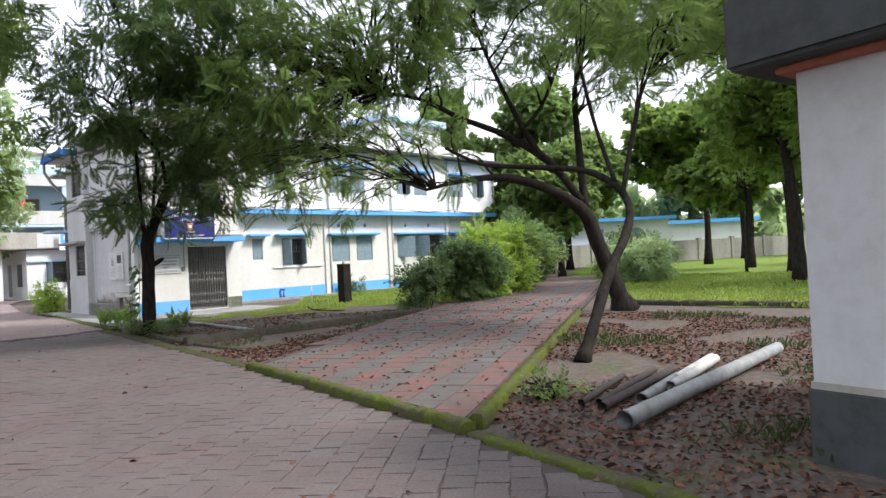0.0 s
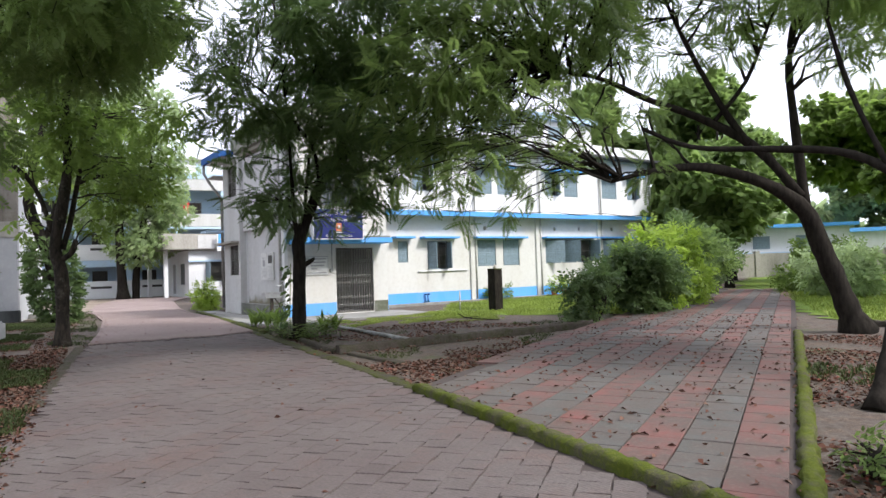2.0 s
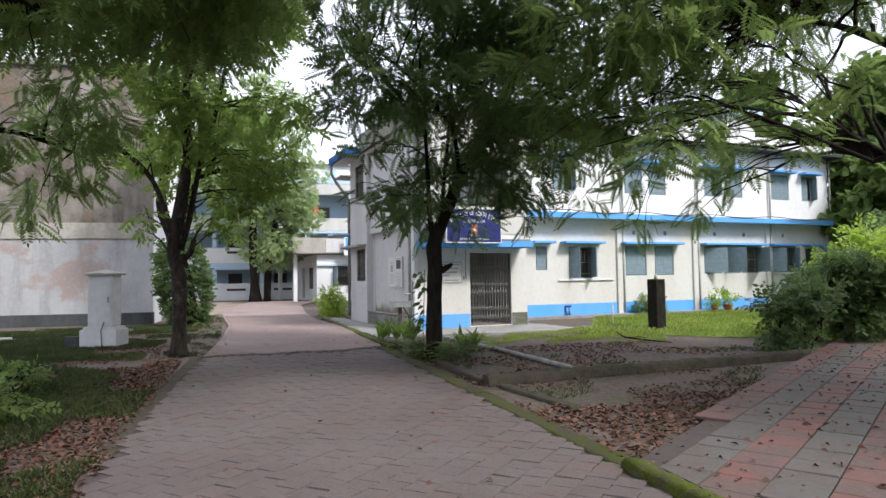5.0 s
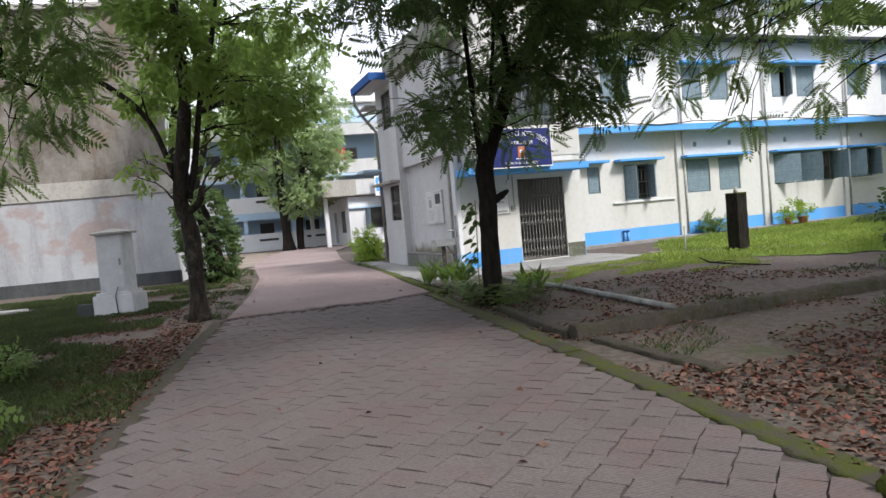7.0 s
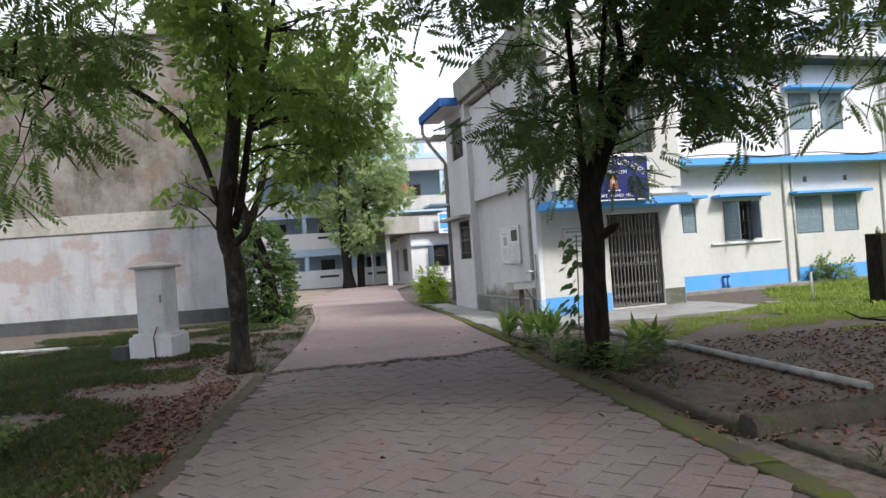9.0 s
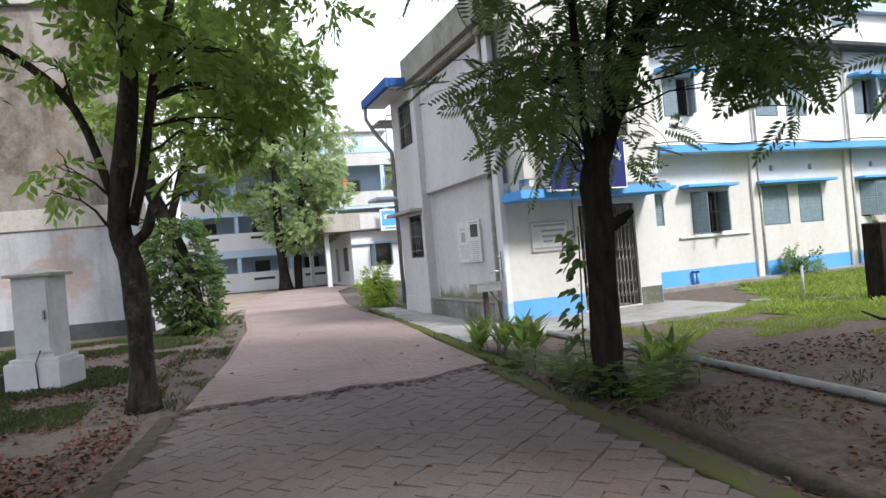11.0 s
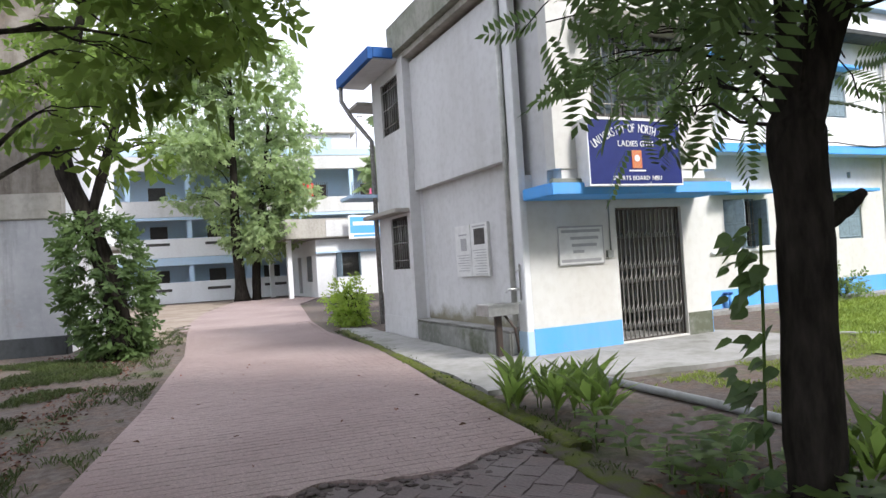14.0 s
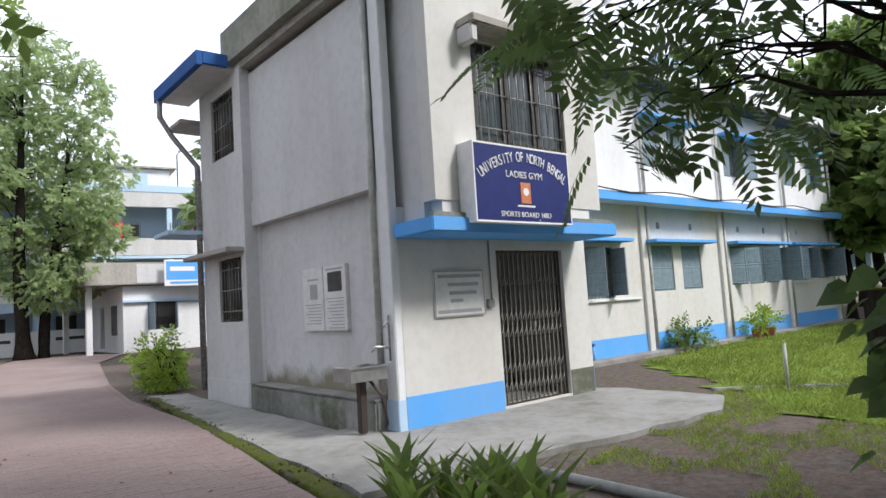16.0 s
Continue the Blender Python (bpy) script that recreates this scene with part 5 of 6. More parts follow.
    c += fill((11.0, 6.8, 6.4), (2.6, 3.0, 1.2), 26, 0.7, 53)
    tree("slim leaning tree bent over the tiled path", moved(s, -0.3, 0.55, 1.05), shifted(c, -0.3, 0.55, 0.15), FINE, M["leaf_mid"], M["bark"], 130, seed=9, hang=0.3)
    # tree wrapped in climber by the hall
    s = [[(-1.95, 31.9, -0.05, 0.28), (-2.1, 31.9, 1.5, 0.24), (-2.5, 31.9, 3.0, 0.22), (-3.0, 31.9, 4.6, 0.18), (-2.7, 31.9, 6.5, 0.13), (-2.3, 31.9, 8.5, 0.06)],
         [(-2.5, 31.9, 3.1, 0.12), (-1.9, 31.7, 5.0, 0.1), (-1.4, 31.6, 7.0, 0.05)]]
    c = fill((-1.9, 31.8, 7.2), (2.4, 2.2, 2.8), 15, 0.7, 61, 4.2)
    tree("tall verge tree with broad bright leaves", moved(s, 0.5, -0.3), shifted(c, 0.5, -0.3), BROAD, M["leaf_light"], M["bark"], 120, (1.1, 1.7), seed=10, hang=0.5, roll=0.9)
    cl = empty("climber", pose(-1.5, 31.45, 0), "dark climbing plant wrapped round a trunk", "climber")
    g = np.random.default_rng(5)
    z = g.uniform(0.15, 3.3, 900)
    a = g.uniform(0, 6.28, 900)
    rr = (0.3 + 0.45 * np.sin(np.clip(z / 3.4, 0, 1) * 3.0)) * g.uniform(0.7, 1.1, 900)
    P = np.stack([rr * np.cos(a) - 0.12 * z, rr * np.sin(a), z], 1)
    D = np.stack([np.cos(a), np.sin(a), g.normal(-0.4, 0.4, 900)], 1)
    o = new("foliage", cloud_mesh("foliage", BROAD, P, D, g.uniform(0.7, 1.2, 900), M["leaf_dark"], 0.8, 5))
    o.parent = cl
    part("stem", bar([(0.1, -0.1, 0), (-0.1, -0.15, 1.5), (-0.4, -0.1, 3.2)], 0.03), M["bark"], cl)
    # big tree before the hostel, distance haze mixed into its leaf colour
    s = [[(0.7, 60.0, -0.05, 0.4), (0.6, 60, 2.0, 0.36), (0.5, 60, 5.0, 0.3), (0.6, 60, 10, 0.2), (0.7, 60, 17, 0.06)],
         [(1.6, 60.2, -0.05, 0.3), (1.7, 60.2, 2.5, 0.28), (2.2, 60, 6, 0.2), (3.0, 60, 12, 0.07)]]
    c = fill((0.9, 60, 10.5), (4.8, 4.2, 8.5), 105, 1.25, 71, 3.4)
    tree("tall green tree before the hostel, leaves paled for haze", moved(s, 0.8, 0), shifted(c, 0.9, 0), COARSE, M["leaf_far"], M["bark"], 48, (0.8, 1.4), seed=12, hang=0.5)


roadside_trees()


def background_trees():
    """Trees behind the lawn, the boundary wall and the buildings, and unseen ones added for shade."""
    # the last three stand out of view and are added only for shade
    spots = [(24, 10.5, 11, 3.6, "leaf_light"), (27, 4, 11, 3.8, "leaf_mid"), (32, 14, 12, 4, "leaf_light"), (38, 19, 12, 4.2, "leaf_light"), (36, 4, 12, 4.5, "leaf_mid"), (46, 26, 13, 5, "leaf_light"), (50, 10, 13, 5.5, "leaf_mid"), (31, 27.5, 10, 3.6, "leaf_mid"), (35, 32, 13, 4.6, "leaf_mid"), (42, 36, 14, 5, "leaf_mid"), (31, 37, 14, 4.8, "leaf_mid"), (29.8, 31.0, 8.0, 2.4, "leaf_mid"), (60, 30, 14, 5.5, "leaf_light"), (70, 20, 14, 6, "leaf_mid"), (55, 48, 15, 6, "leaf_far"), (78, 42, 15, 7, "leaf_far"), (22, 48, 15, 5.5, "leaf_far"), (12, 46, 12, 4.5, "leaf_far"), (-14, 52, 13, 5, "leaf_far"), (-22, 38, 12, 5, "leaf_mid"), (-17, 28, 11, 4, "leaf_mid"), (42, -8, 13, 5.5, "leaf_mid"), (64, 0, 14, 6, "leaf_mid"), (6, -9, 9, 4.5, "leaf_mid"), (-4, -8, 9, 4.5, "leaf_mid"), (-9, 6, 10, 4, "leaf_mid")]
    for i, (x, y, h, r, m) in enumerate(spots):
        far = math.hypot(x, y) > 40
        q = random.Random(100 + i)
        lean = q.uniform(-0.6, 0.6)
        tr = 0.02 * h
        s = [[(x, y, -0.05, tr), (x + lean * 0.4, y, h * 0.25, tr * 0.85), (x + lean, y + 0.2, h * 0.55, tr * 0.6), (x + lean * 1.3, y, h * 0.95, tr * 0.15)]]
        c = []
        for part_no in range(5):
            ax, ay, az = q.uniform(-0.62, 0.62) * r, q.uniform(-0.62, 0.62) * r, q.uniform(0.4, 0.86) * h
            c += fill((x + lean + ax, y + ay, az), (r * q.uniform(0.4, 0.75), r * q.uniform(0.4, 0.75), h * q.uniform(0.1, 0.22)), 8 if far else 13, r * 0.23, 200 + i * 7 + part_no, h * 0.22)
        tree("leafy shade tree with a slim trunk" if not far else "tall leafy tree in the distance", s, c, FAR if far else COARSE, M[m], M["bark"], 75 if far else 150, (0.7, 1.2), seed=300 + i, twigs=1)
    # a thick belt of far foliage closes the view
    g = np.random.default_rng(77)
    n = 5200
    a = g.uniform(-1.9, 2.6, n)
    rad = g.uniform(85, 120, n)
    z = g.uniform(0.3, 1.0, n) * (7 + 3 * np.sin(a * 9) + 2 * np.sin(a * 23))
    P = np.stack([rad * np.sin(a), rad * np.cos(a), z], 1)
    D = g.normal(0, 1, (n, 3))
    tagged(new("far_woods", cloud_mesh("far_woods", spray(7, 2.2, 1.5, 9), P, D, g.uniform(0.8, 1.6, n), M["leaf_far"], 1.0, 9)), "belt of far trees with haze put into the leaf colour", "woods", kind="stuff")
    # saplings on the lawn
    for x, y, h in ((32.6, 16.6, 5), (20, 4.5, 3.6)):
        tree("thin leaning sapling on the lawn", [[(x, y, -0.05, 0.06), (x - 0.3, y, h * 0.5, 0.05), (x - 0.5, y, h, 0.02)]], fill((x - 0.4, y, h), (1.2, 1.2, 0.9), 10, 0.5, int(x)), COARSE, M["leaf_light"], M["bark"], 40, (0.6, 0.9), seed=int(x))


background_trees()


def shrub(label, x, y, h, r, pattern, mat, n, per, seed, sc=(0.8, 1.3)):
    q = random.Random(seed)
    s = [[(x, y, -0.03, 0.03), (x + q.uniform(-0.2, 0.2), y, h * 0.4, 0.025), (x + q.uniform(-0.3, 0.3), y, h * 0.85, 0.01)]]
    for _ in range(4):
        s.append([(x + q.uniform(-0.1, 0.1), y + q.uniform(-0.1, 0.1), 0, 0.02), (x + q.uniform(-r, r) * 0.5, y + q.uniform(-r, r) * 0.5, h * 0.4, 0.016), (x + q.uniform(-r, r) * 0.8, y + q.uniform(-r, r) * 0.8, h * 0.75, 0.008)])
    c = fill((x, y, h * 0.52), (r, r, h * 0.5), n, r * 0.34, seed, h * 0.1)
    return tree(label, s, c, pattern, mat, M["bark"], per, sc, seed, 0.012, 0.0, 1, 1.0, "shrub")


def shrubs():
    shrub("sprawling dark shrub at the tiled path's edge", 11.5, 16.2, 1.35, 0.85, BUSH, M["leaf_dark"], 16, 420, 401)
    shrub("dense rounded green bush", 13.9, 17.0, 1.9, 1.15, BUSH, M["leaf_dark"], 34, 420, 402, (0.9, 1.4))
    shrub("bright yellow-green bush beside the path", 15.3, 17.7, 2.6, 1.1, BUSH, M["leaf_lime"], 26, 300, 403, (1.0, 1.6))
    shrub("bright yellow-green bush beside the path", 17.6, 19.0, 2.3, 1.3, BUSH, M["leaf_lime"], 26, 260, 404, (1.0, 1.7))
    shrub("dense green bush beside the path", 20.2, 21.0, 2.6, 1.5, BUSH, M["leaf_mid"], 26, 220, 405, (1.2, 1.9))
    shrub("dense green bush beside the path", 23.5, 24.0, 3.0, 1.8, BUSH, M["leaf_dark"], 26, 180, 406, (1.4, 2.2))
    shrub("green bush by the building corner", 4.35, 34.7, 1.35, 0.62, BUSH, M["leaf_lime"], 18, 300, 407)
    shrub("green bush by the building corner", 4.4, 36.4, 1.1, 0.55, BUSH, M["leaf_lime"], 14, 300, 408)
    shrub("pale shrub at the lawn's edge", 24, 17, 1.6, 1.3, BUSH, M["leaf_far"], 18, 220, 409, (1.2, 1.9))
    shrub("pale shrub at the lawn's edge", 28, 20, 2.0, 1.6, BUSH, M["leaf_light"], 18, 200, 410, (1.2, 1.9))
    shrub("low weeds by the wall", 16.6, 29.0, 0.8, 0.6, BUSH, M["leaf_mid"], 12, 300, 411, (0.8, 1.2))


shrubs()


# ---- things on and round the building ----
def lettering(text, size, mat, parent, m, extrude=0.004, name="lettering"):
    cu = bpy.data.curves.new(name, "FONT")
    cu.body, cu.size, cu.extrude, cu.align_x, cu.align_y = text, size, extrude, "CENTER", "CENTER"
    tmp = bpy.data.objects.new(name, cu)
    scene.collection.objects.link(tmp)
    me = bpy.data.meshes.new_from_object(tmp.evaluated_get(bpy.context.evaluated_depsgraph_get()))
    bpy.data.objects.remove(tmp)
    me.materials.append(mat)
    o = new(name, me)
    o.parent = parent
    o.matrix_basis = m
    return o


def gym_sign():
    """The blue name board over the entrance canopy. Local: x along the board, z up."""
    W, H = 1.86, 1.02
    s = empty("sign_board", GYM @ pose(1.5, -1.0, 3.22), "navy blue name board with white lettering over the entrance", "sign")
    part("panel", box(-W / 2, W / 2, 0, 0.05, -H / 2, H / 2, 0.004), M["sign_blue"], s)
    for x0, x1, z0, z1 in ((-W / 2 - 0.02, W / 2 + 0.02, H / 2, H / 2 + 0.025), (-W / 2 - 0.02, W / 2 + 0.02, -H / 2 - 0.025, -H / 2), (-W / 2 - 0.02, -W / 2, -H / 2, H / 2), (W / 2, W / 2 + 0.02, -H / 2, H / 2)):
        part("border", box(x0, x1, -0.006, 0.3, z0, z1), M["sign_white"], s)
    part("box_side", box(-W / 2 - 0.018, -W / 2 + 0.01, 0.05, 0.3, -H / 2, H / 2), M["grey_plaster"], s)
    part("box_side", box(W / 2 - 0.01, W / 2 + 0.018, 0.05, 0.3, -H / 2, H / 2), M["grey_plaster"], s)
    text = "UNIVERSITY OF NORTH BENGAL"
    n = len(text)
    for i, ch in enumerate(text):
        if ch == " ":
            continue
        f = i / (n - 1) * 2 - 1
        a = f * 0.62
        R = 1.42
        lettering(ch, 0.2, M["sign_white"], s, pose(R * math.sin(a), -0.006, R * math.cos(a) - R + 0.38, 0, math.degrees(a), 0) @ pose(0, 0, 0, 90) @ Matrix.Diagonal((0.58, 1, 1, 1)), name="letter")
    for text, size, z in (("LADIES GYM", 0.13, 0.13), ("SPORTS BOARD, NBU", 0.1, -0.42)):
        row, x = [], 0.0
        for ch in text:
            if ch == " ":
                x += 0.3 * size
                continue
            o = lettering(ch, size, M["sign_white"], s, pose(0, 0, 0), name="letter")
            w = max(v.co.x for v in o.data.vertices) - min(v.co.x for v in o.data.vertices)
            row.append((o, ch, x + w / 2))
            x += w + 0.1 * size
        for o, ch, at in row:
            o.matrix_basis = pose(at - x / 2, -0.006, z - (0.4 * size if ch == "," else 0), 90)
    part("emblem", box(-0.1, 0.1, -0.01, 0, -0.26, 0.03, 0.003), M["sign_red"], s, "small red and ochre emblem panel")
    part("emblem_disc", bar([(0, -0.016, -0.1), (0, -0.01, -0.1)], 0.055, 16), M["sign_white"], s)
    part("small_print", box(-0.17, 0.17, -0.008, 0, -0.31, -0.285), M["sign_white"], s)


gym_sign()


def boards():
    b = empty("notice_board", GYM @ pose(0.0, 2.01, 1.85), "white printed notice board in two sheets on the side wall", "notice board")
    for y0, y1 in ((-0.69, -0.02), (0.0, 0.67)):
        part("sheet", box(-0.045, 0.02, y0, y1, -0.5, 0.5, 0.004), M["paper"], b)
    # the dark photograph is on the sheet nearer the corner
    part("picture", box(-0.05, -0.044, -0.58, -0.16, 0.1, 0.4), M["dark_wood"], b, "dark photograph")
    part("picture", box(-0.05, -0.044, 0.18, 0.42, 0.0, 0.24), M["bars_grey"], b, "grey printed figure")
    for y0, y1, zs in ((-0.62, -0.1, range(10)), (0.08, 0.6, range(7))):
        for i in zs:
            z = (0.0 if y0 < -0.1 else -0.08) - i * 0.05
            part("text_line", box(-0.049, -0.044, y0, y1 - (i * 37 % 11) * 0.015, z - 0.014, z), M["bars_grey"], b)
    part("text_line", box(-0.049, -0.044, -0.62, -0.1, 0.43, 0.46), M["bars_grey"], b)
    part("text_line", box(-0.049, -0.044, 0.15, 0.5, 0.3, 0.33), M["bars_grey"], b)
    p = empty("plaque", GYM @ pose(1.03, 0.0, 1.8), "white painted plaque with a dark border and faded print", "plaque")
    part("panel", box(-0.47, 0.47, -0.03, 0.01, -0.33, 0.33, 0.003), M["paper"], p)
    for x0, x1, z0, z1 in ((-0.47, 0.47, 0.3, 0.33), (-0.47, 0.47, -0.33, -0.315), (-0.47, -0.455, -0.315, 0.3), (0.455, 0.47, -0.315, 0.3)):
        part("border", box(x0, x1, -0.034, -0.03, z0, z1), M["bars_grey"], p)
    for i, (x0, x1) in enumerate(((-0.4, 0.4), (-0.22, 0.36), (-0.2, 0.32), (-0.18, 0.05), (-0.42, 0.4))):
        z = (0.24, 0.12, 0.0, -0.11, -0.26)[i]
        part("text_line", box(x0, x1, -0.034, -0.03, z - 0.025, z + 0.025), M["bars_grey"], p)
    c = empty("conduit", GYM @ pose(1.66, 0, 0.06), "thin grey conduit with a switch box on the wall", "conduit")
    part("pipe", bar([(0, -0.02, 1.6), (0, -0.02, 2.5)], 0.012, 6), M["pvc"], c)
    part("switch_box", box(-0.1, 0.03, -0.05, 0.0, 1.5, 1.62, 0.005), M["pvc"], c)
    d = empty("rain_pipe", GYM @ pose(4.2, 2.9, 0), "thin grey rain pipe beside the entrance block", "pipe")
    part("pipe", bar([(0, 0, 0.2), (0, 0, 3.94)], 0.035), M["pvc"], d)
    part("bracket", box(-0.05, 0.05, 0.0, 0.1, 1.9, 1.94), M["iron"], d)


boards()


def wash_basin():
    b = empty("wash_basin", GYM @ pose(-0.5, 0.3, 0.05), "small steel wash basin on a post by the wall", "basin")
    bm = wall_bm(0, -0.28, 0.28, -0.22, 0.22, 0.68, 0.86)
    top = [f for f in bm.faces if all(v.co.z > 0.85 for v in f.verts)]
    r = bmesh.ops.inset_region(bm, faces=top, thickness=0.02, depth=0.0)
    bmesh.ops.translate(bm, verts=list({v for f in top for v in f.verts}), vec=(0, 0, -0.14))
    part("bowl", bm, M["steel"], b)
    part("rim", box(-0.31, 0.31, -0.25, -0.22, 0.85, 0.87), M["steel"], b)
    part("post", box(-0.05, 0.05, -0.05, 0.05, 0, 0.68, 0.008), M["dark_iron"], b)
    part("drain_pipe", bar([(0.05, -0.1, 0.7), (0.2, -0.2, 0.45), (0.25, -0.2, 0.1), (0.3, -0.1, 0.05)], 0.022), M["dark_iron"], b)
    part("supply_pipe", bar([(0.35, -0.2, 0.9), (0.35, -0.2, 1.5)], 0.014), M["iron"], b)
    part("tap", bar([(0.35, -0.2, 1.08), (0.15, -0.15, 1.1), (0.1, -0.15, 1.04)], 0.018), M["steel"], b, "steel tap")
    part("tap", bar([(0.35, -0.2, 1.4), (0.28, -0.22, 1.4), (0.26, -0.22, 1.34)], 0.014), M["steel"], b)


wash_basin()


def base_pipes():
    """Old inspection pipes sticking out of the blue base."""
    for s in (8.5,):
        p = empty("inlet_pipe", GYM @ pose(s - 0.95, 2.9, 0.06), "blue-painted inlet pipes at the wall foot", "pipe")
        for dx in (0, 0.14):
            part("pipe", bar([(dx, 0.02, 0), (dx, 0.02, 0.34)], 0.05), M["blue"], p)
            part("cap", bar([(dx, 0.02, 0.34), (dx, 0.02, 0.4)], 0.065), M["navy"], p)
    for s, w in ((14.83, 0.16), (15.6, 0.2)):
        p = empty("flower_pot", GYM @ pose(s, 2.3, 0.0), "terracotta flower pot with a small plant", "pot")
        part("pot", tube(bmesh.new(), [(0, 0, 0), (0, 0, 0.02), (0, 0, 0.26), (0, 0, 0.3)], [w * 0.7, w * 0.72, w, w * 1.1], 14), M["terracotta"], p)
        g = np.random.default_rng(int(s * 10))
        n = 40
        P = np.stack([g.normal(0, 0.12, n), g.normal(0, 0.12, n), g.uniform(0.3, 0.8, n)], 1)
        o = new("plant", cloud_mesh("plant", BUSH, P, g.normal(0, 1, (n, 3)), g.uniform(0.8, 1.4, n), M["leaf_lime"], 0.8, 3))
        o.parent = p


base_pipes()


# ---- things along the road ----
def cabinet_on_plinth():
    c = empty("junction_cabinet", pose(-3.02, 24.02, -0.02, 0, 0, -14), "pale grey metal junction cabinet on a concrete plinth", "cabinet")
    part("plinth", box(-0.46, 0.46, -0.36, 0.36, -0.1, 0.48, 0.02), M["grey_plaster"], c, "grey-washed concrete plinth")
    part("plinth_top", box(-0.4, 0.4, -0.3, 0.3, 0.48, 0.54, 0.01), M["grey_plaster"], c)
    part("body", box(-0.31, 0.31, -0.24, 0.24, 0.54, 1.85, 0.01), M["cabinet"], c)
    part("door", box(-0.27, 0.27, -0.255, -0.24, 0.62, 1.78, 0.006), M["cabinet"], c)
    part("handle", box(0.18, 0.22, -0.28, -0.255, 1.15, 1.3, 0.005), M["iron"], c)
    bm = bmesh.new()
    v = [bm.verts.new(p) for p in ((-0.39, -0.32, 1.85), (0.39, -0.32, 1.85), (0.39, 0.32, 1.85), (-0.39, 0.32, 1.85), (-0.39, -0.32, 1.9), (0.39, -0.32, 1.9), (0.39, 0.32, 1.9), (-0.39, 0.32, 1.9), (0, 0, 1.99))]
    for f in ((3, 2, 1, 0), (0, 1, 5, 4), (1, 2, 6, 5), (2, 3, 7, 6), (3, 0, 4, 7), (4, 5, 8), (5, 6, 8), (6, 7, 8), (7, 4, 8)):
        bm.faces.new([v[i] for i in f])
    part("cap", bm, M["concrete"], c, "low pitched metal cap")
    part("cable", bar([(0.1, -0.26, 0.66), (0.08, -0.38, 0.46), (0.1, -0.375, 0.05)], 0.01, 6), M["dark_iron"], c)
    t = empty("dark_block", pose(-3.72, 23.9, 0), "small dark block beside the cabinet plinth", "block")
    part("body", box(-0.16, 0.16, -0.14, 0.14, -0.05, 0.3, 0.02), M["dark_stain"], t)
    r = empty("fallen_rail", pose(-7.2, 27.5, 0), "pale fallen pipe lying in the grass", "pipe")
    part("pipe", bar([(-2.5, 0.2, 0.06), (1.2, -0.3, 0.06)], 0.05), M["pipe_white"], r)


cabinet_on_plinth()


def gate_post():
    p = empty("old_post", pose(12.22, 22.25, 0, 0, 0, 12), "old dark mossy square masonry post on the lawn", "post")
    bm = bmesh.new()
    rows = []
    q = random.Random(3)
    for i in range(9):
        z = -0.05 + 1.53 * i / 8
        rows.append([bm.verts.new((x * 0.18 + q.uniform(-0.008, 0.008), y * 0.18 + q.uniform(-0.008, 0.008), z)) for x, y in ((-1, -1), (1, -1), (1, 1), (-1, 1))])
    for a, b in zip(rows, rows[1:]):
        for j in range(4):
            bm.faces.new((a[j], a[(j + 1) % 4], b[(j + 1) % 4], b[j]))
    bm.faces.new(rows[-1])
    part("shaft", bm, M["bark"], p)
    part("moss_cap", box(-0.19, 0.19, -0.19, 0.19, 1.47, 1.51, 0.012), M["moss"], p, "mossy top")
    part("finial", tube(bmesh.new(), [(0, 0, 1.51), (0, 0, 1.56), (0, 0, 1.6), (0, 0, 1.66)], [0.05, 0.06, 0.035, 0.03], 10), M["concrete"], p)
    s = empty("short_pole", pose(11.35, 23.3, 0), "short thin white pole standing in the lawn", "pole")
    part("shaft", bar([(0, 0, -0.05), (0.01, 0, 0.72)], 0.028), M["pipe_white"], s)
    part("foot", box(-0.06, 0.06, -0.06, 0.06, -0.03, 0.03, 0.01), M["concrete"], s)
    kerb("kerb.009", (10.85, 24.3), (13.9, 21.2), 0.08, 0.03, M["slab"], "thin pale concrete strip in the lawn", 12)


gate_post()


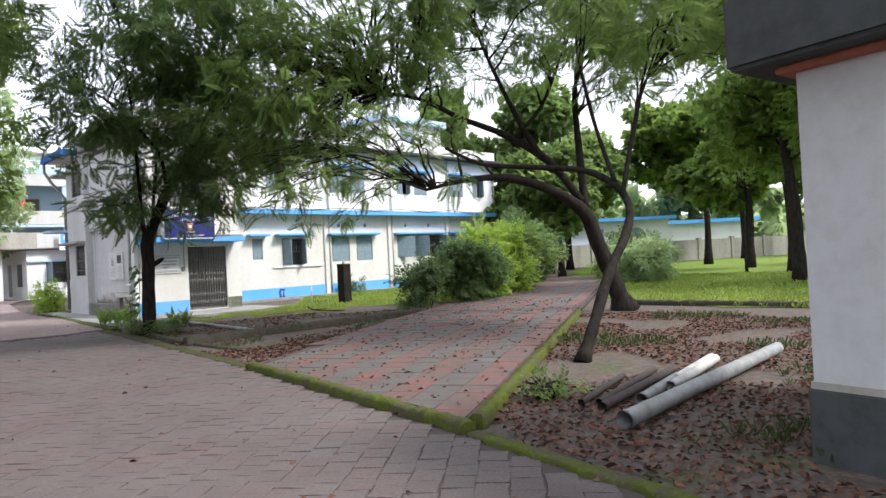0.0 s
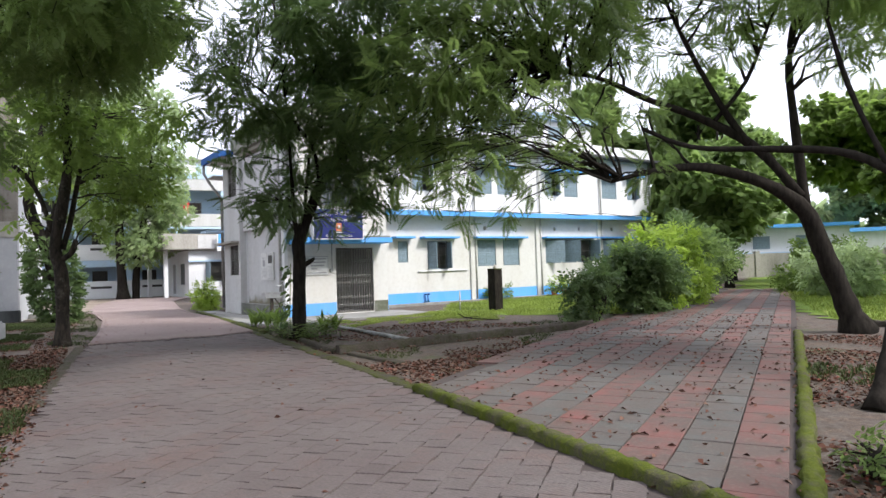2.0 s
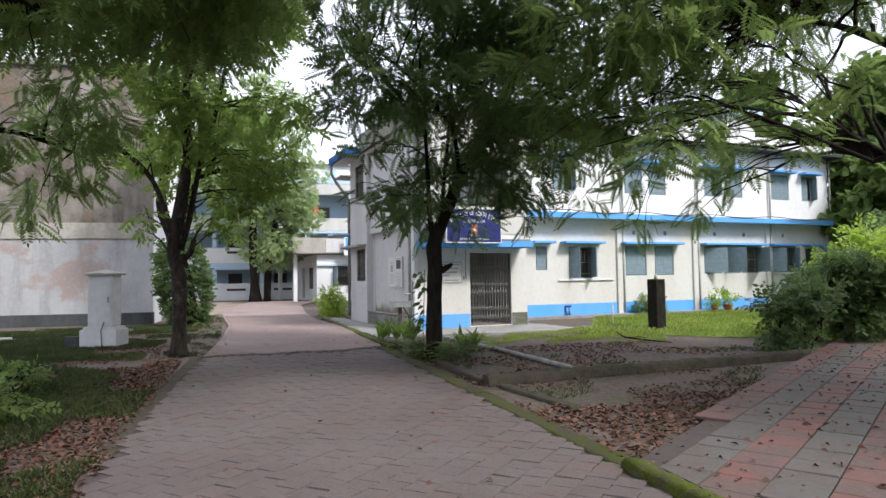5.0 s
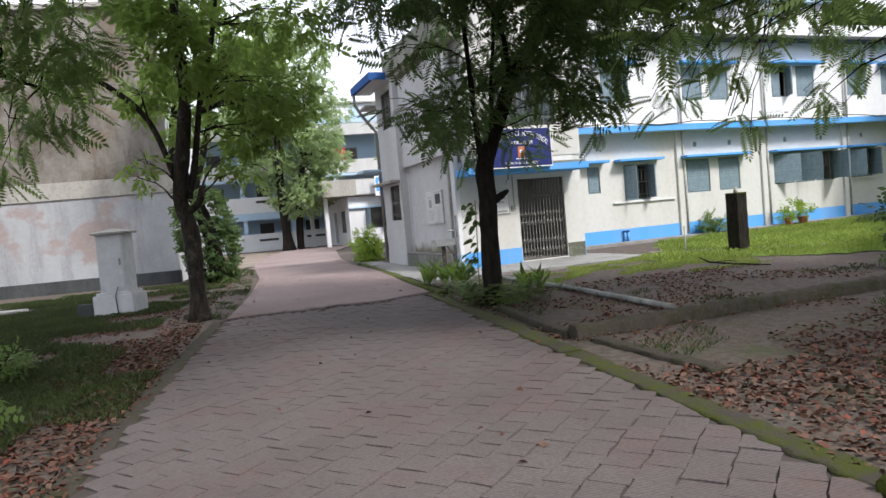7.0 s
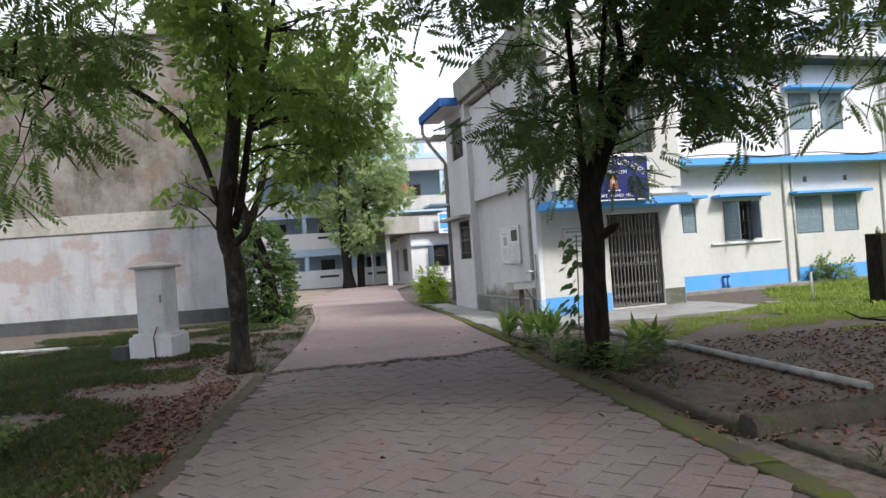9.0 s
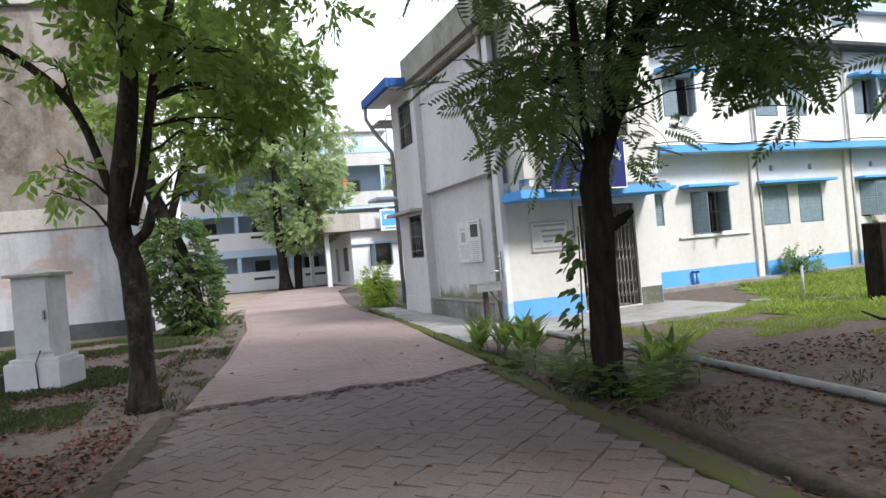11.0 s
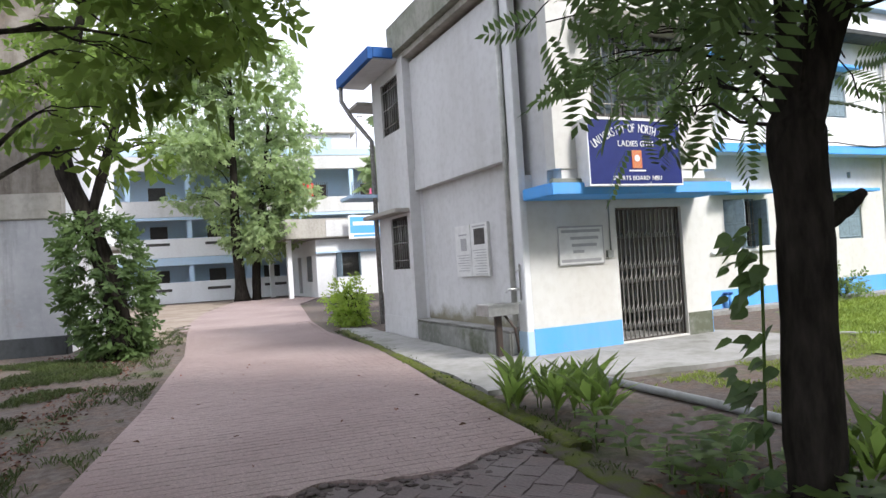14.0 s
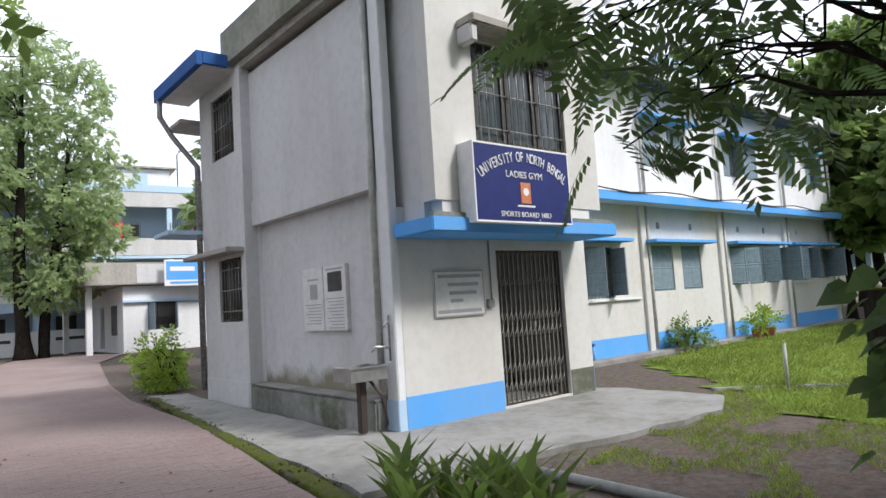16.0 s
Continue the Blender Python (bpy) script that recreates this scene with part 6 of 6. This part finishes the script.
def pipes():
    g = empty("ground_pipe", pose(5.68, 19.0, 0), "long grey plastic pipe lying on the dirt", "pipe")
    part("pipe", bar([(-0.25, 4.02, 0.035), (-0.06, 2.0, 0.035), (0.07, 0.0, 0.03), (0.07, -3.45, 0.035)], 0.047, 12), M["pvc"], g)
    part("joint", bar([(0.055, 0.3, 0.031), (0.066, 0.05, 0.03)], 0.057, 12), M["pvc"], g)
    # the heap of drain pipes by the hut
    def hollow(path, r, mat, label):
        p = empty("drain_pipe", pose(*path[0]), label, "pipe", "heap of pipes in the leaves")
        bm = bmesh.new()
        a, b = Vector((0, 0, 0)), Vector(path[1]) - Vector(path[0])
        tube(bm, [a, a.lerp(b, 0.33), a.lerp(b, 0.66), b], r, 18, False)
        inner = bmesh.new()
        tube(bm, [b, a], r * 0.86, 18, False)
        inner.free()
        part("tube", bm, mat, p)
        bm = bmesh.new()
        d = b.normalized()
        tube(bm, [a - d * 0.004, a + d * 0.06], r * 1.06, 18, False)
        part("rim", bm, mat, p)

    hollow(((4.06, 3.87, 0.085), (8.4, 4.5, 0.1)), 0.078, M["pvc"], "long grey plastic drain pipe lying on leaves")
    hollow(((5.6, 4.38, 0.06), (7.1, 4.68, 0.12)), 0.055, M["pipe_white"], "short pale drain pipe beside the long one")
    hollow(((6.0, 4.56, 0.06), (7.3, 4.84, 0.1)), 0.05, M["pipe_white"], "short pale drain pipe beside the long one")
    hollow(((4.95, 4.3, 0.05), (6.1, 4.62, 0.05)), 0.055, M["pvc"], "thin grey weathered pipe in the heap")
    for a, b, r in (((4.45, 4.4, 0.05), (6.6, 4.95, 0.05), 0.045), ((4.6, 4.55, 0.04), (6.4, 5.1, 0.05), 0.04), ((4.5, 4.7, 0.04), (5.9, 5.2, 0.04), 0.035)):
        hollow((a, b), r, M["joint"], "thin dirt-brown pole in the heap")


pipes()


def bed_plants():
    """Leafy bed plants along the road edge, round the tree foot."""
    LONG = []
    for i in range(9):
        a = i * 2.4
        d = Vector((math.cos(a) * 0.5, math.sin(a) * 0.5, 0.85)).normalized()
        side = Vector((-math.sin(a), math.cos(a), 0)) * 0.035
        b0 = Vector((0, 0, 0.05 + 0.02 * i))
        L = 0.3 + 0.03 * (i % 4)
        mid = b0 + d * L * 0.5
        LONG.append((b0, mid + side, b0 + d * L + Vector((math.cos(a), math.sin(a), -0.5)) * 0.07, mid - side))
    WIDE = []
    for i in range(14):
        a = i * 2.4 + 0.4
        h = 0.05 + 0.026 * i
        d = Vector((math.cos(a), math.sin(a), 0.25)).normalized()
        side = Vector((-math.sin(a), math.cos(a), 0)) * 0.07
        b0 = Vector((0, 0, h)) + d * 0.06
        WIDE.append((b0, b0 + d * 0.1 + side, b0 + d * 0.23 - Vector((0, 0, 0.05)), b0 + d * 0.1 - side))
    stalk_mesh = mesh_of(bar([(0, 0, -0.02), (0.01, 0, 0.08), (0, 0.01, 0.14)], 0.008, 5), "stalk", M["leaf_mid"])
    q = random.Random(9)
    kinds = [("upright strap-leaved bed plant", LONG, "leaf_light"), ("low broad-leaved bed plant", WIDE, "leaf_mid")]
    spots = [(4.2, 21.95, 0), (4.42, 21.6, 0), (4.05, 21.45, 0), (4.6, 21.25, 0), (4.3, 21.05, 0), (4.05, 20.5, 1), (4.5, 20.55, 0), (4.3, 19.9, 1), (4.75, 19.95, 1), (4.1, 19.35, 1), (4.1, 18.75, 1), (4.2, 18.3, 1), (4.65, 18.25, 1), (5.05, 18.4, 1), (5.1, 18.9, 1), (5.2, 18.1, 0), (4.9, 19.3, 1), (4.4, 17.95, 1)]
    for i, (x, y, k) in enumerate((x - 0.22, y - 0.25 + 0.7 * (1 - k), k) for x, y, k in spots):
        label, pat, mat = kinds[k]
        p = empty("bed_plant", pose(x, y, 0, 0, 0, q.uniform(0, 360)), label + " by the road edge", "plant", "bed plants along the road")
        n = q.randint(3, 5) if k == 0 else q.randint(3, 4)
        g = np.random.default_rng(500 + i)
        P = np.stack([g.normal(0, 0.1 + 0.06 * k, n), g.normal(0, 0.1 + 0.06 * k, n), np.zeros(n)], 1)
        D = np.stack([np.cos(g.uniform(0, 6.3, n)), np.sin(g.uniform(0, 6.3, n)), np.zeros(n)], 1)
        o = new("foliage", cloud_mesh("foliage", pat, P, D, g.uniform(0.8, 1.35, n) * (1.12 if k == 0 else 0.68), M[mat], 0.12, 20 + i))
        o.parent = p
        for j in range(n):
            o = new("stalk", stalk_mesh)
            o.parent = p
            o.location = P[j]
    # climbing heart-leaved vine on the tree's trunk
    v = empty("vine", pose(4.1, 18.37, 0), "heart-leaved vine climbing a dark trunk", "vine")
    g = np.random.default_rng(15)
    n = 62
    z = g.uniform(0.25, 1.75, n)
    a = g.normal(2.45, 0.35, n)
    out = g.uniform(0.2, 0.4, n)
    P = np.stack([out * np.cos(a), out * np.sin(a), z], 1)
    D = np.stack([np.cos(a), np.sin(a), g.normal(-0.6, 0.3, n)], 1)
    heart = [(Vector((0, 0, 0)), Vector((0.02, 0.05, 0.004)), Vector((0.07, 0.056, 0)), Vector((0.075, 0, -0.006))), (Vector((0, 0, 0)), Vector((0.075, 0, -0.006)), Vector((0.07, -0.056, 0)), Vector((0.02, -0.05, 0.004))), (Vector((0.075, 0, -0.006)), Vector((0.07, 0.056, 0)), Vector((0.16, 0, -0.035)), Vector((0.07, -0.056, 0)))]
    o = new("foliage", cloud_mesh("foliage", heart, P, D, g.uniform(0.6, 1.05, n), M["leaf_dark"], 0.5, 15))
    o.parent = v
    part("stem", bar([(-0.17, 0.13, 0), (-0.18, 0.16, 0.6), (-0.15, 0.15, 1.2), (-0.14, 0.13, 1.8)], 0.01, 5), M["leaf_mid"], v)


bed_plants()


def ground_cover():
    """Fallen leaves, grass blades and weeds."""
    g = np.random.default_rng(31)
    leaf = [(Vector((0, 0, 0)), Vector((0.035, 0.024, 0.02)), Vector((0.085, 0.006, 0.006)), Vector((0.04, -0.022, 0.022)))]

    def scatter(n, x0, x1, y0, y1, keep):
        x, y = g.uniform(x0, x1, n), g.uniform(y0, y1, n)
        m = np.array([keep(a, b) for a, b in zip(x, y)])
        return x[m], y[m]

    def patchy(a, b, t):
        return noise.noise((a * 0.7, b * 0.7, 3.3)) > t

    def on_path(a, b):
        d = (a - 3.22) * PN.x + (b - 4.86) * PN.y
        return a > 3.25 and 0 < d < 4.35

    sets = []
    sets.append(scatter(46000, 3.0, 13, -1, 13, lambda a, b: a > 2.95 + 0.05 * b and not on_path(a, b) and patchy(a, b, -0.25) and math.hypot(a - 6, b - 4) < 9))
    sets.append(scatter(8500, 3.62, 10, 10.3, 19.5, lambda a, b: not on_path(a, b) and patchy(a, b, -0.05)))
    sets.append(scatter(3000, 3.4, 15, 5, 16, lambda a, b: on_path(a, b)))
    sets.append(scatter(7000, -4.5, -0.95, 8, 24, lambda a, b: patchy(a, b, 0.15) or a > -1.6))
    sets.append(scatter(5200, -2.1, -0.85, 8, 20, lambda a, b: a > -1.5 or patchy(a, b, -0.1)))
    sets.append(scatter(170, -0.7, 3.4, 1, 28, lambda a, b: True))
    sets.append(scatter(5000, -5, -0.9, 20, 33, lambda a, b: patchy(a, b, 0.0)))
    x, y = np.concatenate([s[0] for s in sets]), np.concatenate([s[1] for s in sets])
    n = len(x)
    z = np.where((x > -0.7) & (x < 3.45), 0.006, 0.004) + np.where((y > 20.55) & (x > -0.3) & (x < 3.45), 0.035, 0)
    onp = np.array([on_path(a, b) for a, b in zip(x, y)])
    z = z + np.where(onp, 0.085, 0)
    a = g.uniform(0, 6.28, n)
    D = np.stack([np.cos(a), np.sin(a), g.normal(0.08, 0.16, n)], 1)
    tagged(new("fallen_leaves", cloud_mesh("fallen_leaves", leaf, np.stack([x, y, z], 1), D, g.uniform(0.35, 1.0, n), M["dry_leaf"], 0.5, 8)), "brown and reddish fallen leaves on the ground", "leaves", kind="stuff")

    blades = []
    for i in range(5):
        t = i * 1.3
        d = Vector((math.cos(t) * 0.45, math.sin(t) * 0.45, 1)).normalized()
        s = Vector((-math.sin(t), math.cos(t), 0)) * 0.005
        b0 = Vector((0.02 * math.cos(t), 0.02 * math.sin(t), 0))
        blades.append((b0 - s, b0 + s, b0 + d * 0.1 + s * 0.5 + Vector((math.cos(t), math.sin(t), -0.3)) * 0.02, b0 + d * 0.09 - s * 0.3))
    near_lawn = [(9.6, 22.3), (11.2, 24.2), (13.5, 28.0), (26, 30), (22, 22), (14.5, 17.3), (12.5, 19.2), (11.0, 20.6), (9.6, 21.4)]
    s1 = scatter(16000, 9, 27, 17, 30.5, lambda a, b: inside(a, b, near_lawn))
    s2 = scatter(42000, -8, -0.95, 8.5, 32, lambda a, b: noise.noise((a * 0.55, b * 0.55, 7.7)) > (0.1 if a > -1.7 else -0.22 if b < 25 else 0.05) and not inside(a, b, far_road))
    s3 = scatter(7000, 5.7, 11, 19.2, 24.5, lambda a, b: noise.noise((a * 1.1, b * 1.1, 3.3)) > 0.0 and b < 22.2 + (a - 5.5) * 0.35)
    s4 = scatter(9000, 14.8, 30, -2, 22, lambda a, b: b < a * 0.85 - 1)
    s5 = scatter(4500, 4.2, 13, -0.5, 9, lambda a, b: not on_path(a, b) and noise.noise((a * 0.6, b * 0.6, 7.7)) > 0.15)
    s6 = scatter(700, 3.5, 3.95, 18, 33, lambda a, b: patchy(a * 2, b * 2, 0.0) and not inside(a, b, far_road))
    s7 = scatter(1500, -1.3, -0.3, 20, 40, lambda a, b: patchy(a * 2, b * 2, 0.0) and not inside(a, b, far_road))
    s8 = scatter(2500, 4.0, 11, 10, 17.5, lambda a, b: not on_path(a, b) and noise.noise((a * 0.6, b * 0.6, 7.7)) > 0.2)
    for ss, ks, mat, label in (((s1, s4, s3), (0.9, 1.3, 0.45), "grass", "short bright green lawn grass"), ((s2, s5, s6, s7, s8), (0.65, 0.9, 0.6, 0.7, 0.6), "verge_grass", "green weeds and grass in tufts, coloured dark for tree shade")):
        x, y = np.concatenate([s[0] for s in ss]), np.concatenate([s[1] for s in ss])
        sc = np.concatenate([np.full(len(s[0]), k) for s, k in zip(ss, ks)])
        n = len(x)
        a = g.uniform(0, 6.28, n)
        D = np.stack([np.cos(a), np.sin(a), np.zeros(n)], 1)
        tagged(new("grass", cloud_mesh("grass", blades, np.stack([x, y, np.full(n, -0.01)], 1), D, sc * g.uniform(0.6, 1.5, n), M[mat], 0.2, 18)), label, "grass", kind="stuff")
    shrub("dark green leafy weed clump on the verge", -2.4, 14.2, 0.5, 0.45, BUSH, M["leaf_mid"], 12, 420, 431, (0.6, 1.0))
    shrub("dark green leafy weed clump on the verge", -2.9, 16.5, 0.45, 0.4, BUSH, M["leaf_mid"], 12, 420, 432, (0.6, 1.0))
    shrub("green grassy weed clump by the pipes", 4.6, 5.25, 0.25, 0.3, BUSH, M["leaf_mid"], 10, 500, 433, (0.4, 0.7))


ground_cover()


def litter():
    w = empty("wrapper", pose(3.93, 17.0, 0.01, 0, 0, 30), "small crumpled red wrapper on the dirt", "litter")
    bm = bmesh.new()
    q = random.Random(4)
    rr = [[bm.verts.new((0.03 * i, 0.025 * j, 0.03 + q.uniform(-0.02, 0.03))) for i in range(5)] for j in range(5)]
    for j in range(4):
        for i in range(4):
            bm.faces.new((rr[j][i], rr[j][i + 1], rr[j + 1][i + 1], rr[j + 1][i]))
    part("foil", bm, M["red_cloth"], w)


litter()


def fallen_branch():
    b = empty("fallen_branch", pose(9.6, 20.3, 0), "thin dark fallen branch lying on the dirt", "branch")
    part("limb", tube(bmesh.new(), [(0, 0, 0.16), (0.08, -0.25, 0.05), (0.2, -0.9, 0.035), (0.42, -1.7, 0.03)], [0.012, 0.022, 0.02, 0.01], 7), M["bark"], b)
    part("twig", bar([(0.1, -0.35, 0.05), (0.32, -0.55, 0.08), (0.5, -0.62, 0.04)], 0.008, 5), M["bark"], b)


fallen_branch()


# ---- paving pieces, last ----
def paving():
    # tiles of the path: strips of red and grey along its length
    T = 0.393
    bed = slab_poly([(3.25, 4.9), (3.22 + PD.x * 29, 4.86 + PD.y * 29), (3.22 + PD.x * 29 + PN.x * 4.38, 4.86 + PD.y * 29 + PN.y * 4.38), (6.2, 12.1), (3.47, 10.22)], -0.3, 0.055)
    path = structure("pavement.001", bed, M["joint"], "path of red and grey square tiles strewn with leaves", "pavement")
    bm = box(-T / 2 + 0.006, T / 2 - 0.006, -T / 2 + 0.006, T / 2 - 0.006, -0.03, 0.0)
    top = [e for e in bm.edges if all(v.co.z > -0.001 for v in e.verts)]
    bmesh.ops.bevel(bm, geom=top, offset=0.006, segments=1, affect="EDGES")
    red, grey = mesh_of(bm.copy(), "tile_red", M["tile_red"]), mesh_of(bm, "tile_grey", M["tile_grey"])
    q = random.Random(5)
    rest = {0: bmesh.new(), 1: bmesh.new()}
    count = 0
    ang = math.atan2(PD.y, PD.x)
    for i in range(-8, 80):
        for j in range(11):
            along, across = (i + 0.5) * T, 0.12 + (j + 0.5) * T
            x, y = 3.22 + PD.x * along + PN.x * across, 4.86 + PD.y * along + PN.y * across
            # cut by the kerb on the road side
            edge_x = 3.48 - (10.2 - y) * 0.048
            if x < edge_x - 0.2 or y < 4.6:
                continue
            cut = x < edge_x + 0.26 or y < 5.2
            if x < 5.2 and y > 10.12 + (x - 3.47) * 0.68:
                continue
            k = (j + (1 if i > 14 and q.random() < 0.05 else 0)) % 2
            z = 0.082 + q.uniform(-0.004, 0.004)
            m = Matrix.Translation((x, y, z)) @ Euler((q.uniform(-0.01, 0.01), q.uniform(-0.01, 0.01), ang + q.uniform(-0.01, 0.01))).to_matrix().to_4x4()
            if along < 9.6 and count < 300 and not cut:
                o = new("tile", red if k == 0 else grey)
                o.parent = path
                o.matrix_basis = m
                count += 1
            else:
                corners = [m @ Vector(p) for p in ((-T / 2 + 0.006, -T / 2 + 0.006, 0), (T / 2 - 0.006, -T / 2 + 0.006, 0), (T / 2 - 0.006, T / 2 - 0.006, 0), (-T / 2 + 0.006, T / 2 - 0.006, 0))]
                if cut:
                    # cut off what would pass under the kerb
                    out = []
                    for p0, p1 in zip(corners, corners[1:] + corners[:1]):
                        d0, d1 = (v.x - 3.48 + (10.2 - v.y) * 0.048 for v in (p0, p1))
                        if d0 >= 0:
                            out.append(p0)
                        if d0 * d1 < 0:
                            out.append(p0.lerp(p1, d0 / (d0 - d1)))
                    corners = out
                if len(corners) < 3:
                    continue
                vs = [rest[k].verts.new(p) for p in corners]
                lo = [rest[k].verts.new(p - Vector((0, 0, 0.026))) for p in corners]
                rest[k].faces.new(vs)
                n = len(vs)
                for a in range(n):
                    rest[k].faces.new((vs[a], lo[a], lo[(a + 1) % n], vs[(a + 1) % n]))
    for k, mat in ((0, "tile_red"), (1, "tile_grey")):
        o = part("tiles", rest[k], M[mat], path)
        tagged(o, kind="stuff")

    # road pavers laid askew to the road
    P = 0.235
    c45, s45 = math.cos(radians(45)), math.sin(radians(45))
    q = random.Random(6)
    shapes = []
    for v in range(6):
        bm = bmesh.new()
        h = P / 2 - 0.0017
        pts = [(-h, -h), (0, -h + q.uniform(-0.006, 0.012)), (h, -h), (h - q.uniform(-0.006, 0.012), 0), (h, h), (0, h - q.uniform(-0.006, 0.012)), (-h, h), (-h + q.uniform(-0.006, 0.012), 0)]
        top = [bm.verts.new((x * 0.985 + q.uniform(-0.002, 0.002), y * 0.985 + q.uniform(-0.002, 0.002), 0)) for x, y in pts]
        mid = [bm.verts.new((x, y, -0.003)) for x, y in pts]
        low = [bm.verts.new((x, y, -0.03)) for x, y in pts]
        bm.faces.new(top)
        for a, b in ((top, mid), (mid, low)):
            for i in range(8):
                bm.faces.new((a[i], b[i], b[(i + 1) % 8], a[(i + 1) % 8]))
        bmesh.ops.recalc_face_normals(bm, faces=bm.faces[:])
        shapes.append(bm)
    meshes = [mesh_of(b.copy(), "paver", M["paver"]) for b in shapes]
    big_v, big_f = [], []
    flat = [([tuple(v.co) for v in b.verts], [[v.index for v in f.verts] for f in b.faces]) for b in shapes if b.verts.index_update() is None]
    n = 0
    for i in range(-70, 150):
        for j in range(-70, 150):
            off = P * ((i * 0.37) % 1.0)
            a, b = i * P, j * P + off
            x, y = a * c45 + b * s45 - 8, -a * s45 + b * c45 + 6
            left = -0.8 if y > 11.5 else (-2.0 - (8.5 - y) * 0.6 if y < 8.5 else -2.0 + (y - 8.5) * 0.42)
            ridge = 20.32 + 0.28 * max(0, x - 1.8)
            right = 2.66 + 0.07 * y if y < 4.8 else min(3.36, 2.98 + 0.06 * (y - 4.8))
            if y > 16:
                left = -0.78 + 0.1 * (y - 16)
            if not (max(left, -5.6) < x < right and -5 < y < ridge):
                continue
            x, y = x + q.uniform(-0.007, 0.007), y + q.uniform(-0.007, 0.007)
            z = 0.008 + q.uniform(-0.003, 0.003) + 0.006 * noise.noise((x * 0.7, y * 0.7, 1))
            m = Matrix.Translation((x, y, z)) @ Euler((q.uniform(-0.012, 0.012), q.uniform(-0.012, 0.012), radians(-45) + q.uniform(-0.07, 0.07))).to_matrix().to_4x4()
            s = q.randrange(6)
            if 2.3 < y < 8.2 and x > -1.2 and n < 300:
                o = new("paver", meshes[s])
                o.parent = road_bed
                o.matrix_basis = m
                n += 1
            else:
                base = len(big_v)
                big_v.extend(tuple(m @ Vector(p)) for p in flat[s][0])
                big_f.extend([base + k for k in f] for f in flat[s][1])
    me = bpy.data.meshes.new("pavers")
    me.from_pydata(big_v, [], big_f)
    me.materials.append(M["paver_rest"])
    o = new("pavers", me)
    o.parent = road_bed
    tagged(o, kind="stuff")
    for b in shapes:
        b.free()


def far_bricks():
    """Bricks on the higher road, laid in courses across it."""
    q = random.Random(8)
    V, F = [], []
    bl, bw, g = 0.23, 0.115, 0.0012
    rows = int((37.5 - 20.3) / bw)
    for j in range(rows):
        y = 20.3 + j * bw
        for i in range(22):
            x = -1.1 + (i + 0.5 * (j % 2)) * bl + q.uniform(-0.012, 0.012)
            lim = next((ey for ex, ey in edge if ex >= x), edge[-1][1]) + 0.07
            if not inside(x, y, far_road) or y < lim or not (inside(x - 0.11, y, far_road) and inside(x + 0.11, y, far_road)):
                continue
            z = 0.037 + q.uniform(-0.0012, 0.0012) + 0.003 * noise.noise((x, y, 2))
            a, b = bl / 2 - g, bw / 2 - g
            n = len(V)
            t = q.uniform(-0.02, 0.02)
            for px, py, pz in ((-a, -b, -0.02), (a, -b, -0.02), (a, b, -0.02), (-a, b, -0.02), (-a + 0.003, -b + 0.003, 0), (a - 0.003, -b + 0.003, 0), (a - 0.003, b - 0.003, 0), (-a + 0.003, b - 0.003, 0)):
                V.append((x + px - t * py, y + py + t * px, z + pz))
            F += [(n + 4, n + 5, n + 6, n + 7), (n, n + 1, n + 5, n + 4), (n + 1, n + 2, n + 6, n + 5), (n + 2, n + 3, n + 7, n + 6), (n + 3, n, n + 4, n + 7)]
    me = bpy.data.meshes.new("bricks")
    me.from_pydata(V, [], F)
    me.materials.append(M["pink_road"])
    o = new("bricks", me)
    o.parent = high_road
    tagged(o, kind="stuff")
    far = slab_poly([(-0.75, 37.4), (3.35, 37.4), (4.2, 50), (6.0, 57), (3.5, 62), (1.0, 60), (-0.4, 48)], -0.1, 0.036)
    part("far_surface", far, M["pink_road"], high_road, "dusty far stretch of the road")


paving()
far_bricks()
